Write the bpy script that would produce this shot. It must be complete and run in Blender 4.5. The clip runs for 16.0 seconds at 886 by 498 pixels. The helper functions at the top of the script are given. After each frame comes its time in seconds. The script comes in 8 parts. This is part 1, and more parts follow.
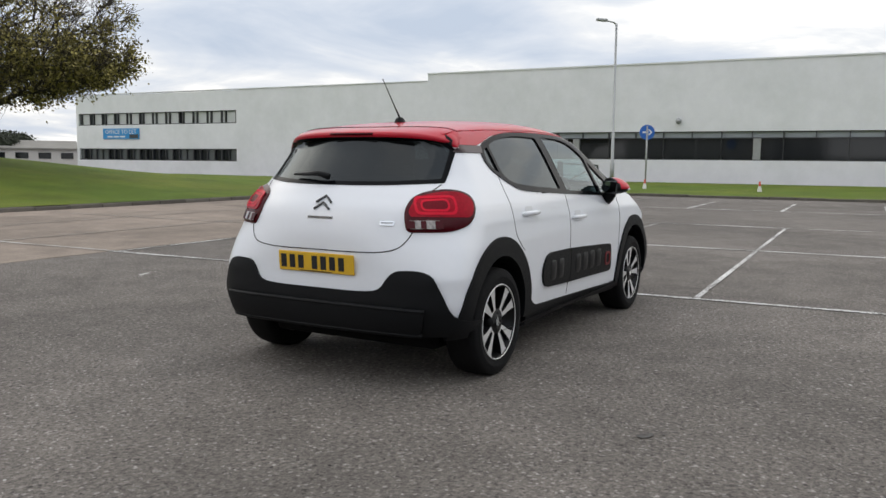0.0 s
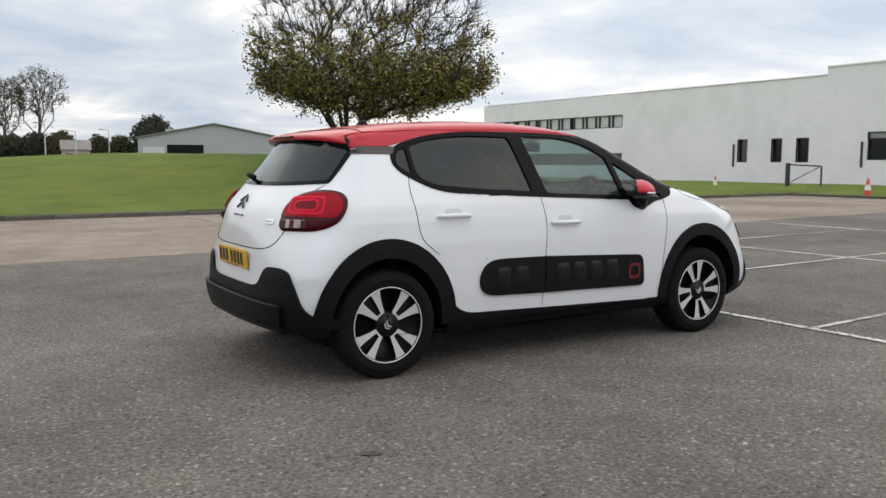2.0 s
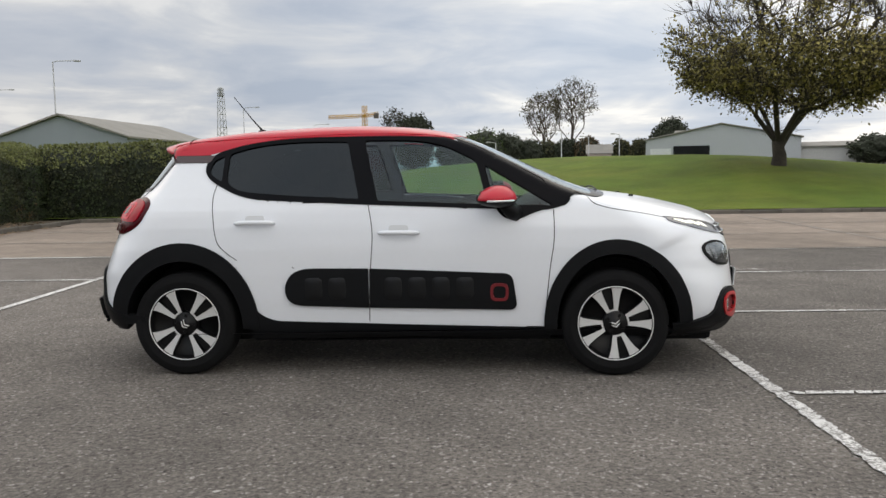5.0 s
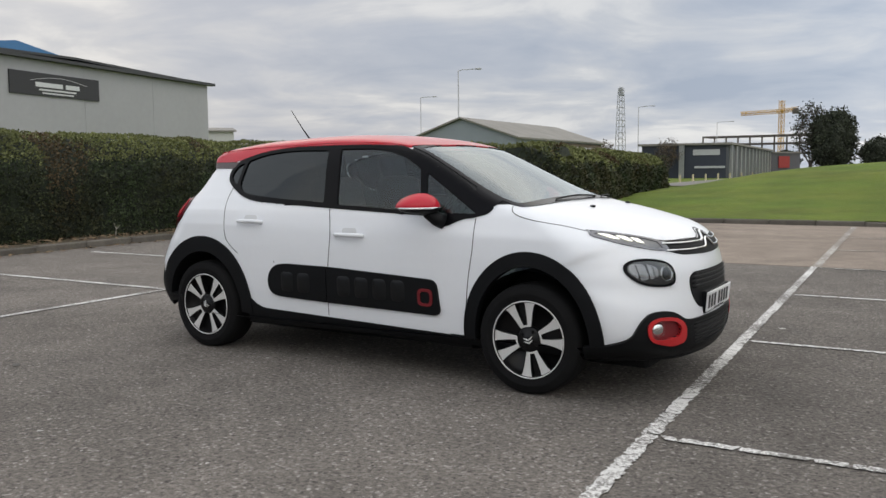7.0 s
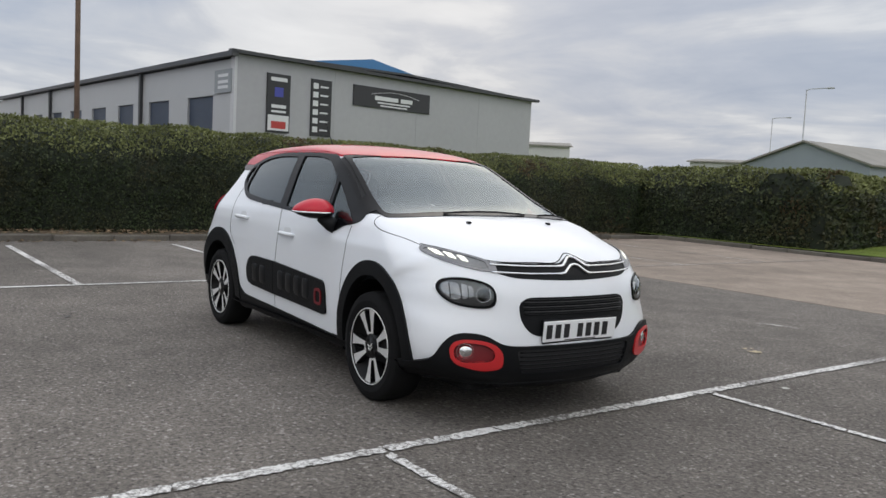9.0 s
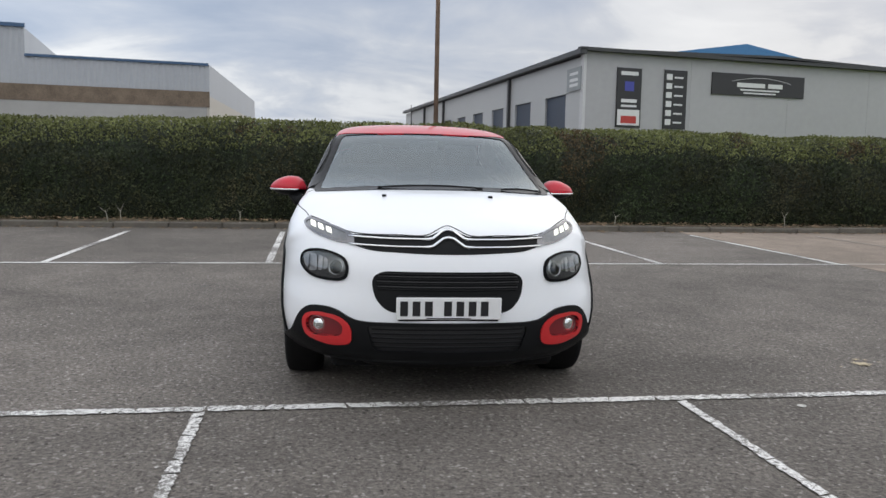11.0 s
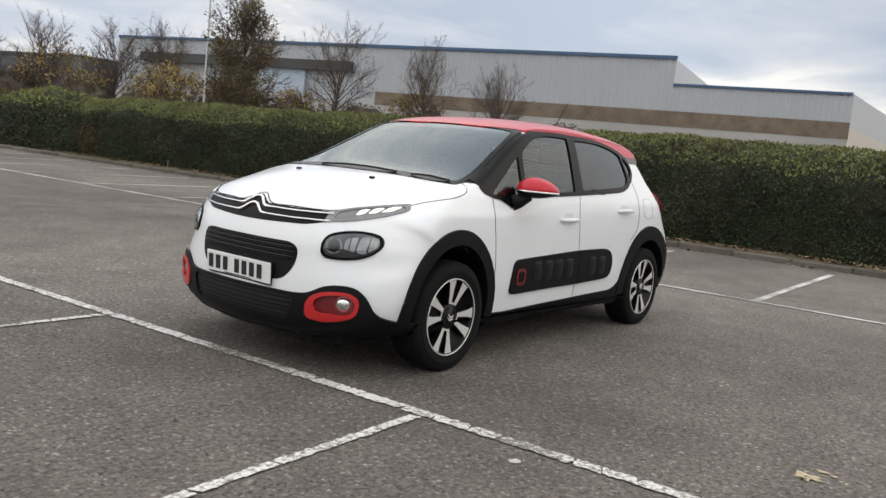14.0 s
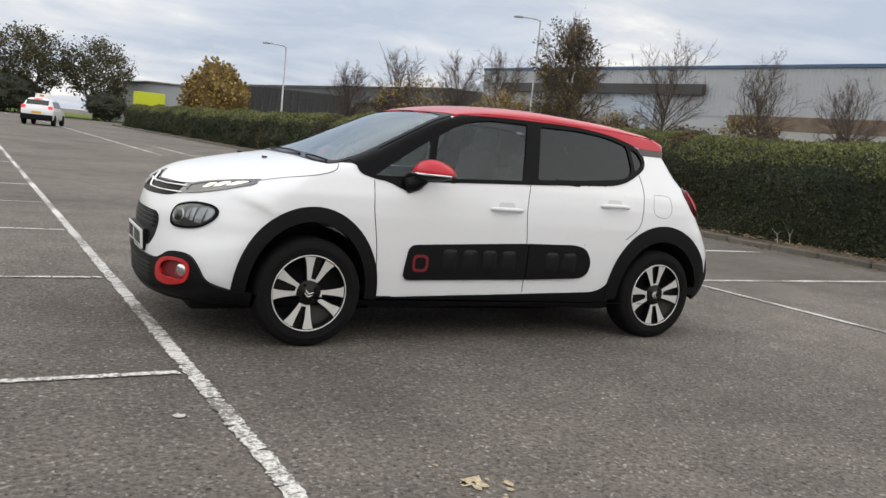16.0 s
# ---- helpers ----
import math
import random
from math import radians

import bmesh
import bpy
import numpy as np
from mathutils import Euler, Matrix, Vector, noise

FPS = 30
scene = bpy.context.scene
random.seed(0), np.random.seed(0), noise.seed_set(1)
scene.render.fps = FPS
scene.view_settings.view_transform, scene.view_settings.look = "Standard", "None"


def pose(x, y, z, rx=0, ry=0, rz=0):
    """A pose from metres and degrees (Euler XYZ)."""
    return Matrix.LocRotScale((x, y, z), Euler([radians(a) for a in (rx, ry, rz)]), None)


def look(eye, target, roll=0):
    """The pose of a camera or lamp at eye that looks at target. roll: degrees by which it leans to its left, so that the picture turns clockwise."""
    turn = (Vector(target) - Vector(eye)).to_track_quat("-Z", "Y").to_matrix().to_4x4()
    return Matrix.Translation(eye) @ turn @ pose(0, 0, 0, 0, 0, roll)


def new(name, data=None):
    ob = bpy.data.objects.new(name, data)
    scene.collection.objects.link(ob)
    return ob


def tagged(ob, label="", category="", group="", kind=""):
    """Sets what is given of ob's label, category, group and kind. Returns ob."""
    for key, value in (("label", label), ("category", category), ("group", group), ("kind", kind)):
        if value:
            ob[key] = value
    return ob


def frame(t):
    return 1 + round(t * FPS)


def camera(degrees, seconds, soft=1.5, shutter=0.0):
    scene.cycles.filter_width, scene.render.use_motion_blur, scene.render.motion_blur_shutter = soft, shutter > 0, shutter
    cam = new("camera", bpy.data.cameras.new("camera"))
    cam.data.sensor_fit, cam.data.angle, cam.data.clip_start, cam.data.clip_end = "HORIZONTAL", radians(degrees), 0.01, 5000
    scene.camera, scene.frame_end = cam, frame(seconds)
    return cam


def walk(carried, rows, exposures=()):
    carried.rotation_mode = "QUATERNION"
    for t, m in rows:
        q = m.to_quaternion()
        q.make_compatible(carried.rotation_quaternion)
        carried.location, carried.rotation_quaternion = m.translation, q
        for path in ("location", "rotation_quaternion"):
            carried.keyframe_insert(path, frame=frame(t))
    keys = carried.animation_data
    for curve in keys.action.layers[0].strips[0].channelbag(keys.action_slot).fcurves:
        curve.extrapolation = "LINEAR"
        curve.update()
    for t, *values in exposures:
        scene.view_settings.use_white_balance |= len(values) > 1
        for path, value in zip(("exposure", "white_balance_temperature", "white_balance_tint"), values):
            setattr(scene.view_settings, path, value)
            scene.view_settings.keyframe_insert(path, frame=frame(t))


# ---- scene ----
cam = camera(56.4, 16.0)

PATH = [
    (0, (-5.489, -2.84, 1.215), (-3.757, -1.862, 1.005), 0.6),
    (0.5, (-5.072, -3.441, 1.215), (-3.466, -2.266, 1.019), 0.6),
    (1, (-4.58, -3.991, 1.202), (-3.12, -2.639, 1.005), 0.6),
    (1.5, (-4.06, -4.53, 1.202), (-2.814, -2.979, 0.997), 0.1),
    (2, (-3.429, -4.878, 1.216), (-2.378, -3.189, 1.009), 0.2),
    (2.5, (-2.758, -5.204, 1.223), (-1.858, -3.428, 1.027), -0.6),
    (3, (-2.081, -5.438, 1.22), (-1.393, -3.571, 1.017), -0.8),
    (3.2, (-1.794, -5.517, 1.224), (-1.19, -3.621, 1.023), -0.5),
    (5.3, (1.027, -5.579, 1.219), (0.744, -3.609, 1.023), -1.0),
    (5.5, (1.298, -5.54, 1.257), (0.917, -3.586, 1.061), -1.0),
    (6, (1.976, -5.407, 1.262), (1.355, -3.517, 1.064), -1.0),
    (6.5, (2.638, -5.155, 1.241), (1.789, -3.354, 1.046), -0.7),
    (7, (3.262, -4.872, 1.24), (2.205, -3.185, 1.051), -0.5),
    (7.5, (3.848, -4.51, 1.211), (2.609, -2.952, 1.023), 0.3),
    (8, (4.446, -4.135, 1.214), (3.056, -2.708, 1.041), 2.2),
    (8.2, (4.636, -3.944, 1.261), (3.188, -2.575, 1.094), 2.7),
    (10.3, (6.001, -1.458, 1.236), (4.094, -0.885, 1.049), 0.8),
    (10.5, (6.04, -1.19, 1.215), (4.105, -0.72, 1.024), 0.7),
    (11, (6.072, -0.479, 1.203), (4.095, -0.259, 1.0), 1.2),
    (11.5, (6.099, 0.212, 1.204), (4.11, 0.187, 0.997), 3.0),
    (12, (6.008, 0.922, 1.201), (4.043, 0.609, 0.995), 4.5),
    (12.5, (5.851, 1.582, 1.222), (3.945, 1.009, 1.024), 5.5),
    (13, (5.609, 2.25, 1.213), (3.786, 1.451, 1.016), 6.0),
    (13.5, (5.307, 2.866, 1.204), (3.596, 1.85, 0.999), 6.0),
    (14, (4.922, 3.456, 1.187), (3.331, 2.266, 0.963), 5.7),
    (14.5, (4.485, 4.01, 1.189), (3.04, 2.642, 0.987), 5.0),
    (15, (3.962, 4.452, 1.168), (2.682, 2.927, 0.973), 5.0),
    (15.5, (3.433, 4.856, 1.176), (2.321, 3.208, 0.961), 5.9),
    (16, (2.802, 5.164, 1.197), (1.858, 3.418, 0.95), 5.8),
]
# the clip's camera warms and cools its picture a little on the way
TINTS = [(0.0, 0.23, 6830, 10), (1.5, 0.36, 6950, 10), (3.2, 0.37, 7000, 10), (5.5, 0.32, 7080, 10), (8.0, 0.23, 6780, 10), (11.0, 0.31, 6650, 10), (13.5, 0.46, 7080, 10), (16.0, 0.47, 7150, 10)]
walk(cam, [(t, look(eye, aim, roll)) for t, eye, aim, roll in PATH], TINTS)

# ---- light and sky ----
SUN_YAW, SUN_UP = 55.0, 32.0
world = bpy.data.worlds.new("overcast_sky")
scene.world = world
world.use_nodes = True
wn, wl = world.node_tree.nodes, world.node_tree.links
wn.clear()


def node(tree, kind, **values):
    made = tree.nodes.new(kind)
    for key, value in values.items():
        made.inputs[key.replace("_", " ")].default_value = value
    return made


def ramp(tree, stops, kind="LINEAR"):
    made = tree.nodes.new("ShaderNodeValToRGB")
    made.color_ramp.interpolation = kind
    els = made.color_ramp.elements
    while len(els) < len(stops):
        els.new(0.5)
    for el, (at, col) in zip(els, stops):
        el.position = at
        el.color = (*col, 1) if len(col) == 3 else col
    return made


def build_sky():
    t = world.node_tree
    sky = t.nodes.new("ShaderNodeTexSky")
    sky.sky_type = "NISHITA"
    sky.sun_disc = False
    sky.sun_elevation = radians(SUN_UP)
    sky.sun_rotation = radians(-SUN_YAW)
    sky.air_density, sky.dust_density = 1.0, 3.0
    coord = t.nodes.new("ShaderNodeTexCoord")
    # cloud is laid out on a flat ceiling, so it closes up towards the horizon
    parts = t.nodes.new("ShaderNodeSeparateXYZ")
    t.links.new(coord.outputs["Generated"], parts.inputs[0])
    rise = t.nodes.new("ShaderNodeMath")
    rise.operation = "ADD"
    rise.inputs[1].default_value = 0.13
    t.links.new(parts.outputs["Z"], rise.inputs[0])
    up = t.nodes.new("ShaderNodeCombineXYZ")
    for k in range(3):
        t.links.new(rise.outputs[0], up.inputs[k])
    flat = t.nodes.new("ShaderNodeVectorMath")
    flat.operation = "DIVIDE"
    t.links.new(coord.outputs["Generated"], flat.inputs[0])
    t.links.new(up.outputs[0], flat.inputs[1])
    big = node(t, "ShaderNodeTexNoise", Scale=0.5, Detail=6.0, Roughness=0.52, Distortion=0.25)
    fine = node(t, "ShaderNodeTexNoise", Scale=1.7, Detail=6.0, Roughness=0.5, Distortion=0.4)
    for n in (big, fine):
        t.links.new(flat.outputs[0], n.inputs["Vector"])
    puff = node(t, "ShaderNodeTexNoise", Scale=1.05, Detail=9.0, Roughness=0.58, Distortion=0.7)
    t.links.new(flat.outputs[0], puff.inputs["Vector"])
    soft = t.nodes.new("ShaderNodeMix")
    soft.inputs[0].default_value = 0.42
    t.links.new(big.outputs["Fac"], soft.inputs[2])
    t.links.new(puff.outputs["Fac"], soft.inputs[3])
    both = t.nodes.new("ShaderNodeMix")
    both.inputs[0].default_value = 0.16
    t.links.new(soft.outputs[0], both.inputs[2])
    t.links.new(fine.outputs["Fac"], both.inputs[3])
    tone = ramp(t, [(0.40, (4.7, 5.4, 6.5)), (0.475, (6.0, 6.5, 7.3)), (0.53, (7.5, 7.7, 8.0)), (0.565, (9.3, 9.25, 9.1)), (0.64, (10.8, 10.6, 10.2))])
    t.links.new(both.outputs[0], tone.inputs["Fac"])
    # the cloud brightens round the hidden sun
    sun_way = Vector((-math.sin(radians(SUN_YAW)) * math.cos(radians(SUN_UP)), math.cos(radians(SUN_YAW)) * math.cos(radians(SUN_UP)), math.sin(radians(SUN_UP))))
    dot = t.nodes.new("ShaderNodeVectorMath")
    dot.operation = "DOT_PRODUCT"
    dot.inputs[1].default_value = sun_way
    t.links.new(coord.outputs["Generated"], dot.inputs[0])
    glow = ramp(t, [(0.0, (0.80, 0.82, 0.86)), (0.22, (0.74, 0.76, 0.80)), (0.5, (0.84, 0.86, 0.89)), (0.75, (0.60, 0.63, 0.68)), (0.93, (0.56, 0.585, 0.63)), (1.0, (0.88, 0.87, 0.85))])
    # an overcast sky is brighter overhead than at its foot
    dome = ramp(t, [(0.0, (1.0,) * 3), (0.27, (1.06,) * 3), (0.5, (1.88, 1.80, 1.68)), (1.0, (2.02, 1.92, 1.78))])
    t.links.new(parts.outputs["Z"], dome.inputs["Fac"])
    t.links.new(dot.outputs["Value"], glow.inputs["Fac"])
    lit = t.nodes.new("ShaderNodeMix")
    lit.data_type, lit.blend_type = "RGBA", "MULTIPLY"
    lit.inputs[0].default_value = 1.0
    t.links.new(tone.outputs["Color"], lit.inputs[6])
    t.links.new(glow.outputs["Color"], lit.inputs[7])
    high = t.nodes.new("ShaderNodeMix")
    high.data_type, high.blend_type = "RGBA", "MULTIPLY"
    high.inputs[0].default_value = 1.0
    t.links.new(lit.outputs[2], high.inputs[6])
    t.links.new(dome.outputs["Color"], high.inputs[7])
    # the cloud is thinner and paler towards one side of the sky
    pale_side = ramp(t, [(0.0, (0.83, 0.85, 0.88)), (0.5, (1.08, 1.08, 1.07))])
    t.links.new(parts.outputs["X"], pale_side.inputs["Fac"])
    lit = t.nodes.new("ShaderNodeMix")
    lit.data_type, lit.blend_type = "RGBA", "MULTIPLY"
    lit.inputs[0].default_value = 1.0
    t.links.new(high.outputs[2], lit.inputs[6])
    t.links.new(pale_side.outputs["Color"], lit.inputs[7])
    mix = t.nodes.new("ShaderNodeMix")
    mix.data_type = "RGBA"
    mix.inputs[0].default_value = 0.95
    t.links.new(sky.outputs["Color"], mix.inputs[6])
    t.links.new(lit.outputs[2], mix.inputs[7])
    back = node(t, "ShaderNodeBackground", Strength=0.114)
    out = t.nodes.new("ShaderNodeOutputWorld")
    t.links.new(mix.outputs[2], back.inputs["Color"])
    t.links.new(back.outputs[0], out.inputs["Surface"])


build_sky()
sun = new("sun", bpy.data.lights.new("sun", "SUN"))
sun.data.energy, sun.data.angle, sun.data.color = 0.6, radians(110), (1.0, 0.96, 0.9)
sun.matrix_world = look((0, 0, 0), (math.sin(radians(SUN_YAW)) * math.cos(radians(SUN_UP)), -math.cos(radians(SUN_YAW)) * math.cos(radians(SUN_UP)), -math.sin(radians(SUN_UP))))


# ---- materials ----
def surface(name, col, rough=0.6, metal=0.0, vary=0.12, scale=6.0, fine=60.0, bump=0.0, bump_scale=120.0, coat=0.0, spec=0.5, dirt=None, dirt_scale=1.2, dirt_amount=0.5, island=0.0, thing=0.0):
    """A material with a coarse and a fine variation, some bump, and an optional second dirt colour in patches."""
    m = bpy.data.materials.new(name)
    m.use_nodes = True
    t = m.node_tree
    b = t.nodes["Principled BSDF"]
    b.inputs["Roughness"].default_value, b.inputs["Metallic"].default_value = rough, metal
    b.inputs["Coat Weight"].default_value, b.inputs["Specular IOR Level"].default_value = coat, spec
    b.inputs["Coat Roughness"].default_value = 0.04
    coord = t.nodes.new("ShaderNodeTexCoord")
    base = t.nodes.new("ShaderNodeRGB")
    base.outputs[0].default_value = (*col, 1)
    last = base.outputs[0]
    if dirt:
        n = node(t, "ShaderNodeTexNoise", Scale=dirt_scale, Detail=8.0, Roughness=0.65)
        t.links.new(coord.outputs["Object"], n.inputs["Vector"])
        r = ramp(t, [(0.42, (0, 0, 0)), (0.68, (dirt_amount,) * 3)])
        t.links.new(n.outputs["Fac"], r.inputs["Fac"])
        x = t.nodes.new("ShaderNodeMix")
        x.data_type = "RGBA"
        x.inputs[7].default_value = (*dirt, 1)
        t.links.new(r.outputs["Color"], x.inputs[0])
        t.links.new(last, x.inputs[6])
        last = x.outputs[2]
    for sc, amount in ((scale, vary), (fine, vary * 0.8)):
        if amount <= 0:
            continue
        n = node(t, "ShaderNodeTexNoise", Scale=sc, Detail=5.0, Roughness=0.6)
        t.links.new(coord.outputs["Object"], n.inputs["Vector"])
        r = ramp(t, [(0.3, (1 - amount,) * 3), (0.7, (1 + amount,) * 3)])
        t.links.new(n.outputs["Fac"], r.inputs["Fac"])
        x = t.nodes.new("ShaderNodeMix")
        x.data_type, x.blend_type = "RGBA", "MULTIPLY"
        x.inputs[0].default_value = 1.0
        t.links.new(last, x.inputs[6])
        t.links.new(r.outputs["Color"], x.inputs[7])
        last = x.outputs[2]
    for amount, kind, socket in ((island, "ShaderNodeNewGeometry", "Random Per Island"), (thing, "ShaderNodeObjectInfo", "Random")):
        if amount:
            g = t.nodes.new(kind)
            r = ramp(t, [(0.0, (1 - amount,) * 3), (1.0, (1 + amount,) * 3)])
            t.links.new(g.outputs[socket], r.inputs["Fac"])
            x = t.nodes.new("ShaderNodeMix")
            x.data_type, x.blend_type = "RGBA", "MULTIPLY"
            x.inputs[0].default_value = 1.0
            t.links.new(last, x.inputs[6])
            t.links.new(r.outputs["Color"], x.inputs[7])
            last = x.outputs[2]
    t.links.new(last, b.inputs["Base Color"])
    if bump:
        n = node(t, "ShaderNodeTexNoise", Scale=bump_scale, Detail=4.0, Roughness=0.6)
        t.links.new(coord.outputs["Object"], n.inputs["Vector"])
        k = node(t, "ShaderNodeBump", Strength=bump, Distance=0.02)
        t.links.new(n.outputs["Fac"], k.inputs["Height"])
        t.links.new(k.outputs["Normal"], b.inputs["Normal"])
    return m


def glass(name, tint, head_on=0.05):
    """Thin tinted car glass: mostly lets light through, mirrors at a slant."""
    m = bpy.data.materials.new(name)
    m.use_nodes = True
    t = m.node_tree
    t.nodes.clear()
    out = t.nodes.new("ShaderNodeOutputMaterial")
    see = t.nodes.new("ShaderNodeBsdfTransparent")
    see.inputs["Color"].default_value = (*tint, 1)
    shine = node(t, "ShaderNodeBsdfGlossy", Roughness=0.012)
    shine.inputs["Color"].default_value = (0.90, 0.97, 1.0, 1)
    # gloss grows from its head-on share to a full mirror at a grazing look
    lay = node(t, "ShaderNodeLayerWeight", Blend=0.5)
    p5 = t.nodes.new("ShaderNodeMath")
    p5.operation = "POWER"
    p5.inputs[1].default_value = 4.5
    t.links.new(lay.outputs["Facing"], p5.inputs[0])
    f = t.nodes.new("ShaderNodeMath")
    f.operation = "MULTIPLY_ADD"
    f.inputs[1].default_value, f.inputs[2].default_value = 1 - head_on, head_on
    t.links.new(p5.outputs[0], f.inputs[0])
    x = t.nodes.new("ShaderNodeMixShader")
    t.links.new(f.outputs[0], x.inputs[0])
    t.links.new(see.outputs[0], x.inputs[1])
    t.links.new(shine.outputs[0], x.inputs[2])
    t.links.new(x.outputs[0], out.inputs["Surface"])
    return m


def ground_material(name, col, dark, light, stone=75.0, bump=0.5, grain=1.0):
    m = bpy.data.materials.new(name)
    m.use_nodes = True
    t = m.node_tree
    b = t.nodes["Principled BSDF"]
    b.inputs["Roughness"].default_value = 0.95
    b.inputs["Specular IOR Level"].default_value = 0.3
    coord = t.nodes.new("ShaderNodeTexCoord")
    spots = t.nodes.new("ShaderNodeTexVoronoi")
    spots.inputs["Scale"].default_value = stone
    warp = node(t, "ShaderNodeTexNoise", Scale=stone * 0.5, Detail=6.0, Roughness=0.8)
    big = node(t, "ShaderNodeTexNoise", Scale=0.22, Detail=6.0, Roughness=0.6, Distortion=0.6)
    mid = node(t, "ShaderNodeTexNoise", Scale=1.9, Detail=8.0, Roughness=0.72)
    tiny = node(t, "ShaderNodeTexNoise", Scale=38.0, Detail=7.0, Roughness=0.85)
    for n in (spots, warp, big, mid, tiny):
        t.links.new(coord.outputs["Object"], n.inputs["Vector"])
    stones = ramp(t, [(0.0, dark), (0.26, col), (0.76, col), (1.0, light)])
    t.links.new(spots.outputs["Color"], stones.inputs["Fac"])
    last = stones.outputs["Color"]
    for n, lo, hi, a, c in ((big, 0.76, 1.21, 0.36, 0.64), (mid, 0.82, 1.17, 0.34, 0.66), (tiny, 1 - 0.62 * grain, 1 + 0.68 * grain, 0.36, 0.64)):
        r = ramp(t, [(a, (lo,) * 3), (c, (hi,) * 3)])
        t.links.new(n.outputs["Fac"], r.inputs["Fac"])
        x = t.nodes.new("ShaderNodeMix")
        x.data_type, x.blend_type = "RGBA", "MULTIPLY"
        x.inputs[0].default_value = 1.0
        t.links.new(last, x.inputs[6])
        t.links.new(r.outputs["Color"], x.inputs[7])
        last = x.outputs[2]
    t.links.new(last, b.inputs["Base Color"])
    k = node(t, "ShaderNodeBump", Strength=bump, Distance=0.01)
    t.links.new(warp.outputs["Fac"], k.inputs["Height"])
    t.links.new(k.outputs["Normal"], b.inputs["Normal"])
    return m


def worn_paint(name, col, under, keep=0.55):
    """Road paint that has cracked and worn through to the ground under it."""
    m = surface(name, col, rough=0.75, vary=0.08, scale=3, fine=45)
    t = m.node_tree
    b = t.nodes["Principled BSDF"]
    was = b.inputs["Base Color"].links[0].from_socket
    coord = t.nodes.new("ShaderNodeTexCoord")
    n = node(t, "ShaderNodeTexNoise", Scale=42.0, Detail=9.0, Roughness=0.85)
    big = node(t, "ShaderNodeTexNoise", Scale=0.9, Detail=3.0)
    t.links.new(coord.outputs["Object"], n.inputs["Vector"])
    t.links.new(coord.outputs["Object"], big.inputs["Vector"])
    add = t.nodes.new("ShaderNodeMath")
    add.operation = "MULTIPLY_ADD"
    add.inputs[1].default_value = 0.5
    t.links.new(big.outputs["Fac"], add.inputs[0])
    t.links.new(n.outputs["Fac"], add.inputs[2])
    r = ramp(t, [(keep + 0.22, (0, 0, 0)), (keep + 0.29, (1, 1, 1))])
    t.links.new(add.outputs[0], r.inputs["Fac"])
    x = t.nodes.new("ShaderNodeMix")
    x.data_type = "RGBA"
    x.inputs[7].default_value = (*under, 1)
    t.links.new(r.outputs["Color"], x.inputs[0])
    t.links.new(was, x.inputs[6])
    t.links.new(x.outputs[2], b.inputs["Base Color"])
    return m


ASPHALT = ground_material("asphalt", (0.138, 0.123, 0.110), (0.036, 0.033, 0.030), (0.34, 0.32, 0.30), bump=0.8)
CONCRETE = ground_material("buff_concrete", (0.245, 0.200, 0.165), (0.19, 0.157, 0.13), (0.29, 0.242, 0.202), stone=60, bump=0.2, grain=0.45)
PAINT = worn_paint("road_paint", (0.66, 0.65, 0.63), (0.15, 0.14, 0.13), keep=0.51)
PAINT_FAINT = worn_paint("faded_road_paint", (0.46, 0.44, 0.41), (0.22, 0.19, 0.165), keep=0.42)
KERB = surface("kerb_concrete", (0.115, 0.102, 0.090), rough=0.9, vary=0.25, scale=5, fine=50, bump=0.4, bump_scale=60, dirt=(0.06, 0.06, 0.04), thing=0.2)
SOIL = surface("leaf_litter_soil", (0.09, 0.065, 0.045), rough=1, vary=0.4, scale=4, fine=30, bump=0.8, bump_scale=25, dirt=(0.05, 0.07, 0.025), dirt_scale=2)
GRASS = surface("mown_grass", (0.090, 0.138, 0.016), rough=0.9, vary=0.25, scale=0.5, fine=14, bump=1.0, bump_scale=45, dirt=(0.155, 0.168, 0.026), dirt_scale=0.22, dirt_amount=0.7, spec=0.2)
WHITE_WALL = surface("painted_white_cladding", (0.80, 0.805, 0.83), rough=0.55, vary=0.035, scale=0.15, fine=1.5, dirt=(0.6, 0.62, 0.62), dirt_scale=0.3, dirt_amount=0.5)
GREY_CLAD = surface("grey_steel_cladding", (0.35, 0.352, 0.366), rough=0.45, vary=0.04, scale=0.2, fine=3)
PALE_CLAD = surface("pale_steel_cladding", (0.345, 0.366, 0.394), rough=0.45, vary=0.04, scale=0.1, fine=2)
DARK_TRIM = surface("dark_metal_trim", (0.035, 0.037, 0.04), rough=0.45, vary=0.1)
BLUE_TRIM = surface("blue_roof_sheet", (0.04, 0.17, 0.36), rough=0.4, vary=0.06)
DARK_GLASS = surface("dark_window_glass", (0.012, 0.014, 0.016), rough=0.06, vary=0.1, scale=0.8, spec=0.6)
BRICK_BROWN = surface("brown_timber_screen", (0.15, 0.115, 0.085), rough=0.85, vary=0.3, scale=0.7, fine=8)
GALV = surface("galvanised_steel", (0.36, 0.37, 0.37), rough=0.45, metal=0.6, vary=0.1)
RUST = surface("rusty_brown_pole", (0.13, 0.085, 0.06), rough=0.8, vary=0.3, scale=2)
BARK = surface("tree_bark", (0.05, 0.042, 0.033), rough=0.95, vary=0.3, scale=3, fine=20, bump=0.6, bump_scale=20)
TWIG = surface("bare_twigs", (0.082, 0.064, 0.053), rough=0.95, vary=0.2)
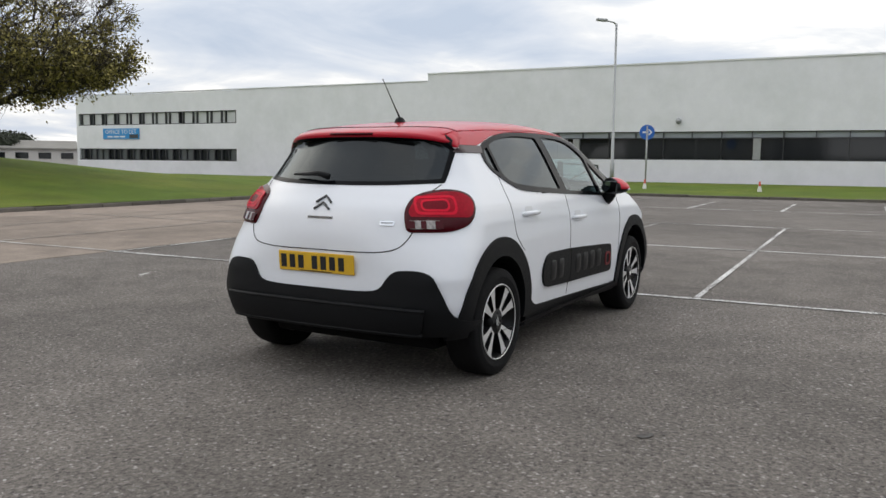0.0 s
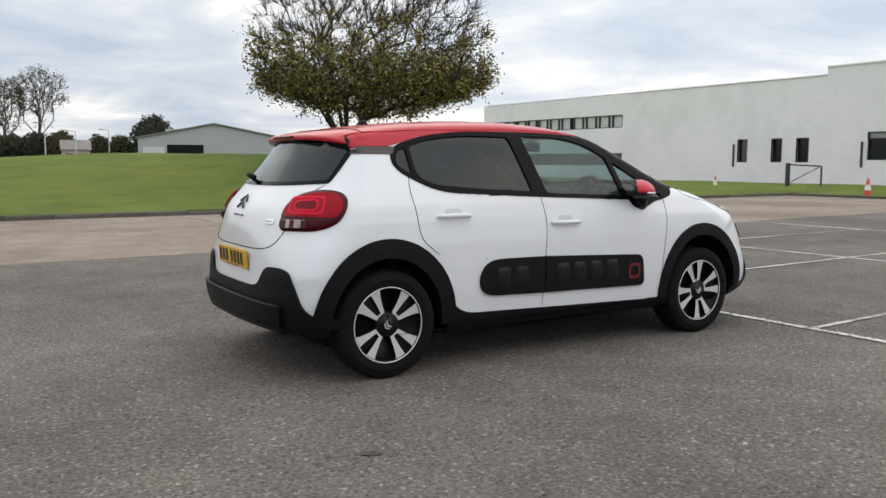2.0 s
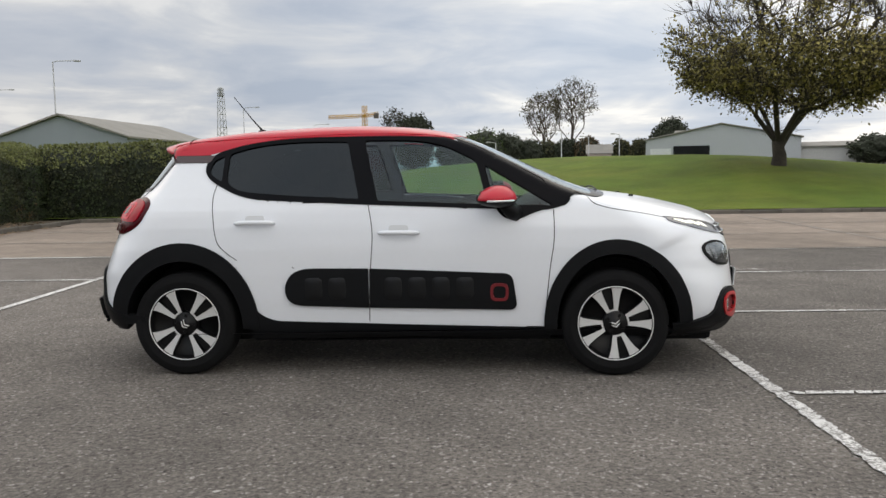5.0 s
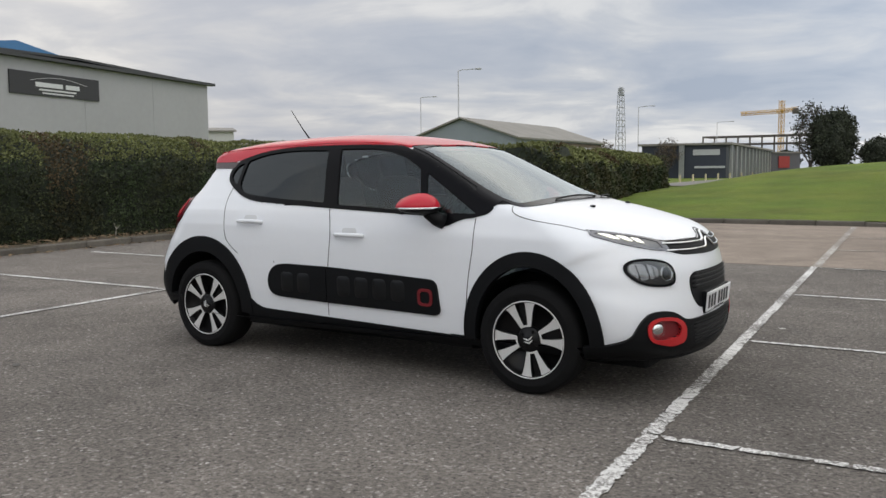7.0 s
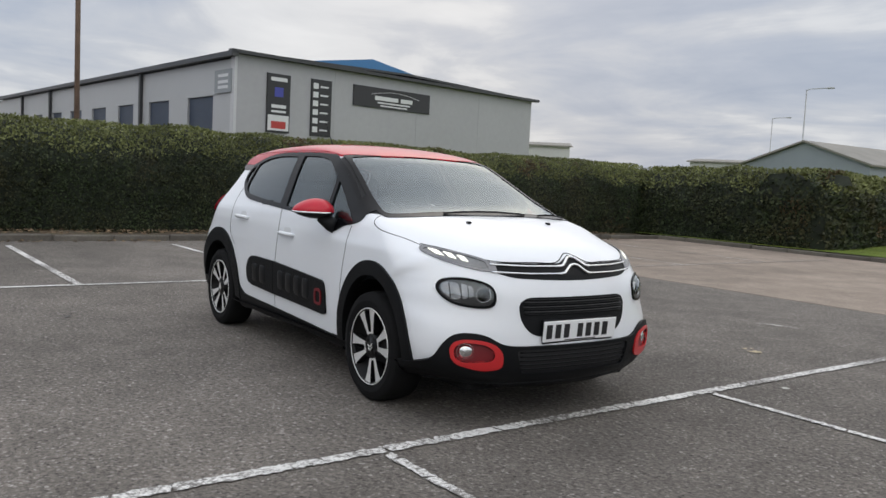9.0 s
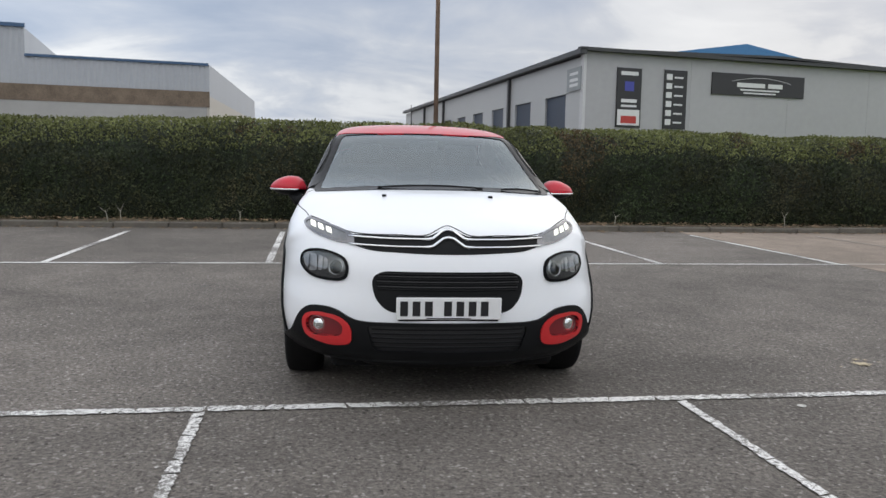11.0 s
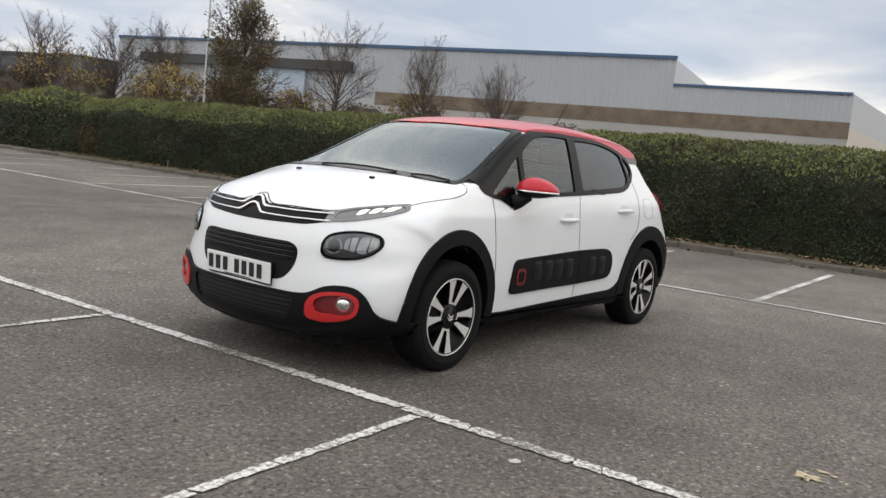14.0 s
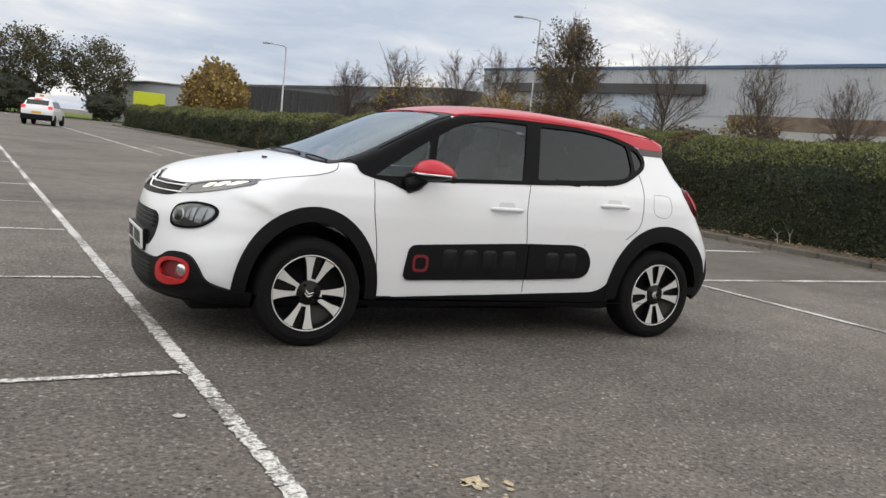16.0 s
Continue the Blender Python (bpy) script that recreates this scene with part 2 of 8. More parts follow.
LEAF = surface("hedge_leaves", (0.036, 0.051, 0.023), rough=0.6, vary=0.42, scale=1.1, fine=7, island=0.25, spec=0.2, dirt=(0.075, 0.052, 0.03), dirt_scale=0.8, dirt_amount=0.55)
LEAF_LIT = surface("sky_lit_hedge_leaves", (0.135, 0.148, 0.055), rough=0.65, vary=0.42, scale=0.9, fine=4, island=0.2, spec=0.25)
LEAF_BROWN = surface("dry_brown_leaves", (0.095, 0.068, 0.036), rough=0.75, vary=0.3, scale=0.9, fine=9, island=0.4, spec=0.25)
LITTER = surface("fallen_leaves", (0.17, 0.12, 0.075), rough=0.9, vary=0.2, island=0.6, spec=0.2)
LEAF_SHADE = surface("hedge_core_shade", (0.010, 0.015, 0.007), rough=0.95, vary=0.5, scale=3, fine=16)
LEAF_OLIVE = surface("olive_tree_leaves", (0.20, 0.172, 0.052), rough=0.65, vary=0.25, scale=0.4, fine=6, island=0.6, spec=0.3)
LEAF_DULL = surface("dull_grey_green_leaves", (0.075, 0.075, 0.035), rough=0.7, vary=0.25, scale=0.4, fine=6, island=0.5, spec=0.2)
TWIG_DARK = surface("dark_twigs", (0.07, 0.058, 0.05), rough=0.95, vary=0.2)
LEAF_MOSS = surface("mid_green_leaves", (0.06, 0.085, 0.03), rough=0.7, vary=0.25, scale=0.3, fine=4, island=0.45, spec=0.2)
LEAF_YELLOW = surface("yellow_autumn_leaves", (0.27, 0.185, 0.045), rough=0.7, vary=0.3, scale=0.5, fine=5, island=0.5)
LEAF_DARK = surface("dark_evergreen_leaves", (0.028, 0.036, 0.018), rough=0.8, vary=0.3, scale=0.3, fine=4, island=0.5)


# ---- mesh helpers ----
def mesh_of(bm, name, material, smooth=False):
    me = bpy.data.meshes.new(name)
    bm.to_mesh(me)
    bm.free()
    for m in material if isinstance(material, (list, tuple)) else [material]:
        me.materials.append(m)
    if smooth:
        me.polygons.foreach_set("use_smooth", [True] * len(me.polygons))
    return me


def part(name, bm, material, parent=None, label="", smooth=False, kind=""):
    ob = new(name, mesh_of(bm, name, material, smooth))
    ob.parent = parent
    return tagged(ob, label=label, kind=kind)


def empty(name, m=None):
    ob = new(name)
    ob.empty_display_size = 0.2
    if m is not None:
        ob.matrix_world = m
    return ob


def add_box(bm, x0, x1, y0, y1, z0, z1, m=None):
    vs = [bm.verts.new((m @ Vector(p)) if m is not None else p) for p in ((x0, y0, z0), (x1, y0, z0), (x1, y1, z0), (x0, y1, z0), (x0, y0, z1), (x1, y0, z1), (x1, y1, z1), (x0, y1, z1))]
    for f in ((3, 2, 1, 0), (4, 5, 6, 7), (0, 1, 5, 4), (1, 2, 6, 5), (2, 3, 7, 6), (3, 0, 4, 7)):
        bm.faces.new([vs[i] for i in f])
    return vs


def box(*a, m=None):
    bm = bmesh.new()
    add_box(bm, *a, m=m)
    return bm


def soft_box(*a, r=0.02, seg=2, m=None):
    bm = bmesh.new()
    add_box(bm, *a)
    bmesh.ops.bevel(bm, geom=bm.edges[:], offset=r, segments=seg, profile=0.5, affect="EDGES")
    if m is not None:
        bmesh.ops.transform(bm, matrix=m, verts=bm.verts[:])
    return bm


def add_tube(bm, pts, radii, sides=6, cap=True):
    """A tapered tube along the points."""
    pts = [Vector(p) for p in pts]
    if not isinstance(radii, (list, tuple)):
        radii = [radii] * len(pts)
    rings = []
    side = None
    for i, p in enumerate(pts):
        way = (pts[min(i + 1, len(pts) - 1)] - pts[max(i - 1, 0)]).normalized()
        if side is None:
            side = way.orthogonal().normalized()
        else:
            side = side - way * side.dot(way)
            side = side.normalized() if side.length > 1e-6 else way.orthogonal().normalized()
        up = way.cross(side)
        rings.append([bm.verts.new(p + radii[i] * (math.cos(2 * math.pi * k / sides) * side + math.sin(2 * math.pi * k / sides) * up)) for k in range(sides)])
    for a, b in zip(rings, rings[1:]):
        for k in range(sides):
            bm.faces.new((a[k], a[(k + 1) % sides], b[(k + 1) % sides], b[k]))
    if cap and sides > 2:
        bm.faces.new(rings[0][::-1])
        bm.faces.new(rings[-1])


def tube(pts, radii, sides=8):
    bm = bmesh.new()
    add_tube(bm, pts, radii, sides)
    return bm


def add_lathe(bm, profile, sides=32, m=None, cap=False):
    """Turns (radius, height) pairs round the z axis."""
    rings = []
    for r, z in profile:
        ring = [Vector((r * math.cos(2 * math.pi * k / sides), r * math.sin(2 * math.pi * k / sides), z)) for k in range(sides)]
        rings.append([bm.verts.new(m @ v if m is not None else v) for v in ring])
    for a, b in zip(rings, rings[1:]):
        for k in range(sides):
            bm.faces.new((a[k], a[(k + 1) % sides], b[(k + 1) % sides], b[k]))
    if cap and profile[0][0] > 1e-5:
        bm.faces.new(rings[0][::-1])
    if cap and profile[-1][0] > 1e-5:
        bm.faces.new(rings[-1])


def lathe(profile, sides=32, m=None):
    bm = bmesh.new()
    add_lathe(bm, profile, sides, m)
    return bm


# ---- the car park's own axes: a across the bays, b along the rows ----
LOT = pose(2.05, 0, 0, 0, 0, 2.52)


def lot(a, b, z=0.0):
    return LOT @ Vector((a, b, z))


def strip(bm, p, q, width, z, breaks=0.0, seed=0):
    """A painted line from p to q on the ground, as one bar or as short cracked lengths."""
    rnd = random.Random(seed)
    p, q = Vector((*p, 0)), Vector((*q, 0))
    way = (q - p).normalized()
    side = Vector((-way.y, way.x, 0)) * width / 2
    total = (q - p).length
    at = 0.0
    while at < total - 0.01:
        run = min(total - at, breaks * rnd.uniform(0.3, 1.6) if breaks else total)
        gap = rnd.choice((0.002, 0.003, 0.006, 0.014)) if breaks else 0
        a, b = p + way * at, p + way * (at + run - gap)
        if breaks:
            # chipped edges and slanting cracks
            n = 9
            slant = way * rnd.uniform(-0.016, 0.016)
            edge = [a - slant - side * rnd.uniform(0.62, 1.06) + (b - a) * k / n for k in range(n + 1)] + [b + slant - (b - a) * k / n + side * rnd.uniform(0.62, 1.06) for k in range(n + 1)]
        else:
            edge = (a - side, b - side, b + side, a + side)
        bm.faces.new([bm.verts.new((v.x, v.y, z)) for v in edge])
        at += run


# ---- ground ----
def grass_height(x, y):
    rise = min(max((y - 15.0) / (22.0 - 8.0 * min(max((x - 3) / 6, 0), 1)), 0), 1)
    rise = rise * rise * (3 - 2 * rise)
    fall = 1.0 - 0.35 * min(max((y - 46) / 30.0, 0), 1)
    h = 0.11 + 1.52 * rise * fall * math.exp(-(((x - 6) / (14.0 if x > 6 else 16.0)) ** 2)) * math.exp(-((min(x + 3, 0) / 5.0) ** 2))
    return h + 0.05 * noise.noise((x * 0.2, y * 0.2, 0)) * min(rise * 3, 1)


def grid_sheet(name, a0, a1, b0, b1, step, height, material, label):
    bm = bmesh.new()
    na, nb = max(int((a1 - a0) / step), 1), max(int((b1 - b0) / step), 1)
    rows = []
    for i in range(na + 1):
        row = []
        for j in range(nb + 1):
            p = lot(a0 + (a1 - a0) * i / na, b0 + (b1 - b0) * j / nb)
            row.append(bm.verts.new((p.x, p.y, height(p.x, p.y))))
        rows.append(row)
    for r, s in zip(rows, rows[1:]):
        for k in range(nb):
            bm.faces.new((r[k], s[k], s[k + 1], r[k + 1]))
    return tagged(part(name, bm, material, smooth=True), label, "ground", kind="structure")


ground = tagged(part("ground", box(-900, 900, -900, 900, -0.5, 0), ASPHALT), "worn grey tarmac of a large open car park", "tarmac", kind="structure")
apron = bmesh.new()
add_box(apron, -11.0, 23.6, 6.27, 14.3, -0.1, 0.004, m=LOT)
apron = tagged(part("concrete_apron", apron, CONCRETE), "buff concrete strip beside the grass bank", "concrete", kind="structure")
grid_sheet("grass_bank", -75, 38.5, 14.42, 140, 1.1, grass_height, GRASS, "mown green grass bank behind a low kerb")
grid_sheet("grass_verge", 23.75, 39.5, -90, 14.42, 1.5, lambda x, y: 0.09 + 0.1 * min(max((x - 26) / 14, 0), 1), GRASS, "mown grass verge along the white building")
grid_sheet("hedge_bed", -14.5, -11.15, -75, 14.4, 0.6, lambda x, y: 0.07 + 0.05 * noise.noise((x, y, 3)), SOIL, "bare soil and leaf litter under the hedge")


def kerb_run(p, q, name, label):
    """A row of kerb stones, each a stone of its own on one mesh."""
    p, q = Vector((*p, 0)), Vector((*q, 0))
    n = int((q - p).length / 0.92)
    way = (q - p) / n
    turn = math.atan2(way.y, way.x)
    run = tagged(empty(name, Matrix.Translation(p)), label, "kerb", kind="structure")
    me = mesh_of(soft_box(0, way.length - 0.008, -0.065, 0.065, -0.12, 0.10, r=0.018, seg=1), "kerb_stone", KERB)
    rnd = random.Random(7)
    for k in range(n):
        s = new("kerb_stone", me)
        s.parent = run
        s.matrix_basis = Matrix.Translation(way * k + Vector((0, 0, rnd.uniform(-0.012, 0.012)))) @ Matrix.Rotation(turn + rnd.uniform(-0.008, 0.008), 4, "Z")


bank_ = bmesh.new()
rows_ = []
for i in range(30):
    y = -103.0 - 2.0 * i
    lift_ = min((-103.0 - y) / 26.0, 1.0)
    rows_.append([bank_.verts.new((x, y, 0.06 + 1.7 * lift_ * min(max((x + 5.0) / 15.0, 0.1), 1.0) + 0.05 * noise.noise((x * 0.2, y * 0.2, 6)))) for x in range(-13, 90, 3)])
for r0, r1 in zip(rows_, rows_[1:]):
    for k in range(len(r0) - 1):
        bank_.faces.new((r0[k], r1[k], r1[k + 1], r0[k + 1]))
tagged(part("grass_bank_far", bank_, GRASS, smooth=True), "mown grass bank at the far end of the road", "ground", kind="structure")
kerb_run(lot(-11.1, 14.36).xy, lot(23.7, 14.36).xy, "kerb_grass", "low weathered concrete kerb along the grass bank")
kerb_run(lot(23.68, 14.3).xy, lot(23.68, -40).xy, "kerb_verge", "low weathered concrete kerb along the verge")
kerb_run(lot(-11.1, -75).xy, lot(-11.1, 14.3).xy, "kerb_hedge", "dark mossy concrete kerb along the hedge")


# ---- painted bays ----
def painted(name, p, q, width=0.1, material=PAINT, z=0.007, breaks=0.0, seed=0):
    bm = bmesh.new()
    strip(bm, lot(*p).xy, lot(*q).xy, width, z, breaks, seed)
    return tagged(part(name, bm, material), "worn white painted parking line on the tarmac", "road marking", group="parking lines", kind="structure")


painted("bay_line", (-0.02, -62), (-0.02, 6.27), 0.09, breaks=0.22, seed=1)
painted("bay_line", (0, 6.27), (0, 14.0), 0.1, PAINT_FAINT, 0.010)
painted("bay_line", (4.75, -62), (4.75, 6.27), 0.09)
painted("bay_line", (4.75, 6.27), (4.75, 13.8), 0.08, PAINT_FAINT, 0.010)
painted("bay_line", (9.55, -62), (9.55, 6.27), 0.09)
painted("bay_line", (15.75, -62), (15.75, 6.0), 0.09)
painted("bay_line", (-5.88, -30), (-5.88, 6.27), 0.08)
painted("bay_line", (-5.88, 6.27), (-5.88, 13.5), 0.08, PAINT_FAINT, 0.010)
for k in range(-23, 5):
    b = 1.235 + 2.47 * k + (0.04 if k == -1 else 0.0)
    on = b > 6.2
    mat_ = PAINT_FAINT if on else PAINT
    z = 0.010 if on else 0.007
    if b < 13.5:
        painted("bay_line", (0.04, b), (9.55, b), 0.062, mat_, z, 0.0 if on else 0.14, seed=40 + k)
        if b > -29:
            painted("bay_line", (-10.3, b), (-5.93, b), 0.085, mat_, z)
    if b < 6:
        painted("bay_line", (15.8, b + 0.6), (20.4, b + 0.6), 0.09)
painted("road_line", (-4.6, -75), (-4.6, -22), 0.11)


# ---- hedge ----
def leaf_cards(bm, places, size, rnd, slot=0, droop=0.0):
    """Small folded leaves at the places (point, outward way)."""
    for p, out in places:
        s = size * rnd.uniform(0.6, 1.35)
        way = Vector((rnd.gauss(0, 1), rnd.gauss(0, 1), rnd.gauss(0, 1) - droop)).normalized()
        way = (way + out * 0.5).normalized()
        side = way.cross(Vector((rnd.gauss(0, 1), rnd.gauss(0, 1), rnd.gauss(0, 1))))
        if side.length < 1e-3:
            continue
        side = side.normalized() * s * 0.38
        vs = [bm.verts.new(v) for v in (p, p + way * s * 0.5 + side, p + way * s, p + way * s * 0.5 - side)]
        f = bm.faces.new(vs)
        f.material_index = slot


HEDGE_FRONT = -12.05


def hedge_top(b):
    far = min(max((-14 - b) / 8, 0), 1)
    return 2.0 + 0.10 * noise.noise((b * 0.25, 0, 5)) + 0.07 * noise.noise((b * 1.1, 2, 5)) + far * 0.30 * noise.noise((b * 0.30, 4, 5))


def along_bays(d, b, z):
    return lot(HEDGE_FRONT - d, b, z)


def by_the_grass(d, b, z):
    """The hedge that turns out along the grass and follows the road."""
    return lot(-6.75 - 2.05 * min(max((b - 16.4) / 17.0, 0), 1) ** 0.75 - d, b, z * 0.93 + 0.05)


def return_run(d, u, z):
    return lot(-12.0 + u, 14.75 + d, z * 0.95 + 0.03)


HEDGE_PROFILE = [(0.0, 0.05), (0.02, 0.5), (0.05, 0.95), (0.11, 1.28), (0.24, 1.52), (0.46, 1.73), (0.76, 1.89), (1.1, 1.98), (1.45, 1.95), (1.75, 1.6), (1.85, 0.05)]


def build_hedge(b0, b1, leaf, dense, name, at=along_bays, out_way=(1, 0, 0.3), seed=11, end_leaves=False):
    """A clipped hedge: an upright face, a shoulder that rounds back to the top, leaves all over."""
    rnd = random.Random(seed)
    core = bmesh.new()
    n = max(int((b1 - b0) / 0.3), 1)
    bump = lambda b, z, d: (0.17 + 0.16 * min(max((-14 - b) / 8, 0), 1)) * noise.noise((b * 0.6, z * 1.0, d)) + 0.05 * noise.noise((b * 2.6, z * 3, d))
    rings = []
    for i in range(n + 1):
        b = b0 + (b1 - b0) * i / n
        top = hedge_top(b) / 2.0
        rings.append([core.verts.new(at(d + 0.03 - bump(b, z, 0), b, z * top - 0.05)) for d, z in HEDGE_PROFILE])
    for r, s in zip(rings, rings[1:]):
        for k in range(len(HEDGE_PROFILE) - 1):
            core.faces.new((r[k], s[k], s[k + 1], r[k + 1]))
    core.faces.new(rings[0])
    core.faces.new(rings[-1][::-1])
    hedge = tagged(empty(name, Matrix.Translation(at(0, (b0 + b1) / 2, 0))), "clipped dense dark green hedge with lighter top, beside the kerb", "hedge", kind="stuff")
    inv = hedge.matrix_world.inverted()
    bmesh.ops.transform(core, matrix=inv, verts=core.verts[:])
    # near-black core carries the shade behind the leaves in its colour
    part("inner_foliage", core, LEAF_SHADE, hedge, smooth=True, kind="stuff")
    face, dry, brown = [], [], []
    run = HEDGE_PROFILE[:9]
    long = [math.hypot(q[0] - p[0], q[1] - p[1]) for p, q in zip(run, run[1:])]
    for _ in range(int((b1 - b0) * dense * 4.2)):
        b = rnd.uniform(b0, b1)
        k = rnd.choices(range(8), weights=long)[0]
        u = rnd.random()
        (d0, z0), (d1, z1) = run[k], run[k + 1]
        d, z = d0 + (d1 - d0) * u, z0 + (z1 - z0) * u
        out = Vector((z1 - z0, 0, d1 - d0)).normalized()
        off = rnd.uniform(-0.02, 0.05)
        p = at(d - bump(b, z, 0) - out.x * off, b, z * hedge_top(b) / 2.0 + out.z * off)
        # the shoulder's skylight is painted as lighter leaves (dry); here and there a brown patch
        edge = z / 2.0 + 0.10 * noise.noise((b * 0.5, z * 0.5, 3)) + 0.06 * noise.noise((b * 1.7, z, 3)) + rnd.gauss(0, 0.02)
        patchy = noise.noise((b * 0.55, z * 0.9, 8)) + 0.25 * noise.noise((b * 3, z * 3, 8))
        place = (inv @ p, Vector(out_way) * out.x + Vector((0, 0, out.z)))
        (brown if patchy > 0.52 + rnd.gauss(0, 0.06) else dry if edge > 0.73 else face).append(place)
    if end_leaves:
        for _ in range(int(dense * 3.5)):
            for b, way in ((b0, -1), (b1, 1)):
                d, z = rnd.uniform(0, 1.8), rnd.random() ** 0.8 * hedge_top(b1) * 0.95
                face.append((inv @ at(d, b + way * (rnd.uniform(-0.02, 0.08) + 0.12 * noise.noise((d * 2, z * 2, 4 - 3 * way))), z), Vector((0, way, 0.2))))
    for places, mat, label in ((face, LEAF, "small dark green leaves"), (dry, LEAF_LIT, "shoulder leaves in a lighter, sky-lit green"), (brown, LEAF_BROWN, "dry brown leaves")):
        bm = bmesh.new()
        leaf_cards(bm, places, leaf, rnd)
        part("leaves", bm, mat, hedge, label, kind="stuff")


build_hedge(-22, 15.6, 0.044, 900, "hedge")
build_hedge(-75, -22, 0.085, 200, "hedge")
build_hedge(-0.6, 4.9, 0.065, 420, "hedge", return_run, (0, -1, 0.3), 12)
build_hedge(14.78, 33.5, 0.085, 260, "hedge", by_the_grass, (1, 0, 0.3), 13, True)


# ---- litter, dead stalks and marks ----
def litter(b0, b1, count):
    """Fallen leaves and grit that have gathered along the foot of the hedge and in the kerb's edge."""
    rnd = random.Random(31)
    bm = bmesh.new()
    places = []
    for _ in range(count):
        a = rnd.choice((-10.9, -11.4, -11.7, -11.95)) + rnd.gauss(0, 0.12)
        z = 0.105 if a < -11.17 else 0.006 if a > -11.03 else 0.11
        places.append((lot(a, rnd.uniform(b0, b1), z + 0.012), Vector((0, 0, 0.1))))
    for p, out in places:
        s = rnd.uniform(0.015, 0.05)
        w = rnd.uniform(0, 6.28)
        u, v = Vector((math.cos(w), math.sin(w), rnd.uniform(-0.2, 0.4))) * s, Vector((-math.sin(w), math.cos(w), rnd.uniform(-0.2, 0.4))) * s * 0.6
        bm.faces.new([bm.verts.new(q) for q in (p - u, p + v, p + u, p - v)])
    return tagged(part("leaf_litter", bm, LITTER), "brown and pale fallen leaves along the hedge kerb", "leaf litter", kind="stuff")


litter(-22, 13, 6000)
STALK = surface("dry_pale_stalk", (0.32, 0.30, 0.26), rough=0.9, vary=0.2)
for k, b in enumerate((-4.3, -4.1, -2.0, -8.4, -12.2, 5.2, 8.8, -16)):
    rnd = random.Random(300 + k)
    w = tagged(empty("dead_stalk", Matrix.Translation(lot(-11.45 + rnd.uniform(-0.2, 0.1), b, 0.08))), "dry pale forked weed stalk at the foot of the hedge", "weed")
    t1 = Vector((rnd.uniform(-0.05, 0.05), rnd.uniform(-0.06, 0.06), rnd.uniform(0.16, 0.26)))
    part("stem", tube([(0, 0, -0.04), tuple(t1 * 0.5), tuple(t1)], [0.009, 0.008, 0.006], 5), STALK, w)
    for sgn in (-1, 1):
        part("twig", tube([tuple(t1 * 0.8), tuple(t1 + Vector((0.02, sgn * rnd.uniform(0.05, 0.11), rnd.uniform(0.03, 0.1))))], [0.006, 0.003], 4), STALK, w)


def splat(name, x, y, r, material, seed, label, long=1.0, turn=0.0, bits=6):
    """An uneven flat mark on the tarmac with crumbs round it."""
    rnd = random.Random(seed)
    bm = bmesh.new()
    blobs = [(0, 0, r)] + [(rnd.gauss(0, r * 1.1), rnd.gauss(0, r * 0.9), r * rnd.uniform(0.08, 0.3)) for _ in range(bits)]
    for cx, cy, rr in blobs:
        n = 18
        ring = []
        for k in range(n):
            a = 2 * math.pi * k / n
            q = rr * (0.75 + 0.55 * noise.noise((math.cos(a) * 1.6 + seed, math.sin(a) * 1.6, cx * 9)) + rnd.uniform(-0.1, 0.1))
            ring.append(Vector((cx * long + q * long * math.cos(a), cy + q * math.sin(a), 0)))
        m = pose(x, y, 0.0055, 0, 0, turn)
        bm.faces.new([bm.verts.new(m @ v) for v in ring])
    return tagged(part(name, bm, material), label, "mark", kind="structure")


SPLAT = surface("dried_pale_splash", (0.42, 0.35, 0.24), rough=0.9, vary=0.35, scale=40, fine=150)
CHALK = surface("pale_scuff", (0.42, 0.41, 0.38), rough=0.9, vary=0.3, scale=40, fine=120)
OIL = surface("dark_oil_stain", (0.068, 0.062, 0.056), rough=0.7, vary=0.3, scale=20, fine=90)
splat("ground_mark", 1.265, 2.735, 0.062, SPLAT, 1, "dried pale yellowish splash on the tarmac", 1.2, 100, 9)
splat("ground_mark", 1.14, 2.775, 0.024, SPLAT, 2, "small dried pale splash on the tarmac", 1.2, 100, 3)
splat("ground_mark", 2.14, 1.835, 0.036, CHALK, 3, "faint pale scuff on the tarmac", 1.2, 60, 4)
splat("ground_mark", -1.91, -1.87, 0.038, OIL, 4, "small dark oil stain on the tarmac", 1.3, -30, 5)
splat("ground_mark", 0.49, 4.16, 0.05, CHALK, 5, "pale scuff of old paint on the tarmac", 2.2, 20, 3)
splat("ground_mark", -0.465, -2.61, 0.016, CHALK, 6, "small pale fleck on the tarmac", 1.5, 20, 1)
splat("ground_mark", 3.22, 4.01, 0.06, CHALK, 7, "pale scuff of old paint on the tarmac", 2.4, 5, 6)
splat("ground_mark", 3.50, 4.03, 0.05, CHALK, 8, "pale scuff of old paint on the tarmac", 2.0, 5, 5)
splat("ground_mark", -0.615, -0.90, 0.012, CHALK, 9, "small pale fleck on the tarmac", 1.5, 80, 1)
rnd_ = random.Random(77)
bm_ = bmesh.new()
for _ in range(900):
    x, y, r = rnd_.uniform(-9, 9), rnd_.uniform(-9, 9), rnd_.uniform(0.003, 0.009)
    w = rnd_.uniform(0, 6.28)
    bm_.faces.new([bm_.verts.new((x + r * math.cos(w + a) * rnd_.uniform(0.6, 1.3), y + r * math.sin(w + a) * rnd_.uniform(0.6, 1.3), 0.005)) for a in (0, 1.3, 2.5, 3.8, 5.0)])
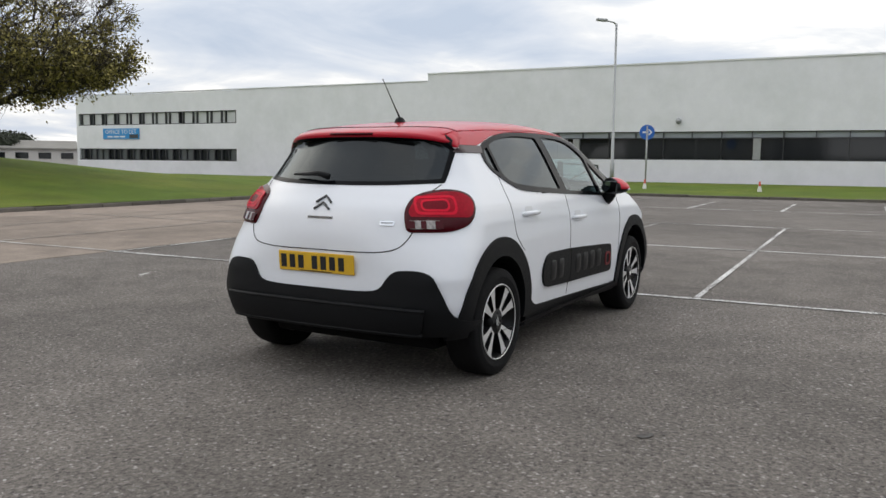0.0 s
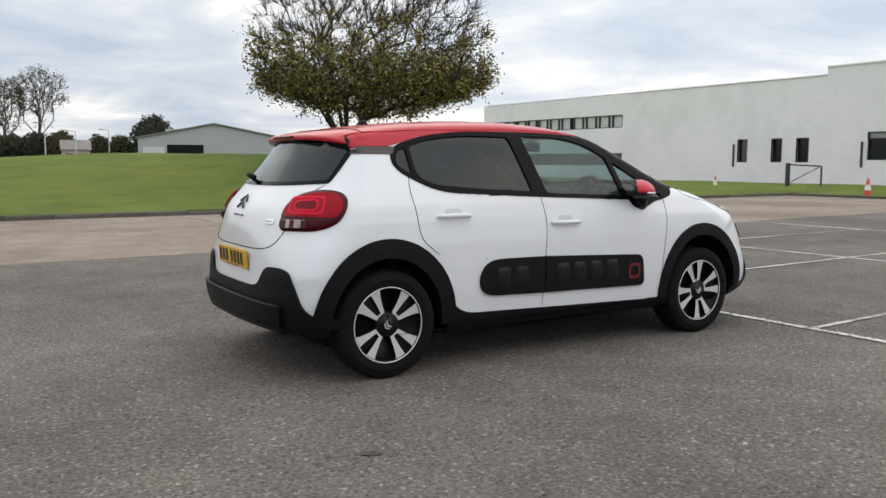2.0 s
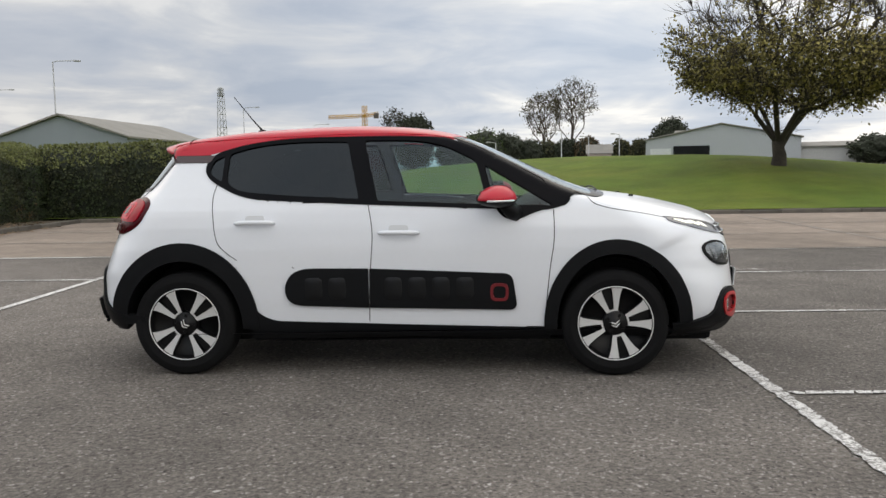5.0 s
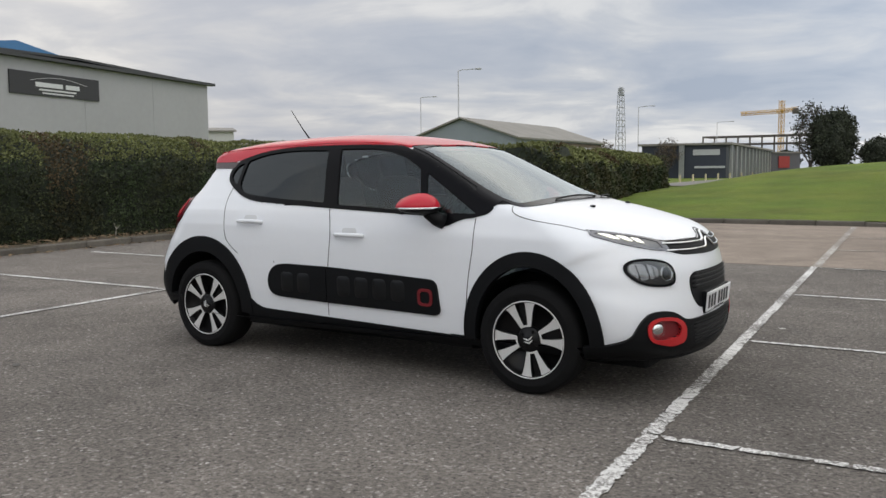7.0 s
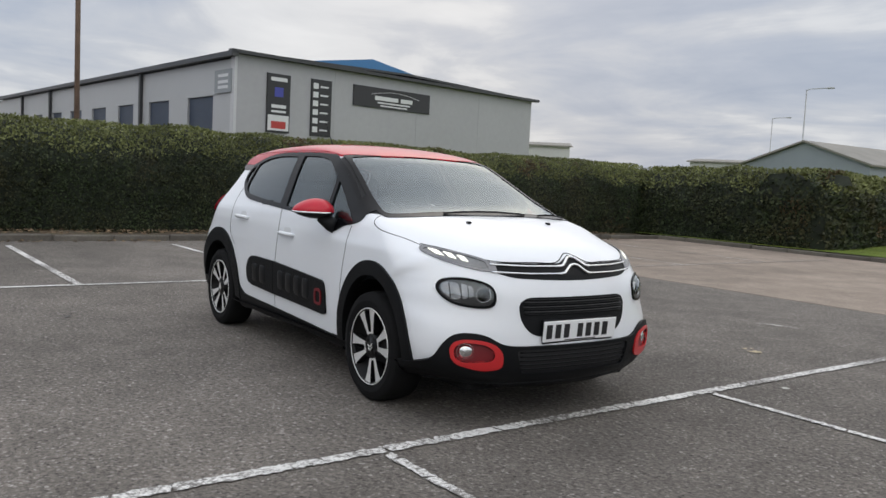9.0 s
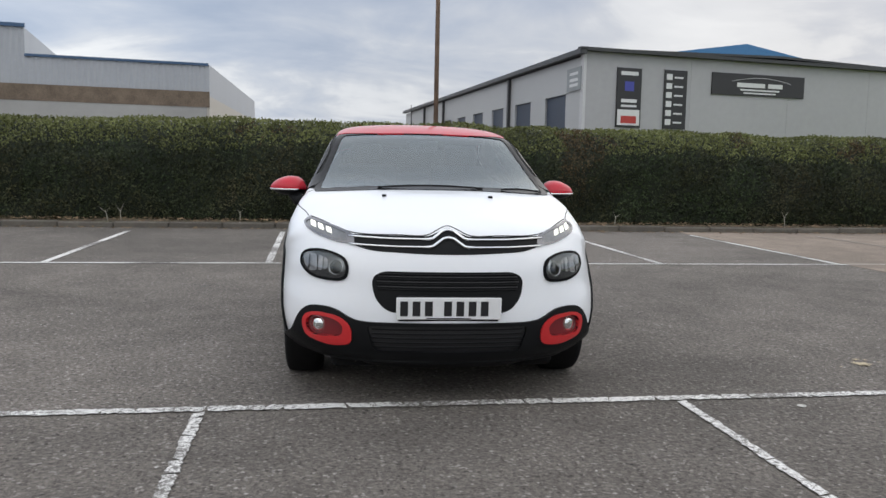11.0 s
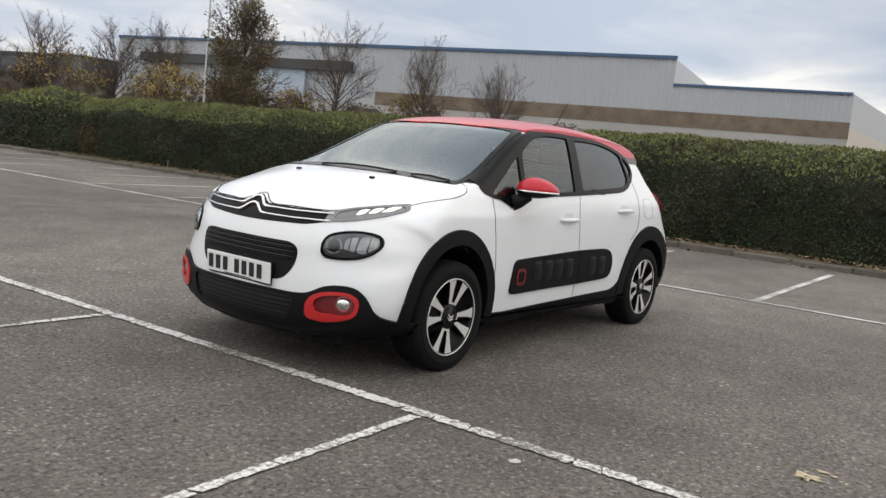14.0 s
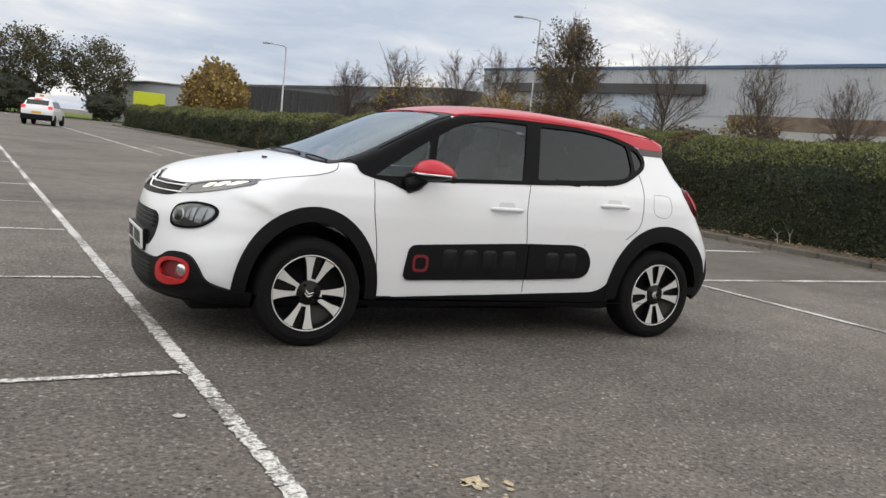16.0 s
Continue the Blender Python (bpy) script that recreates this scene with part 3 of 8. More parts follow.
tagged(part("grit", bm_, surface("pale_grit", (0.34, 0.33, 0.31), rough=0.9, vary=0.3, island=0.4)), "loose pale grit scattered on the tarmac", "grit", kind="stuff")


# ---- white factory and offices ----
def wall_with_openings(y0, y1, z0, z1, depth, holes):
    """A wall in the plane x=0, running along y, with rectangular openings through it."""
    ys = sorted({y0, y1, *[v for h in holes for v in h[:2]]})
    zs = sorted({z0, z1, *[v for h in holes for v in h[2:]]})
    bm = bmesh.new()
    for a, b in zip(ys, ys[1:]):
        for c, d in zip(zs, zs[1:]):
            my, mz = (a + b) / 2, (c + d) / 2
            if not any(h[0] < my < h[1] and h[2] < mz < h[3] for h in holes):
                add_box(bm, 0, depth, a, b, c, d)
    bmesh.ops.remove_doubles(bm, verts=bm.verts[:], dist=0.0005)
    return bm


def build_white():
    # s runs along the wall from the roof step, to +y
    turn = math.atan2(-(41.9 - 42.35), 42.0 - 25.46)
    m = pose(42.35, 25.46, 0, 0, 0, math.degrees(turn))
    thing = tagged(empty("factory_building", m), "long white clad factory with a dark strip of windows and offices", "building")
    bands = [(-60.0, -2.64, 1.46, 3.08), (5.37, 6.16, 1.33, 2.84), (2.83, 3.62, 1.33, 2.84), (0.99, 1.87, 1.33, 2.84)]
    offs = [(16.6, 34.2, 3.97, 4.95), (16.6, 34.2, 1.08, 2.03)]
    part("wall", wall_with_openings(-75, 0, -0.4, 6.95, 0.35, [h for h in bands if h[0] < -1]), WHITE_WALL, thing)
    part("wall", wall_with_openings(0, 16.3, -0.4, 6.48, 0.35, [h for h in bands if h[0] > 0]), WHITE_WALL, thing)
    part("wall", wall_with_openings(16.3, 34.5, -0.4, 6.42, 0.35, offs), WHITE_WALL, thing, "slightly yellower panelled office wall")
    part("end_wall", box(0.35, 26, 34.15, 34.5, -0.4, 6.42), WHITE_WALL, thing)
    part("roof", box(0.35, 26, -75, 34.15, 6.0, 6.2), GREY_CLAD, thing)
    part("coping", box(-0.06, 0.4, -75, -0.0, 6.95, 7.03), WHITE_WALL, thing)
    part("coping", box(-0.06, 0.4, 0.0, 34.5, 6.49, 6.55), WHITE_WALL, thing)
    part("back_wall", box(26, 26.3, -75, 34.5, -0.4, 6.4), WHITE_WALL, thing)
    for h in bands + offs:
        part("window_backing", box(0.22, 0.30, h[0], h[1], h[2], h[3]), DARK_GLASS, thing)
    # the long strip window: transom, mullions, frame
    y0, y1, z0, z1 = bands[0]
    for z in (z0, 2.68, z1 - 0.05):
        part("window_rail", box(0.02, 0.2, y0, y1, z, z + 0.05), DARK_TRIM, thing)
    part("fanlight_panel", box(0.14, 0.19, y0, y1, 2.73, z1 - 0.05), surface("frosted_fanlights", (0.3, 0.33, 0.35), rough=0.3, vary=0.1, scale=0.4), thing)
    y = y1
    k = 0
    while y > y0:
        part("mullion", box(0.0, 0.2, y - 0.05, y, 2.68, z1), DARK_TRIM, thing)
        if k % 2 == 0:
            part("mullion", box(0.1, 0.2, y - 0.04, y, z0, 2.68), DARK_TRIM, thing)
        y -= 1.62
        k += 1
    for y in (-10.2, -20.6, -31.0):
        part("window_pier", box(0.06, 0.2, y - 0.35, y + 0.05, z0, 2.68), GALV, thing)
    for h in bands[1:]:
        part("window_frame", wall_with_openings(h[0], h[1], h[2], h[3], 0.1, [(h[0] + 0.06, h[1] - 0.06, h[2] + 0.06, h[3] - 0.06)]), DARK_TRIM, thing)
    # office windows in dark frames; pale and grey panes carry painted sky reflection
    rnd = random.Random(3)
    pale = surface("sky_sheen_glass", (0.55, 0.57, 0.57), rough=0.25, vary=0.06, scale=1)
    dim = surface("grey_sheen_glass", (0.10, 0.11, 0.115), rough=0.2, vary=0.15, scale=1)
    for row, h in enumerate(offs):
        y, k = h[0], 0
        part("window_rail", box(0.02, 0.2, h[0], h[1], h[2], h[2] + 0.06), DARK_TRIM, thing)
        part("window_rail", box(0.02, 0.2, h[0], h[1], h[3] - 0.06, h[3]), DARK_TRIM, thing)
        while y < h[1] - 0.3:
            w = (1.05, 0.42)[k % 2] if row == 0 else 0.74
            part("mullion", box(0.02, 0.2, y, y + 0.09, h[2], h[3]), DARK_TRIM, thing)
            lit = (row == 0 and k % 2 == 0) or (row == 0 and rnd.random() < 0.6)
            part("pane", box(0.16, 0.2, y + 0.09, min(y + w, h[1]), h[2] + 0.06, h[3] - 0.06), pale if lit else dim if rnd.random() < 0.55 else DARK_GLASS, thing)
            y += w
            k += 1
    # drain pipes and a wall lamp
    for y in (6.42, -2.35):
        part("wall_bar", box(-0.09, -0.0, y - 0.06, y + 0.04, 1.05, 2.52), DARK_TRIM, thing)
    lampb = bmesh.new()
    bmesh.ops.create_uvsphere(lampb, u_segments=12, v_segments=8, radius=0.17)
    bmesh.ops.translate(lampb, verts=lampb.verts[:], vec=(-0.22, -16.5, 3.66))
    part("floodlight", lampb, GALV, thing, smooth=True)
    # the agents' board
    board = tagged(empty("letting_board", m @ Matrix.Translation((-0.06, 26.9, 2.82))), "blue letting board with white capitals on the office wall", "sign")
    part("board", box(-0.02, 0.02, 0, 4.25, 0, 0.86), surface("blue_sign", (0.02, 0.27, 0.62), rough=0.4, vary=0.04), board)
    white = surface("sign_white", (0.75, 0.76, 0.78), rough=0.5, vary=0.03)
    text_on(board, "OFFICE TO LET", 0.5, (-0.03, 3.98, 0.42), (90, 0, -90), white, 3.7)
    for k in range(3):
        part("small_print", box(-0.03, -0.02, 1.6 + k * 0.75, 2.2 + k * 0.75, 0.13, 0.25), white, board)
    part("picture", box(-0.03, -0.02, 0.1, 1.1, 0.06, 0.36), DARK_TRIM, board)


def text_on(parent, words, size, at, turn, material, width=None, name="lettering"):
    curve = bpy.data.curves.new(name, "FONT")
    curve.body, curve.size, curve.extrude = words, size, 0.004
    tmp = bpy.data.objects.new(name, curve)
    me = bpy.data.meshes.new_from_object(tmp)
    bpy.data.objects.remove(tmp)
    me.materials.append(material)
    ob = new(name, me)
    ob.parent = parent
    ob.matrix_basis = pose(*at, *turn)
    if width:
        s = width / max(v.co.x for v in me.vertices)
        for v in me.vertices:
            v.co.x *= s
    return ob


build_white()


# ---- grey garage behind the hedge ----
def build_garage():
    gl, gr = Vector((-32.98, 10.44, 0)), Vector((-37.65, 32.35, 0))
    turn = math.degrees(math.atan2(-(gr.x - gl.x), gr.y - gl.y))
    m = pose(gl.x, gl.y, 0, 0, 0, turn)
    g = tagged(empty("garage_building", m), "grey steel-clad garage workshop with black signs and roller doors", "building")
    # local: y along the front, -x back along the side
    part("front_wall", box(-0.3, 0, 0, 22.4, -0.3, 6.75), GREY_CLAD, g)
    doors = [(2.0, 5.1), (7.6, 10.6), (13.1, 15.8), (18.1, 20.9), (23.2, 25.8), (28.0, 30.4), (33.2, 35.8), (41.0, 43.6), (45.4, 48.0)]
    # the side runs back a little askew to the front
    askew = Matrix(((1, 0, 0, 0), (-0.106, 1, 0, 0), (0, 0, 1, 0), (0, 0, 0, 1)))
    side = wall_with_openings(0, 49.8, -0.3, 6.5, 0.3, [(a, b, -0.3, 4.87) for a, b in doors])
    bmesh.ops.transform(side, matrix=askew @ pose(-0.3, 0, 0, 0, 0, 90), verts=side.verts[:])
    part("side_wall", side, surface("white_steel_cladding", (0.40, 0.41, 0.42), rough=0.45, vary=0.04, scale=0.2), g)
    navy = surface("navy_roller_door", (0.03, 0.045, 0.075), rough=0.45, vary=0.1)
    for a, b in doors:
        part("roller_door", box(-b - 0.3, -a - 0.3, 0.12, 0.18, -0.3, 4.87, m=askew), navy, g)
    for a in (11.95, 31.0, 39.4):
        part("downpipe", box(-a - 0.13, -a + 0.13, -0.2, -0.02, -0.3, 6.5, m=askew), DARK_TRIM, g)
    part("back_wall", box(-50.3, -50, 5.6, 22.4, -0.3, 6.3), GREY_CLAD, g)
    part("far_wall", box(-50, -0.3, 22.1, 22.4, -0.3, 6.3), GREY_CLAD, g)
    eave = bmesh.new()
    add_box(eave, -50.4, 0.35, -0.35, 0.0, 6.56, 6.80, m=askew)
    part("eave", eave, DARK_TRIM, g)
    part("eave", box(-0.0, 0.35, -0.35, 22.8, 6.72, 6.88), DARK_TRIM, g)
    roof = bmesh.new()
    for y0, z0, y1, z1 in ((-0.2, 6.72, 11.2, 7.0), (11.2, 7.0, 22.6, 6.72)):
        ya, yb = y0 + (5.35 if y0 < 0 else 2.6), y1 + (2.6 if y0 < 0 else 0)
        vs = [roof.verts.new(v) for v in ((0.2, y0, z0), (0.2, y1, z1), (-50.3, yb, z1), (-50.3, ya, z0), (0.2, y0, z0 + 0.12), (0.2, y1, z1 + 0.12), (-50.3, yb, z1 + 0.12), (-50.3, ya, z0 + 0.12))]
        for f in ((0, 1, 2, 3), (7, 6, 5, 4), (0, 4, 5, 1), (1, 5, 6, 2), (2, 6, 7, 3), (3, 7, 4, 0)):
            roof.faces.new([vs[i] for i in f])
    part("roof", roof, DARK_TRIM, g)
    ridge = bmesh.new()
    vs = [ridge.verts.new(v) for v in ((-9, 8.4, 8.05), (-9, 16.2, 9.25), (-9, 22.2, 8.37), (-30, 8.4, 8.05), (-30, 16.2, 9.25), (-30, 22.2, 8.37))]
    for f in ((0, 1, 2), (5, 4, 3), (0, 3, 4, 1), (1, 4, 5, 2), (2, 5, 3, 0)):
        ridge.faces.new([vs[i] for i in f])
    part("raised_wall", box(-30, -9.05, 8.6, 22.1, 6.6, 8.1), DARK_TRIM, g)
    part("blue_roof", ridge, BLUE_TRIM, g, "bright blue pitched roof sheet")
    for y in (5.95, 11.9, 17.2):
        part("cladding_joint", box(0.001, 0.012, y, y + 0.035, 0, 6.7), surface("joint_strip", (0.36, 0.362, 0.375), rough=0.5, vary=0.04), g)
    part("corner_flashing", box(-0.28, 0.03, -0.03, 0.12, -0.3, 6.7), surface("pale_flashing", (0.5, 0.505, 0.52), rough=0.5, vary=0.04), g)
    # signs on the front
    black = surface("black_sign", (0.02, 0.02, 0.022), rough=0.4, vary=0.08)
    white = surface("sign_pale", (0.6, 0.61, 0.62), rough=0.5, vary=0.03)
    red = surface("sign_red", (0.4, 0.04, 0.035), rough=0.5, vary=0.05)
    blue = surface("sign_blue", (0.05, 0.06, 0.3), rough=0.5, vary=0.05)

    def sign(label, y0, y1, z0, z1):
        s = tagged(empty("wall_sign", m @ Matrix.Translation((0.08, y0, z0))), label, "sign", group="signs on the garage")
        part("board", box(-0.07, 0.0, 0, y1 - y0, 0, z1 - z0), black, s)
        return s

    def bar(s, y0, y1, z0, z1, mat_=white, name="lettering_bar"):
        part(name, box(0.002, 0.012, y0, y1, z0, z1), mat_, s)

    s = sign("tall black sign with blue emblem and a red car picture", 1.78, 3.12, 3.2, 6.05)
    bar(s, 0.2, 1.14, 2.5, 2.68); bar(s, 0.42, 0.92, 1.75, 2.2, blue, "emblem"); bar(s, 0.25, 1.1, 1.2, 1.36); bar(s, 0.25, 1.1, 0.98, 1.08)
    bar(s, 0.06, 1.28, 0.1, 0.85, white, "picture"); part("picture_car", box(0.012, 0.02, 0.25, 1.1, 0.2, 0.55), red, s)
    s = sign("tall black sign with a column of small icons", 4.42, 5.7, 3.2, 6.08)
    for k in range(6):
        bar(s, 0.1, 0.42, 2.4 - k * 0.44, 2.68 - k * 0.44, white, "icon")
        bar(s, 0.55, 1.05, 2.48 - k * 0.44, 2.56 - k * 0.44)
    s = sign("wide black sign with pale lettering on the garage front", 7.17, 12.86, 5.03, 6.12)
    for a, b in ((1.5, 3.2), (3.4, 4.3)):
        bar(s, a, b, 0.42, 0.64)
    bar(s, 1.7, 4.1, 0.25, 0.33)
    bar(s, 1.9, 3.9, 0.1, 0.17)
    arcb = bmesh.new()
    add_tube(arcb, [(0.01, 1.2 + k * 0.3, 0.7 + 0.22 * math.sin(math.pi * k / 12)) for k in range(13)], 0.012, 4)
    part("swoosh", arcb, white, s)
    s = tagged(empty("wall_sign", m @ Matrix.Translation((-2.0, 0.12, 4.93)) @ Matrix.Rotation(-0.1056, 4, "Z")), "faded grey sign on the garage side wall", "sign", group="signs on the garage")
    part("board", box(0.0, 1.85, 0.0, 0.06, 0.0, 1.1), surface("faded_grey_sign", (0.25, 0.27, 0.28), rough=0.5, vary=0.1), s)
    for z in (0.75, 0.45, 0.2):
        part("lettering_bar", box(0.4, 1.5, -0.01, -0.002, z, z + 0.14), white, s)


build_garage()


# ---- long warehouse ----
def ribbed(name, parent, y0, y1, z0, z1, material, pitch=0.6, x=0.0):
    """Profiled steel sheet in the plane x, folded along y."""
    bm = bmesh.new()
    n = int((y1 - y0) / pitch)
    low, top = [], []
    for k in range(n * 2 + 1):
        y = y0 + (y1 - y0) * k / (n * 2)
        d = x + (0.0 if k % 2 else 0.09)
        low.append(bm.verts.new((d, y, z0)))
        top.append(bm.verts.new((d, y, z1)))
    for k in range(n * 2):
        bm.faces.new((low[k], low[k + 1], top[k + 1], top[k]))
    return part(name, bm, material, parent)


def build_warehouse():
    wr, ws = Vector((-94.5, -17.5, 0)), Vector((-90.7, -36.2, 0))
    turn = math.degrees(math.atan2(-(wr.x - ws.x), wr.y - ws.y))
    m = pose(wr.x, wr.y, 0, 0, 0, turn)
    w = tagged(empty("warehouse", m), "long pale steel-clad warehouse with brown lower screen", "building")
    # local y runs back along the wall as negative numbers
    ribbed("upper_cladding", w, -19.2, 0, 9.0, 12.2, PALE_CLAD)
    ribbed("upper_cladding", w, -110, -19.2, 8.8, 15.3, PALE_CLAD)
    part("core", box(-40, -0.05, -110, -0.1, -1, 8.8), PALE_CLAD, w)
    part("core", box(-40, -0.05, -19.1, -0.1, 8.8, 12.1), PALE_CLAD, w)
    part("core", box(-40, -0.05, -110, -19.2, 8.8, 15.2), PALE_CLAD, w)
    navy = surface("navy_roof_trim", (0.035, 0.085, 0.17), rough=0.4, vary=0.08)
    part("roof_trim", box(-0.1, 0.25, -19.2, 0.2, 12.1, 12.38), navy, w)
    part("roof_trim", box(-0.1, 0.3, -110, -19.1, 15.2, 15.6), navy, w)
    part("lower_screen", box(0.1, 0.35, -60, 0.3, 7.3, 9.1), BRICK_BROWN, w)
    part("base_wall", box(0.05, 0.3, -110, 0, -1, 7.3), surface("grey_base_wall", (0.33, 0.33, 0.32), rough=0.8, vary=0.1, scale=0.2), w)
    # the end wall runs back at a slant to the front
    end = m.inverted() @ Vector((-153.0, -19.0, 0))
    for z0, z1, mat_ in ((-1, 8.6, surface("cream_side_wall", (0.5, 0.47, 0.42), rough=0.8, vary=0.05)), (8.6, 12.2, PALE_CLAD)):
        bm = bmesh.new()
        vs = [bm.verts.new(v) for z in (z0, z1) for v in ((0.1, 0.0, z), (0.1, 0.3, z), (end.x, end.y + 0.3, z), (end.x, end.y, z))]
        for f in ((3, 2, 1, 0), (4, 5, 6, 7), (0, 1, 5, 4), (1, 2, 6, 5), (2, 3, 7, 6), (3, 0, 4, 7)):
            bm.faces.new([vs[i] for i in f])
        bmesh.ops.recalc_face_normals(bm, faces=bm.faces[:])
        part("side_wall", bm, mat_, w)
    part("dark_canopy", box(0.3, 1.2, -104, -64, 11.6, 13.0), DARK_TRIM, w)
    part("loading_bay", box(0.3, 0.6, -80, -72, 5.0, 11.6), surface("pale_blue_bay", (0.35, 0.42, 0.5), rough=0.6, vary=0.1), w)
    far = tagged(empty("dark_shed", m), "low dark steel shed beyond the bare trees", "building")
    part("wall", box(-20, 0.4, -212, -118, -1, 11.5), surface("dark_shed_cladding", (0.07, 0.075, 0.085), rough=0.6, vary=0.2, scale=0.2), far)
    part("roof_edge", box(-20, 0.7, -212, -118, 11.5, 12.0), DARK_TRIM, far)


build_warehouse()


# ---- the car ----
from mathutils.bvhtree import BVHTree
from mathutils.interpolate import poly_3d_calc


def smooth_curve(keys, n):
    """Catmull-Rom through keys (tuples of numbers), n samples, by chord length."""
    keys = np.array(keys, float)
    seg = np.sqrt(((keys[1:, :2] - keys[:-1, :2]) ** 2).sum(1)) ** 0.5
    at = np.concatenate([[0], np.cumsum(seg)])
    out = []
    for u in np.linspace(0, at[-1], n):
        i = min(max(int(np.searchsorted(at, u, "right")) - 1, 0), len(seg) - 1)
        p1, p2, t1, t2 = keys[i], keys[i + 1], at[i], at[i + 1]
        p0, t0 = (keys[i - 1], at[i - 1]) if i > 0 else (2 * p1 - p2, t1 - (t2 - t1))
        p3, t3 = (keys[i + 2], at[i + 2]) if i + 2 < len(keys) else (2 * p2 - p1, t2 + (t2 - t1))
        m1 = ((p1 - p0) / (t1 - t0) * (t2 - t1) + (p2 - p1) / (t2 - t1) * (t1 - t0)) / (t2 - t0)
        m2 = ((p2 - p1) / (t2 - t1) * (t3 - t2) + (p3 - p2) / (t3 - t2) * (t2 - t1)) / (t3 - t1)
        h = t2 - t1
        s = (u - t1) / h
        out.append((2 * s**3 - 3 * s**2 + 1) * p1 + (s**3 - 2 * s**2 + s) * h * m1 + (-2 * s**3 + 3 * s**2) * p2 + (s**3 - s**2) * h * m2)
    return np.array(out)


HALF_Z = [0.15, 0.22, 0.30, 0.45, 0.60, 0.75, 0.88, 0.98, 1.06, 1.15, 1.25, 1.35, 1.42, 1.50]
HALF_W = [0.765, 0.80, 0.822, 0.838, 0.843, 0.840, 0.826, 0.803, 0.768, 0.722, 0.672, 0.618, 0.575, 0.52]


def half_width(x, z):
    w = float(np.interp(z, HALF_Z, HALF_W))
    high = min(max((z - 0.95) / 0.35, 0), 1)
    w -= high * 0.05 * min(max((-0.3 - x) / 1.2, 0), 1) ** 1.5
    w -= 0.032 * min(max((x - 0.4) / 0.7, 0), 1) * min(max((z - 0.86) / 0.18, 0), 1)
    w -= 0.018 * math.exp(-((x - 0.0) / 0.8) ** 2) * (1 - high)
    return w


# side outline: x, z, crown (a gentle bow across the car), corner depth, corner power
OUTLINE = [
    (0.2, 0.19, 0, 0.06, 3.0), (1.2, 0.19, 0, 0.06, 3.0), (1.75, 0.185, 0, 0.20, 2.6), (1.98, 0.195, 0.02, 0.40, 2.5), (2.06, 0.25, 0.03, 0.46, 2.5), (2.085, 0.34, 0.04, 0.47, 2.45), (2.085, 0.46, 0.04, 0.48, 2.4),
    (2.075, 0.58, 0.05, 0.52, 2.4), (2.06, 0.70, 0.05, 0.54, 2.4), (2.026, 0.80, 0.05, 0.54, 2.35), (1.972, 0.872, 0.05, 0.50, 2.35), (1.875, 0.926, 0.06, 0.36, 2.4), (1.72, 0.970, 0.06, 0.26, 2.7), (1.5, 1.018, 0.045, 0.16, 3.2), (1.31, 1.046, 0.025, 0.10, 3.8),
    (1.22, 1.060, 0.02, 0.09, 4.2), (1.10, 1.097, 0.03, 0.08, 4.4), (0.95, 1.160, 0.04, 0.08, 4.5), (0.65, 1.300, 0.032, 0.07, 5.0), (0.42, 1.400, 0.022, 0.065, 5.5), (0.2, 1.454, 0.022, 0.065, 5.5), (-0.2, 1.487, 0.022, 0.065, 5.0), (-0.65, 1.481, 0.02, 0.07, 5.0), (-1.1, 1.446, 0.012, 0.08, 5.0),
    (-1.42, 1.397, 0.03, 0.09, 4.5), (-1.505, 1.376, 0.10, 0.11, 4.2), (-1.532, 1.352, 0.15, 0.12, 4.0), (-1.572, 1.29, 0.17, 0.12, 4.0), (-1.68, 1.15, 0.20, 0.16, 3.5), (-1.772, 1.03, 0.16, 0.25, 3.0), (-1.828, 0.95, 0.12, 0.32, 2.7), (-1.862, 0.84, 0.10, 0.33, 2.7),
    (-1.874, 0.72, 0.04, 0.33, 2.8), (-1.876, 0.60, 0, 0.32, 3.0), (-1.885, 0.52, 0, 0.33, 3.0), (-1.893, 0.42, 0, 0.34, 3.0), (-1.88, 0.33, 0, 0.34, 2.9), (-1.83, 0.25, 0, 0.3, 2.7), (-1.72, 0.205, 0, 0.2, 2.6), (-1.2, 0.19, 0, 0.06, 3.0), (0.2, 0.19, 0, 0.06, 3.0),
]
HUBS = (-1.27, 1.275)
HUB_Z, HUB_Y = 0.308, 0.735


def shell_points(nt=520, nq=44, ns=22):
    line = smooth_curve(OUTLINE, nt)[:-1]
    grid = []
    for x, z, crown, corner, power in line:
        # the flanks close on a spine that climbs towards the tail
        if x < -0.6:
            w = (-0.6 - x) / 0.6 if z > 1.36 and x > -1.535 else (z - 0.64) / 0.6
            w = min(max(w, 0), 1)
            spine = Vector((-0.6 - 0.45 * w, 0.64 + 0.49 * w))
        else:
            spine = Vector((min(x, 1.25), 0.64))
        p = Vector((x, z))
        way = spine - p
        far = way.length
        depth = crown + corner
        way.normalize()
        row = []
        for k in range(nq + 1):
            q = math.sin(math.pi / 2 * k / nq)
            d = crown * q * q + corner * (1 - (1 - min(q, 1.0) ** power) ** (1 / power))
            c = p + way * d
            row.append((c.x, q * half_width(c.x, c.y), c.y))
        for k in range(1, ns + 1):
            d = depth + (far - depth) * k / ns
            c = p + way * d
            row.append((c.x, half_width(c.x, c.y), c.y))
        grid.append(row)
    return grid


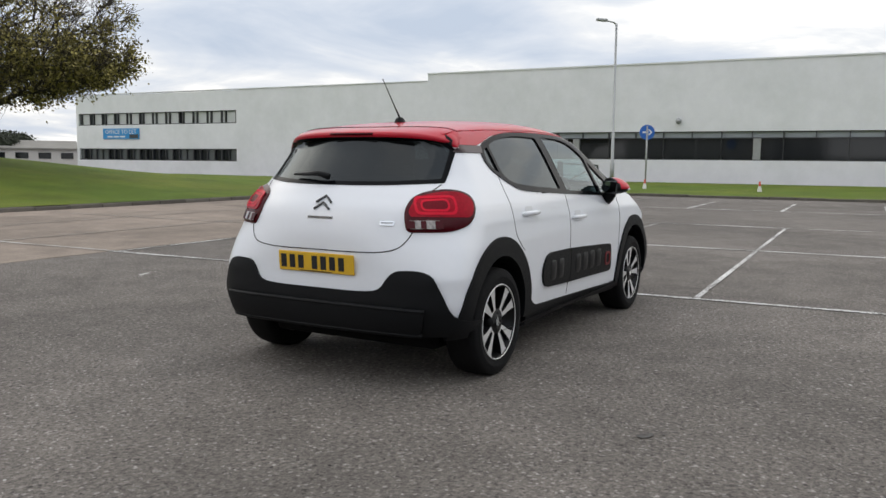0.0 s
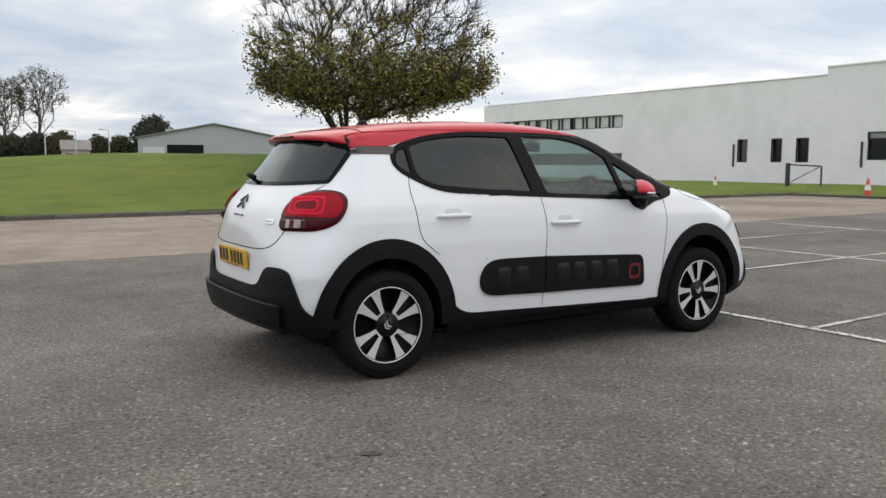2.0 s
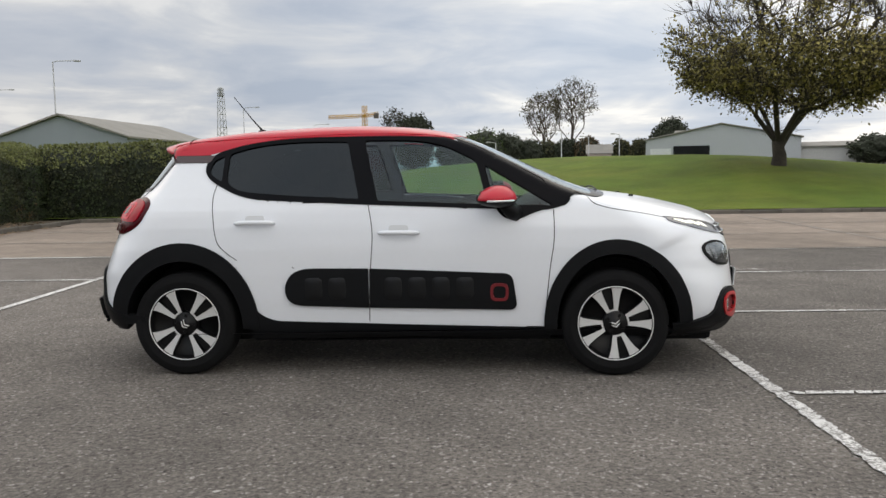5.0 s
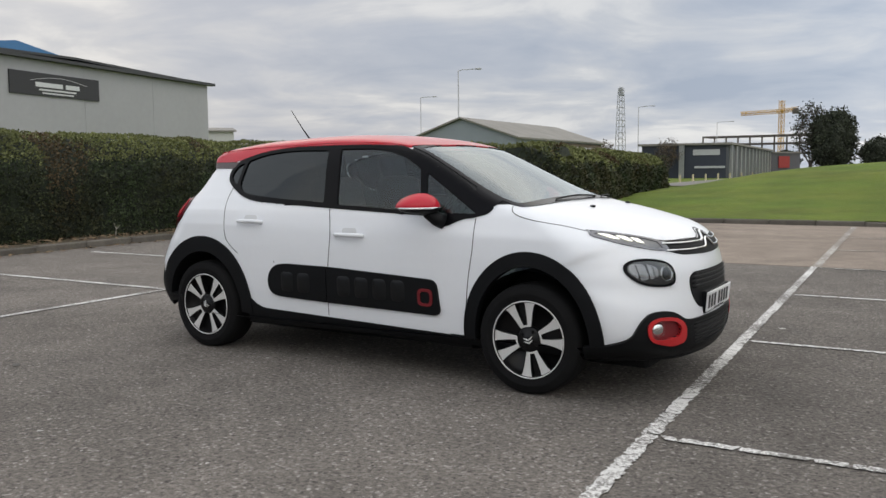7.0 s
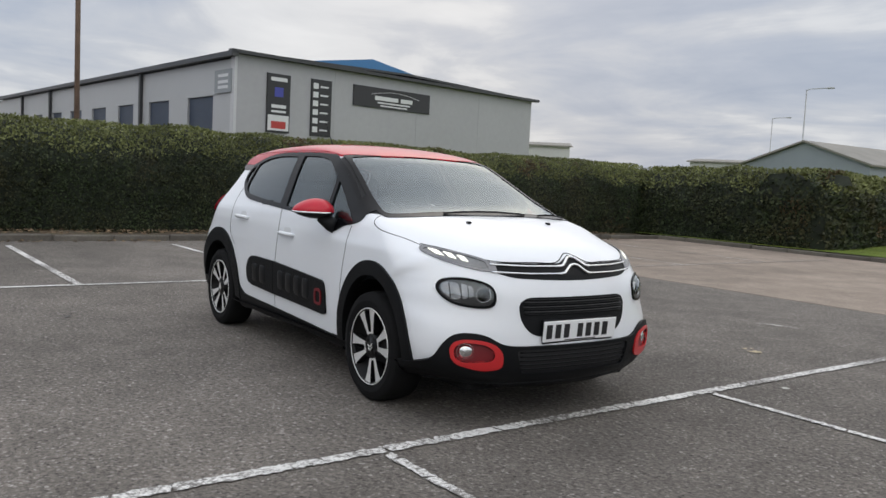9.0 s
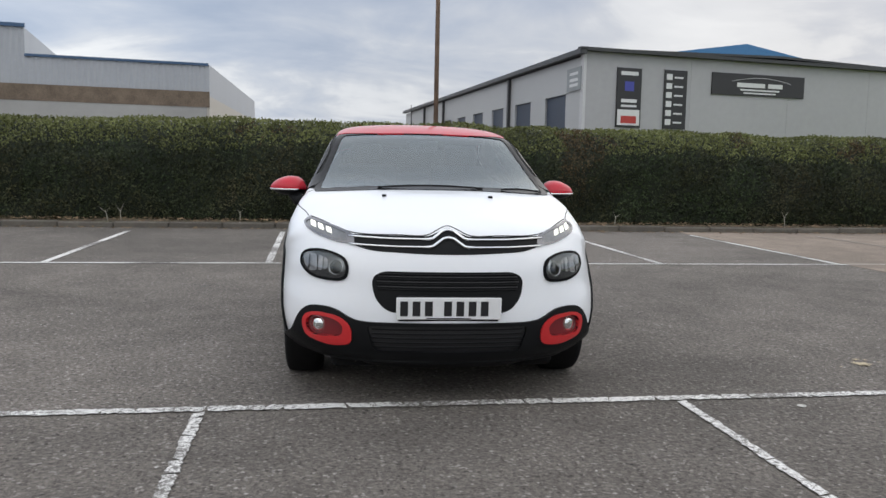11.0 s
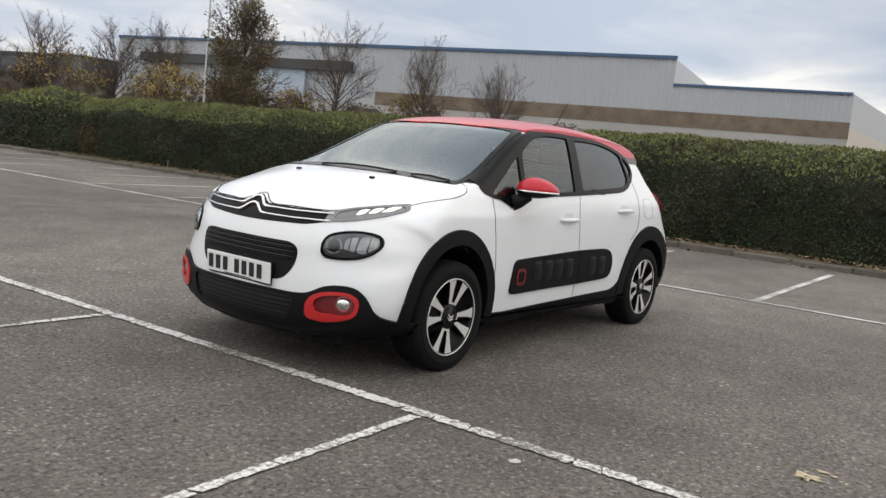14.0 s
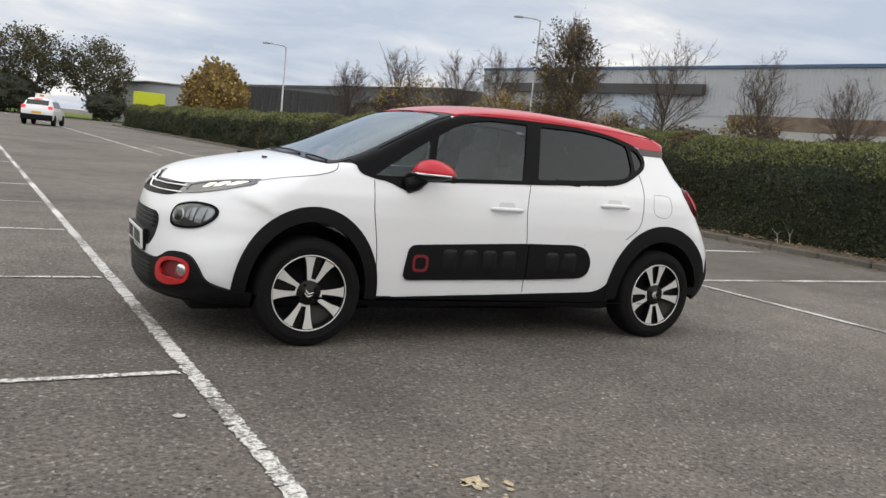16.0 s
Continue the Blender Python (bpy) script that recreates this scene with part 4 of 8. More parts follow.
def shell_bmesh(grid, inset=0.0):
    bm = bmesh.new()
    n, w = len(grid), len(grid[0])
    right = [[bm.verts.new((x, -y, z)) for x, y, z in row] for row in grid]
    left = [[r[0]] + [bm.verts.new((x, y, z)) for x, y, z in row[1:]] for r, row in zip(right, grid)]
    for i in range(n):
        j = (i + 1) % n
        for k in range(w - 1):
            bm.faces.new((right[i][k], right[i][k + 1], right[j][k + 1], right[j][k]))
            bm.faces.new((left[j][k], left[j][k + 1], left[i][k + 1], left[i][k]))
    bmesh.ops.remove_doubles(bm, verts=bm.verts[:], dist=0.0004)
    bmesh.ops.recalc_face_normals(bm, faces=bm.faces[:])
    return bm


CAR_WHITE = surface("white_car_paint", (0.765, 0.785, 0.82), rough=0.3, vary=0.008, scale=2, fine=30, coat=0.6, spec=0.4)
CAR_RED = surface("red_car_paint", (0.47, 0.006, 0.022), rough=0.42, vary=0.03, scale=2, fine=30, coat=0.6, spec=0.15)
CAR_BLACK = surface("black_textured_plastic", (0.0055, 0.006, 0.007), rough=0.5, vary=0.1, scale=4, fine=200, bump=0.08, bump_scale=500, spec=0.16)
PAD_BLACK = surface("satin_black_pad", (0.0065, 0.007, 0.008), rough=0.38, vary=0.1, scale=4, fine=200, spec=0.28)
GLOSS_BLACK = surface("gloss_black_trim", (0.004, 0.004, 0.005), rough=0.2, vary=0.05, coat=0.0, spec=0.08)
RUBBER = surface("tyre_rubber", (0.0055, 0.0055, 0.006), rough=0.85, vary=0.2, scale=8, fine=80, bump=0.15, bump_scale=150, spec=0.2)
SILVER = surface("machined_alloy", (0.66, 0.66, 0.65), rough=0.34, metal=0.3, vary=0.04)
RIM_BLACK = surface("gloss_black_alloy", (0.005, 0.005, 0.0055), rough=0.35, vary=0.1, spec=0.25)
CHROME = surface("chrome", (0.75, 0.76, 0.77), rough=0.08, metal=1.0, vary=0.02)
CABIN = surface("dark_cabin_fabric", (0.016, 0.016, 0.018), rough=0.85, vary=0.2, scale=5, fine=90)
LINER = surface("grey_headlining", (0.07, 0.07, 0.07), rough=0.9, vary=0.1)

car = tagged(empty("car"), "white five-door hatchback with red roof, red mirrors and black cladding", "car")
GRID = shell_points()
whole = shell_bmesh(GRID)
whole.normal_update()
SKIN = BVHTree.FromBMesh(whole)
whole.faces.ensure_lookup_table()
SKIN_CO = [[v.co.copy() for v in f.verts] for f in whole.faces]
SKIN_NO = [[v.normal.copy() for v in f.verts] for f in whole.faces]


def on_skin(axis, u, v):
    """The point of the car's skin, and its normal, that a look along an axis meets: 'R' and 'L' sides (x, z), 'F' and 'B' ends (y, z), 'T' top (x, y), 'Q' and 'P' the right and left rear corners (across, z)."""
    eye, way = {"R": ((u, -3, v), (0, 1, 0)), "L": ((u, 3, v), (0, -1, 0)), "F": ((4, u, v), (-1, 0, 0)), "B": ((-4, u, v), (1, 0, 0)), "T": ((u, v, 3), (0, 0, -1)), "Q": ((-2.1 + 0.7071 * u, -2.1 - 0.7071 * u, v), (0.7071, 0.7071, 0)), "P": ((-2.1 - 0.7071 * u, 2.1 - 0.7071 * u, v), (0.7071, -0.7071, 0))}[axis]
    hit, no, face, _ = SKIN.ray_cast(Vector(eye), Vector(way))
    if hit is None:
        # past the outline: lean onto the nearest skin
        near = {"R": (u, -0.6, v), "L": (u, 0.6, v), "F": (1.6, u, v), "B": (-1.5, u, v), "T": (u, v, 1.3), "Q": (-1.2 + 0.7 * u, -0.5 - 0.7 * u, v), "P": (-1.2 - 0.7 * u, 0.5 - 0.7 * u, v)}[axis]
        hit, no, face, _ = SKIN.find_nearest(Vector(near))
    w = poly_3d_calc(SKIN_CO[face], hit)
    n = Vector((0, 0, 0))
    for k, q in zip(w, SKIN_NO[face]):
        n += q * k
    return hit, n.normalized()


def rounded(keys, r=0.03, step=5):
    """A polygon with rounded corners; a key may carry its own radius."""
    out, n = [], len(keys)
    for i, key in enumerate(keys):
        p = Vector(key[:2])
        a, b = Vector(keys[i - 1][:2]), Vector(keys[(i + 1) % n][:2])
        rr = key[2] if len(key) > 2 else r
        da, db = min(rr, (a - p).length * 0.48), min(rr, (b - p).length * 0.48)
        if rr <= 0:
            out.append(tuple(p))
            continue
        s, e = p + (a - p).normalized() * da, p + (b - p).normalized() * db
        for k in range(step + 1):
            t = k / step
            out.append(tuple((1 - t) ** 2 * s + 2 * t * (1 - t) * p + t * t * e))
    return out


def flip(keys):
    """The same outline on the other half of an end view."""
    return [(-k[0], *k[1:]) for k in keys][::-1]


def patch(name, axis, outline, material, parent, lift=0.004, thick=0.008, holes=(), cell=0.028, label="", dome=0.0):
    """A panel cut to the outline and laid on the skin, with edges that turn in."""
    bm = bmesh.new()
    edges = []
    for loop in (outline, *holes):
        vs = [bm.verts.new((u, v, 0)) for u, v in loop]
        edges += [bm.edges.new((vs[i - 1], vs[i])) for i in range(len(vs))]
    bmesh.ops.triangle_fill(bm, use_beauty=True, use_dissolve=False, edges=edges, normal=(0, 0, 1))
    us, vs_ = [p[0] for p in outline], [p[1] for p in outline]
    for k, (lo, hi) in enumerate(((min(us), max(us)), (min(vs_), max(vs_)))):
        at = math.ceil(lo / cell) * cell
        while at < hi:
            co, no = [0, 0, 0], [0, 0, 0]
            co[k], no[k] = at, 1
            bmesh.ops.bisect_plane(bm, geom=bm.verts[:] + bm.edges[:] + bm.faces[:], plane_co=co, plane_no=no, dist=1e-5)
            at += cell
    bm.verts.index_update()
    inside = depth_in(outline, [tuple(v.co.xy) for v in bm.verts]) if dome else None
    places = {}
    for v in bm.verts:
        up = lift
        if dome:
            up += dome * min(max(inside[v.index], 0) / 0.05, 1) ** 0.6
        hit, no = on_skin(axis, v.co.x, v.co.y)
        places[v] = (hit + no * up, no, hit - no * (thick - lift))
    rim = [e for e in bm.edges if len(e.link_faces) == 1]
    skirt = []
    for e in rim:
        f = e.link_faces[0]
        i = [l.vert for l in f.loops]
        a, b = e.verts
        k = i.index(a)
        if i[(k + 1) % len(i)] is not b:
            a, b = b, a
        skirt.append((a, b))
    normals = {}
    for v, (p, no, low) in places.items():
        v.co = p
        normals[v] = no
    if dome:
        # a domed panel shades by its own shape, not by the skin's
        bm.normal_update()
        for v in bm.verts:
            normals[v] = v.normal.copy() if v.normal.dot(normals[v]) >= 0 else -v.normal
    done = bm.faces[:]
    flipped = sum(f.calc_area() * (1 if (f.normal_update() or f.normal.dot(normals[f.verts[0]])) > 0 else -1) for f in done) < 0
    for a, b in skirt:
        quad = [bm.verts.new(places[a][0]), bm.verts.new(places[b][0]), bm.verts.new(places[b][2]), bm.verts.new(places[a][2])]
        out = (places[b][0] - places[a][0]).cross(places[a][1])
        for q in quad:
            normals[q] = (-out if flipped else out).normalized() if out.length > 1e-9 else places[a][1]
        bm.faces.new(quad[::-1])
    if flipped:
        bmesh.ops.reverse_faces(bm, faces=bm.faces[:])
    bm.verts.index_update()
    order = [normals[v] for v in bm.verts]
    ob = part(name, bm, material, parent, label, smooth=True)
    ob.data.normals_split_custom_set_from_vertices([tuple(n) for n in order])
    return ob


def skin_line(name, axis, keys, radius, material, parent, lift=0.0, n=0, label="", sides=6, flat=1.0):
    """A thin rod or seam that runs along the skin through the keys."""
    pts = smooth_curve(keys, n or max(8, len(keys) * 6)) if len(keys) > 2 else [np.array(keys[0]) + (np.array(keys[1]) - np.array(keys[0])) * k / 14 for k in range(15)]
    line = []
    for u, v in pts:
        hit, no = on_skin(axis, float(u), float(v))
        line.append(hit + no * lift)
    return part(name, tube(line, radius, sides), material, parent, label, smooth=True)


# ---- car body ----
SIDES = (("R", -1), ("L", 1))
SEAM = surface("shut_line_shadow", (0.006, 0.006, 0.006), rough=0.9, vary=0.1, spec=0.1)
PRIVACY = glass("privacy_glass", (0.026, 0.030, 0.032), 0.042)
CLEAR = glass("clear_green_glass", (0.62, 0.77, 0.76), 0.05)
SCREEN = glass("windscreen_glass", (0.42, 0.58, 0.58), 0.125)
LENS = glass("clear_lamp_lens", (0.94, 0.95, 0.96), 0.07)
TAIL_RED = surface("red_lamp_plastic", (0.30, 0.003, 0.014), rough=0.25, vary=0.2, scale=14, coat=0.1, spec=0.1)
TAIL_DEEP = surface("deep_red_lamp", (0.055, 0.001, 0.004), rough=0.25, vary=0.1, coat=0.1, spec=0.15)
TAIL_GUIDE = surface("bright_red_light_guide", (0.62, 0.008, 0.03), rough=0.25, vary=0.05, coat=0.1, spec=0.1)
TAIL_MID = surface("dark_crimson_lamp", (0.14, 0.002, 0.008), rough=0.25, vary=0.15, coat=0.1, spec=0.1)
TAIL_PALE = surface("clear_reverse_lamp", (0.24, 0.21, 0.20), rough=0.15, vary=0.3, scale=60, coat=1.0)
GREY_STRIP = surface("grey_roof_band", (0.055, 0.035, 0.036), rough=0.35, vary=0.05)
RED_TRIM = surface("red_plastic_trim", (0.5, 0.018, 0.022), rough=0.3, vary=0.03, coat=0.4)
REFLECTOR = surface("lamp_reflector", (0.26, 0.264, 0.275), rough=0.2, metal=0.9, vary=0.5, scale=40, fine=90, bump=0.5, bump_scale=60)
LAMP_EDGE = surface("dark_chrome_edge", (0.20, 0.20, 0.21), rough=0.25, metal=0.8, vary=0.1)
RED_DULL = surface("dull_red_plastic", (0.16, 0.008, 0.013), rough=0.5, vary=0.05)
DRL = surface("day_lamp_lens", (0.85, 0.86, 0.82), rough=0.15, vary=0.05)
DRL.node_tree.nodes["Principled BSDF"].inputs["Emission Color"].default_value = (1.0, 1.0, 0.86, 1)
DRL.node_tree.nodes["Principled BSDF"].inputs["Emission Strength"].default_value = 0.55
PLATE_Y = surface("yellow_number_plate", (0.72, 0.43, 0.03), rough=0.35, vary=0.03)
PLATE_W = surface("white_number_plate", (0.76, 0.77, 0.78), rough=0.35, vary=0.03)
INK = surface("plate_ink", (0.012, 0.012, 0.014), rough=0.5, vary=0.05)

# openings in the skin, as seen from the side (x, z) and from the ends (y, z)
GLASS_REAR_DOOR = rounded([(-1.02, 1.142, 0.05), (-0.93, 1.090, 0.08), (-0.6, 1.060, 0.2), (-0.212, 1.040, 0.015), (-0.295, 1.378, 0.02), (-0.62, 1.383, 0.2), (-0.87, 1.358, 0.1), (-1.02, 1.315, 0.03)], 0.03)
GLASS_QUARTER = rounded([(-1.135, 1.215, 0.03), (-1.105, 1.18, 0.03), (-1.048, 1.152, 0.01), (-1.048, 1.303, 0.01), (-1.11, 1.282, 0.04)], 0.02)
GLASS_FRONT_DOOR = rounded([(-0.098, 1.028, 0.015), (0.545, 1.0, 0.015), (0.478, 1.252, 0.02), (0.29, 1.350, 0.16), (0.10, 1.382, 0.1), (-0.192, 1.384, 0.015)], 0.03)
GLASS_TRIANGLE = rounded([(0.588, 0.998, 0.015), (0.925, 0.988, 0.02), (0.527, 1.228, 0.02)], 0.02)
SURROUND = rounded([(-1.168, 1.24, 0.06), (-1.135, 1.165, 0.07), (-0.91, 1.046, 0.14), (-0.22, 1.008, 0.2), (0.45, 0.980, 0.1), (0.89, 0.963, 0.03), (1.0, 0.992, 0.02), (1.03, 1.03, 0.02), (0.60, 1.282, 0.2), (0.30, 1.395, 0.05), (0.0, 1.410, 0.2), (-0.62, 1.408, 0.2), (-0.92, 1.374, 0.1), (-1.12, 1.316, 0.06)], 0.04)
SCREEN_OUT = rounded([(-0.705, 1.03, 0.02), (-0.3, 1.053, 0.2), (0.3, 1.053, 0.2), (0.705, 1.03, 0.02), (0.572, 1.392, 0.02), (0.3, 1.418, 0.2), (-0.3, 1.418, 0.2), (-0.572, 1.392, 0.02)], 0.03)
SCREEN_IN = rounded([(-0.668, 1.048, 0.02), (-0.3, 1.072, 0.2), (0.3, 1.072, 0.2), (0.668, 1.048, 0.02), (0.545, 1.380, 0.03), (0.3, 1.404, 0.2), (-0.3, 1.404, 0.2), (-0.545, 1.380, 0.03)], 0.03)
REAR_OUT = rounded([(-0.612, 1.098, 0.01), (-0.3, 1.080, 0.2), (0.3, 1.080, 0.2), (0.612, 1.098, 0.01), (0.588, 1.285, 0.01), (0.54, 1.335, 0.03), (0.3, 1.36, 0.2), (-0.3, 1.36, 0.2), (-0.54, 1.335, 0.03), (-0.588, 1.285, 0.01)], 0.03)
REAR_IN = rounded([(-0.585, 1.118, 0.01), (-0.3, 1.100, 0.2), (0.3, 1.100, 0.2), (0.585, 1.118, 0.01), (0.562, 1.28, 0.01), (0.52, 1.318, 0.03), (0.3, 1.345, 0.2), (-0.3, 1.345, 0.2), (-0.52, 1.318, 0.03), (-0.562, 1.28, 0.01)], 0.03)


def depth_in(poly, pts):
    """How far each point lies inside the polygon (negative outside)."""
    pts, poly = np.array(pts), np.array(poly)
    inside = np.zeros(len(pts), bool)
    best = np.full(len(pts), 1e9)
    for a, b in zip(poly, np.roll(poly, -1, 0)):
        ab = b - a
        t = np.clip(((pts - a) @ ab) / max(ab @ ab, 1e-12), 0, 1)
        best = np.minimum(best, np.hypot(*(pts - a - t[:, None] * ab).T))
        cross = (a[1] > pts[:, 1]) != (b[1] > pts[:, 1])
        with np.errstate(divide="ignore", invalid="ignore"):
            inside ^= cross & (pts[:, 0] < (b[0] - a[0]) * (pts[:, 1] - a[1]) / (b[1] - a[1]) + a[0])
    return np.where(inside, best, -best)


def cut_openings(bm):
    bm.faces.ensure_lookup_table()
    c = np.array([f.calc_center_median() for f in bm.faces])
    gone = np.zeros(len(c), bool)
    for poly in (GLASS_REAR_DOOR, GLASS_QUARTER, GLASS_FRONT_DOOR, GLASS_TRIANGLE):
        gone |= (depth_in(poly, c[:, [0, 2]]) > -0.010) & (abs(c[:, 1]) > 0.4)
    gone |= (depth_in(SCREEN_IN, c[:, [1, 2]]) > -0.012) & (c[:, 0] > 0.25)
    gone |= (depth_in(REAR_IN, c[:, [1, 2]]) > -0.012) & (c[:, 0] < -1.1)
    for hx, ahead, behind in ((HUBS[0], 0.415, 0.412), (HUBS[1], 0.402, 0.378)):
        wide = np.where(c[:, 0] > hx, ahead, behind)
        gone |= (np.hypot((c[:, 0] - hx) / wide, (c[:, 2] - HUB_Z) / 0.448) < 1) & (abs(c[:, 1]) > 0.5) & (c[:, 2] < 0.8)
    gone |= (c[:, 0] < -1.42) & (c[:, 2] < 0.292)
    faces = list(bm.faces)
    bmesh.ops.delete(bm, geom=[f for f, g in zip(faces, gone) if g], context="FACES")


liner = whole
for v, p in [(v, v.co - v.normal * 0.022) for v in liner.verts]:
    v.co = p
cut_openings(liner)
bmesh.ops.delete(liner, geom=[f for f in liner.faces if f.calc_center_median().z < 0.5], context="FACES")
part("headlining", liner, LINER, car, "grey cabin lining", smooth=True)
skin = shell_bmesh(GRID)
cut_openings(skin)

ROOF_TOP = rounded([(0.405, -0.30), (0.375, -0.46), (0.335, -0.572, 0.02), (-0.60, -0.572, 0.2), (-1.12, -0.555), (-1.40, -0.53), (-1.49, -0.30), (-1.50, -0.1), (-1.50, 0.1), (-1.49, 0.30), (-1.40, 0.53), (-1.12, 0.555), (-0.60, 0.572, 0.2), (0.335, 0.572, 0.02), (0.375, 0.46), (0.405, 0.30)], 0.06)
ROOF_SIDE = rounded([(0.33, 1.395, 0), (0.0, 1.413, 0.1), (-0.62, 1.411, 0.1), (-0.92, 1.377, 0.1), (-1.12, 1.319, 0.05), (-1.17, 1.311, 0), (-1.352, 1.311, 0), (-1.30, 1.365, 0.01), (-1.20, 1.40, 0.1), (-0.9, 1.425, 0.1), (-0.5, 1.44, 0.1), (0.0, 1.44, 0.1), (0.33, 1.418, 0.02)], 0.02)
middle = np.array([f.calc_center_median() for f in skin.faces])
red = (depth_in(ROOF_TOP, middle[:, [0, 1]]) > -0.02) & (middle[:, 2] > 1.25) & (middle[:, 0] > -1.545)
red |= (depth_in(ROOF_SIDE, middle[:, [0, 2]]) > 0.006) & (middle[:, 0] < 0.33)
red |= (middle[:, 2] > 1.296) & (middle[:, 0] < -1.14) & (middle[:, 0] > -1.5)
black = ((depth_in(SURROUND, middle[:, [0, 2]]) > 0.010) & (abs(middle[:, 1]) > 0.5)) | (middle[:, 2] < 0.282)
black |= ((depth_in(SCREEN_OUT, middle[:, [1, 2]]) > 0.012) & (middle[:, 0] > 0.2)) | ((depth_in(REAR_OUT, middle[:, [1, 2]]) > 0.012) & (middle[:, 0] < -1.1))
black |= (middle[:, 0] > 0.36) & (middle[:, 2] > 1.045) & (middle[:, 2] < 1.39) & (abs(middle[:, 1]) > 0.5)
black |= (middle[:, 0] < -1.38) & (middle[:, 2] > 1.28) & (abs(middle[:, 1]) < 0.575)
for f, r, k in zip(skin.faces, red, black):
    f.material_index = 1 if k else 2 if r else 0
part("body_shell", skin, [CAR_WHITE, CAR_BLACK, CAR_RED], car, "glossy white painted bodywork", smooth=True)
roof = patch("roof", "T", ROOF_TOP, CAR_RED, car, lift=0.006, thick=0.01, cell=0.035, label="glossy red painted roof")
for ax, s in SIDES:
    patch("roof_rail", ax, ROOF_SIDE, CAR_RED, car, lift=0.0035, thick=0.01, cell=0.022, label="red roof edge above the doors")
    band = rounded([(-1.138, 1.266, 0), (-1.385, 1.267, 0), (-1.356, 1.308, 0), (-1.112, 1.308, 0)], 0)
    patch("roof_band", ax, band, GREY_STRIP, car, lift=0.0065, thick=0.012, label="dark band under the red roof")
# roof spoiler: a lip that stands out over the rear window and bends down at its ends
lip = bmesh.new()
rows_ = []
for k in range(41):
    y = -0.588 + 1.176 * k / 40
    u = abs(y) / 0.588
    bx, bz = -1.553 + 0.09 * u**2 + 0.105 * u**6, 1.353 - 0.016 * u**2 - 0.028 * u**6
    deep = 1 - 0.5 * u**8
    roof_at, roof_no = on_skin("T", bx + 0.20 - 0.13 * u**6, y * 0.985)
    ring_ = [roof_at + roof_no * 0.007, Vector((bx + 0.09 * deep, y, max(roof_at.z * 0.45 + (bz + 0.036) * 0.55 + 0.004, bz + 0.036))), Vector((bx + 0.012, y, bz + 0.032 * deep)), Vector((bx - 0.004, y, bz + 0.022 * deep)), Vector((bx, y, bz)), on_skin("B", y * 0.985, bz - 0.012)[0] + Vector((-0.006, 0, 0)) if u < 0.84 else Vector((bx + 0.05 * deep, y * 0.99, bz - 0.006))]
    rows_.append([lip.verts.new(v) for v in ring_])
for r0, r1 in zip(rows_, rows_[1:]):
    for k in range(5):
        lip.faces.new((r0[k], r0[k + 1], r1[k + 1], r1[k])).material_index = int(k == 4 and max(abs(v.co.y) for v in r0 + r1) < 0.5)
lip.faces.new(rows_[0])
lip.faces.new(rows_[-1][::-1])
seam_line = [r[0].co + Vector((0, 0, 0.0005)) for r in rows_[1:-1]]
bmesh.ops.recalc_face_normals(lip, faces=lip.faces[:])
spoiler = part("spoiler", lip, [CAR_RED, GLOSS_BLACK], car, "red roof spoiler over the rear window", smooth=True)
part("spoiler_seam", tube(seam_line, 0.0028, 6), SEAM, spoiler)
part("brake_lamp", soft_box(-1.564, -1.54, -0.15, 0.15, 1.362, 1.376, r=0.004, seg=1), TAIL_DEEP, spoiler, "dark red high brake lamp")

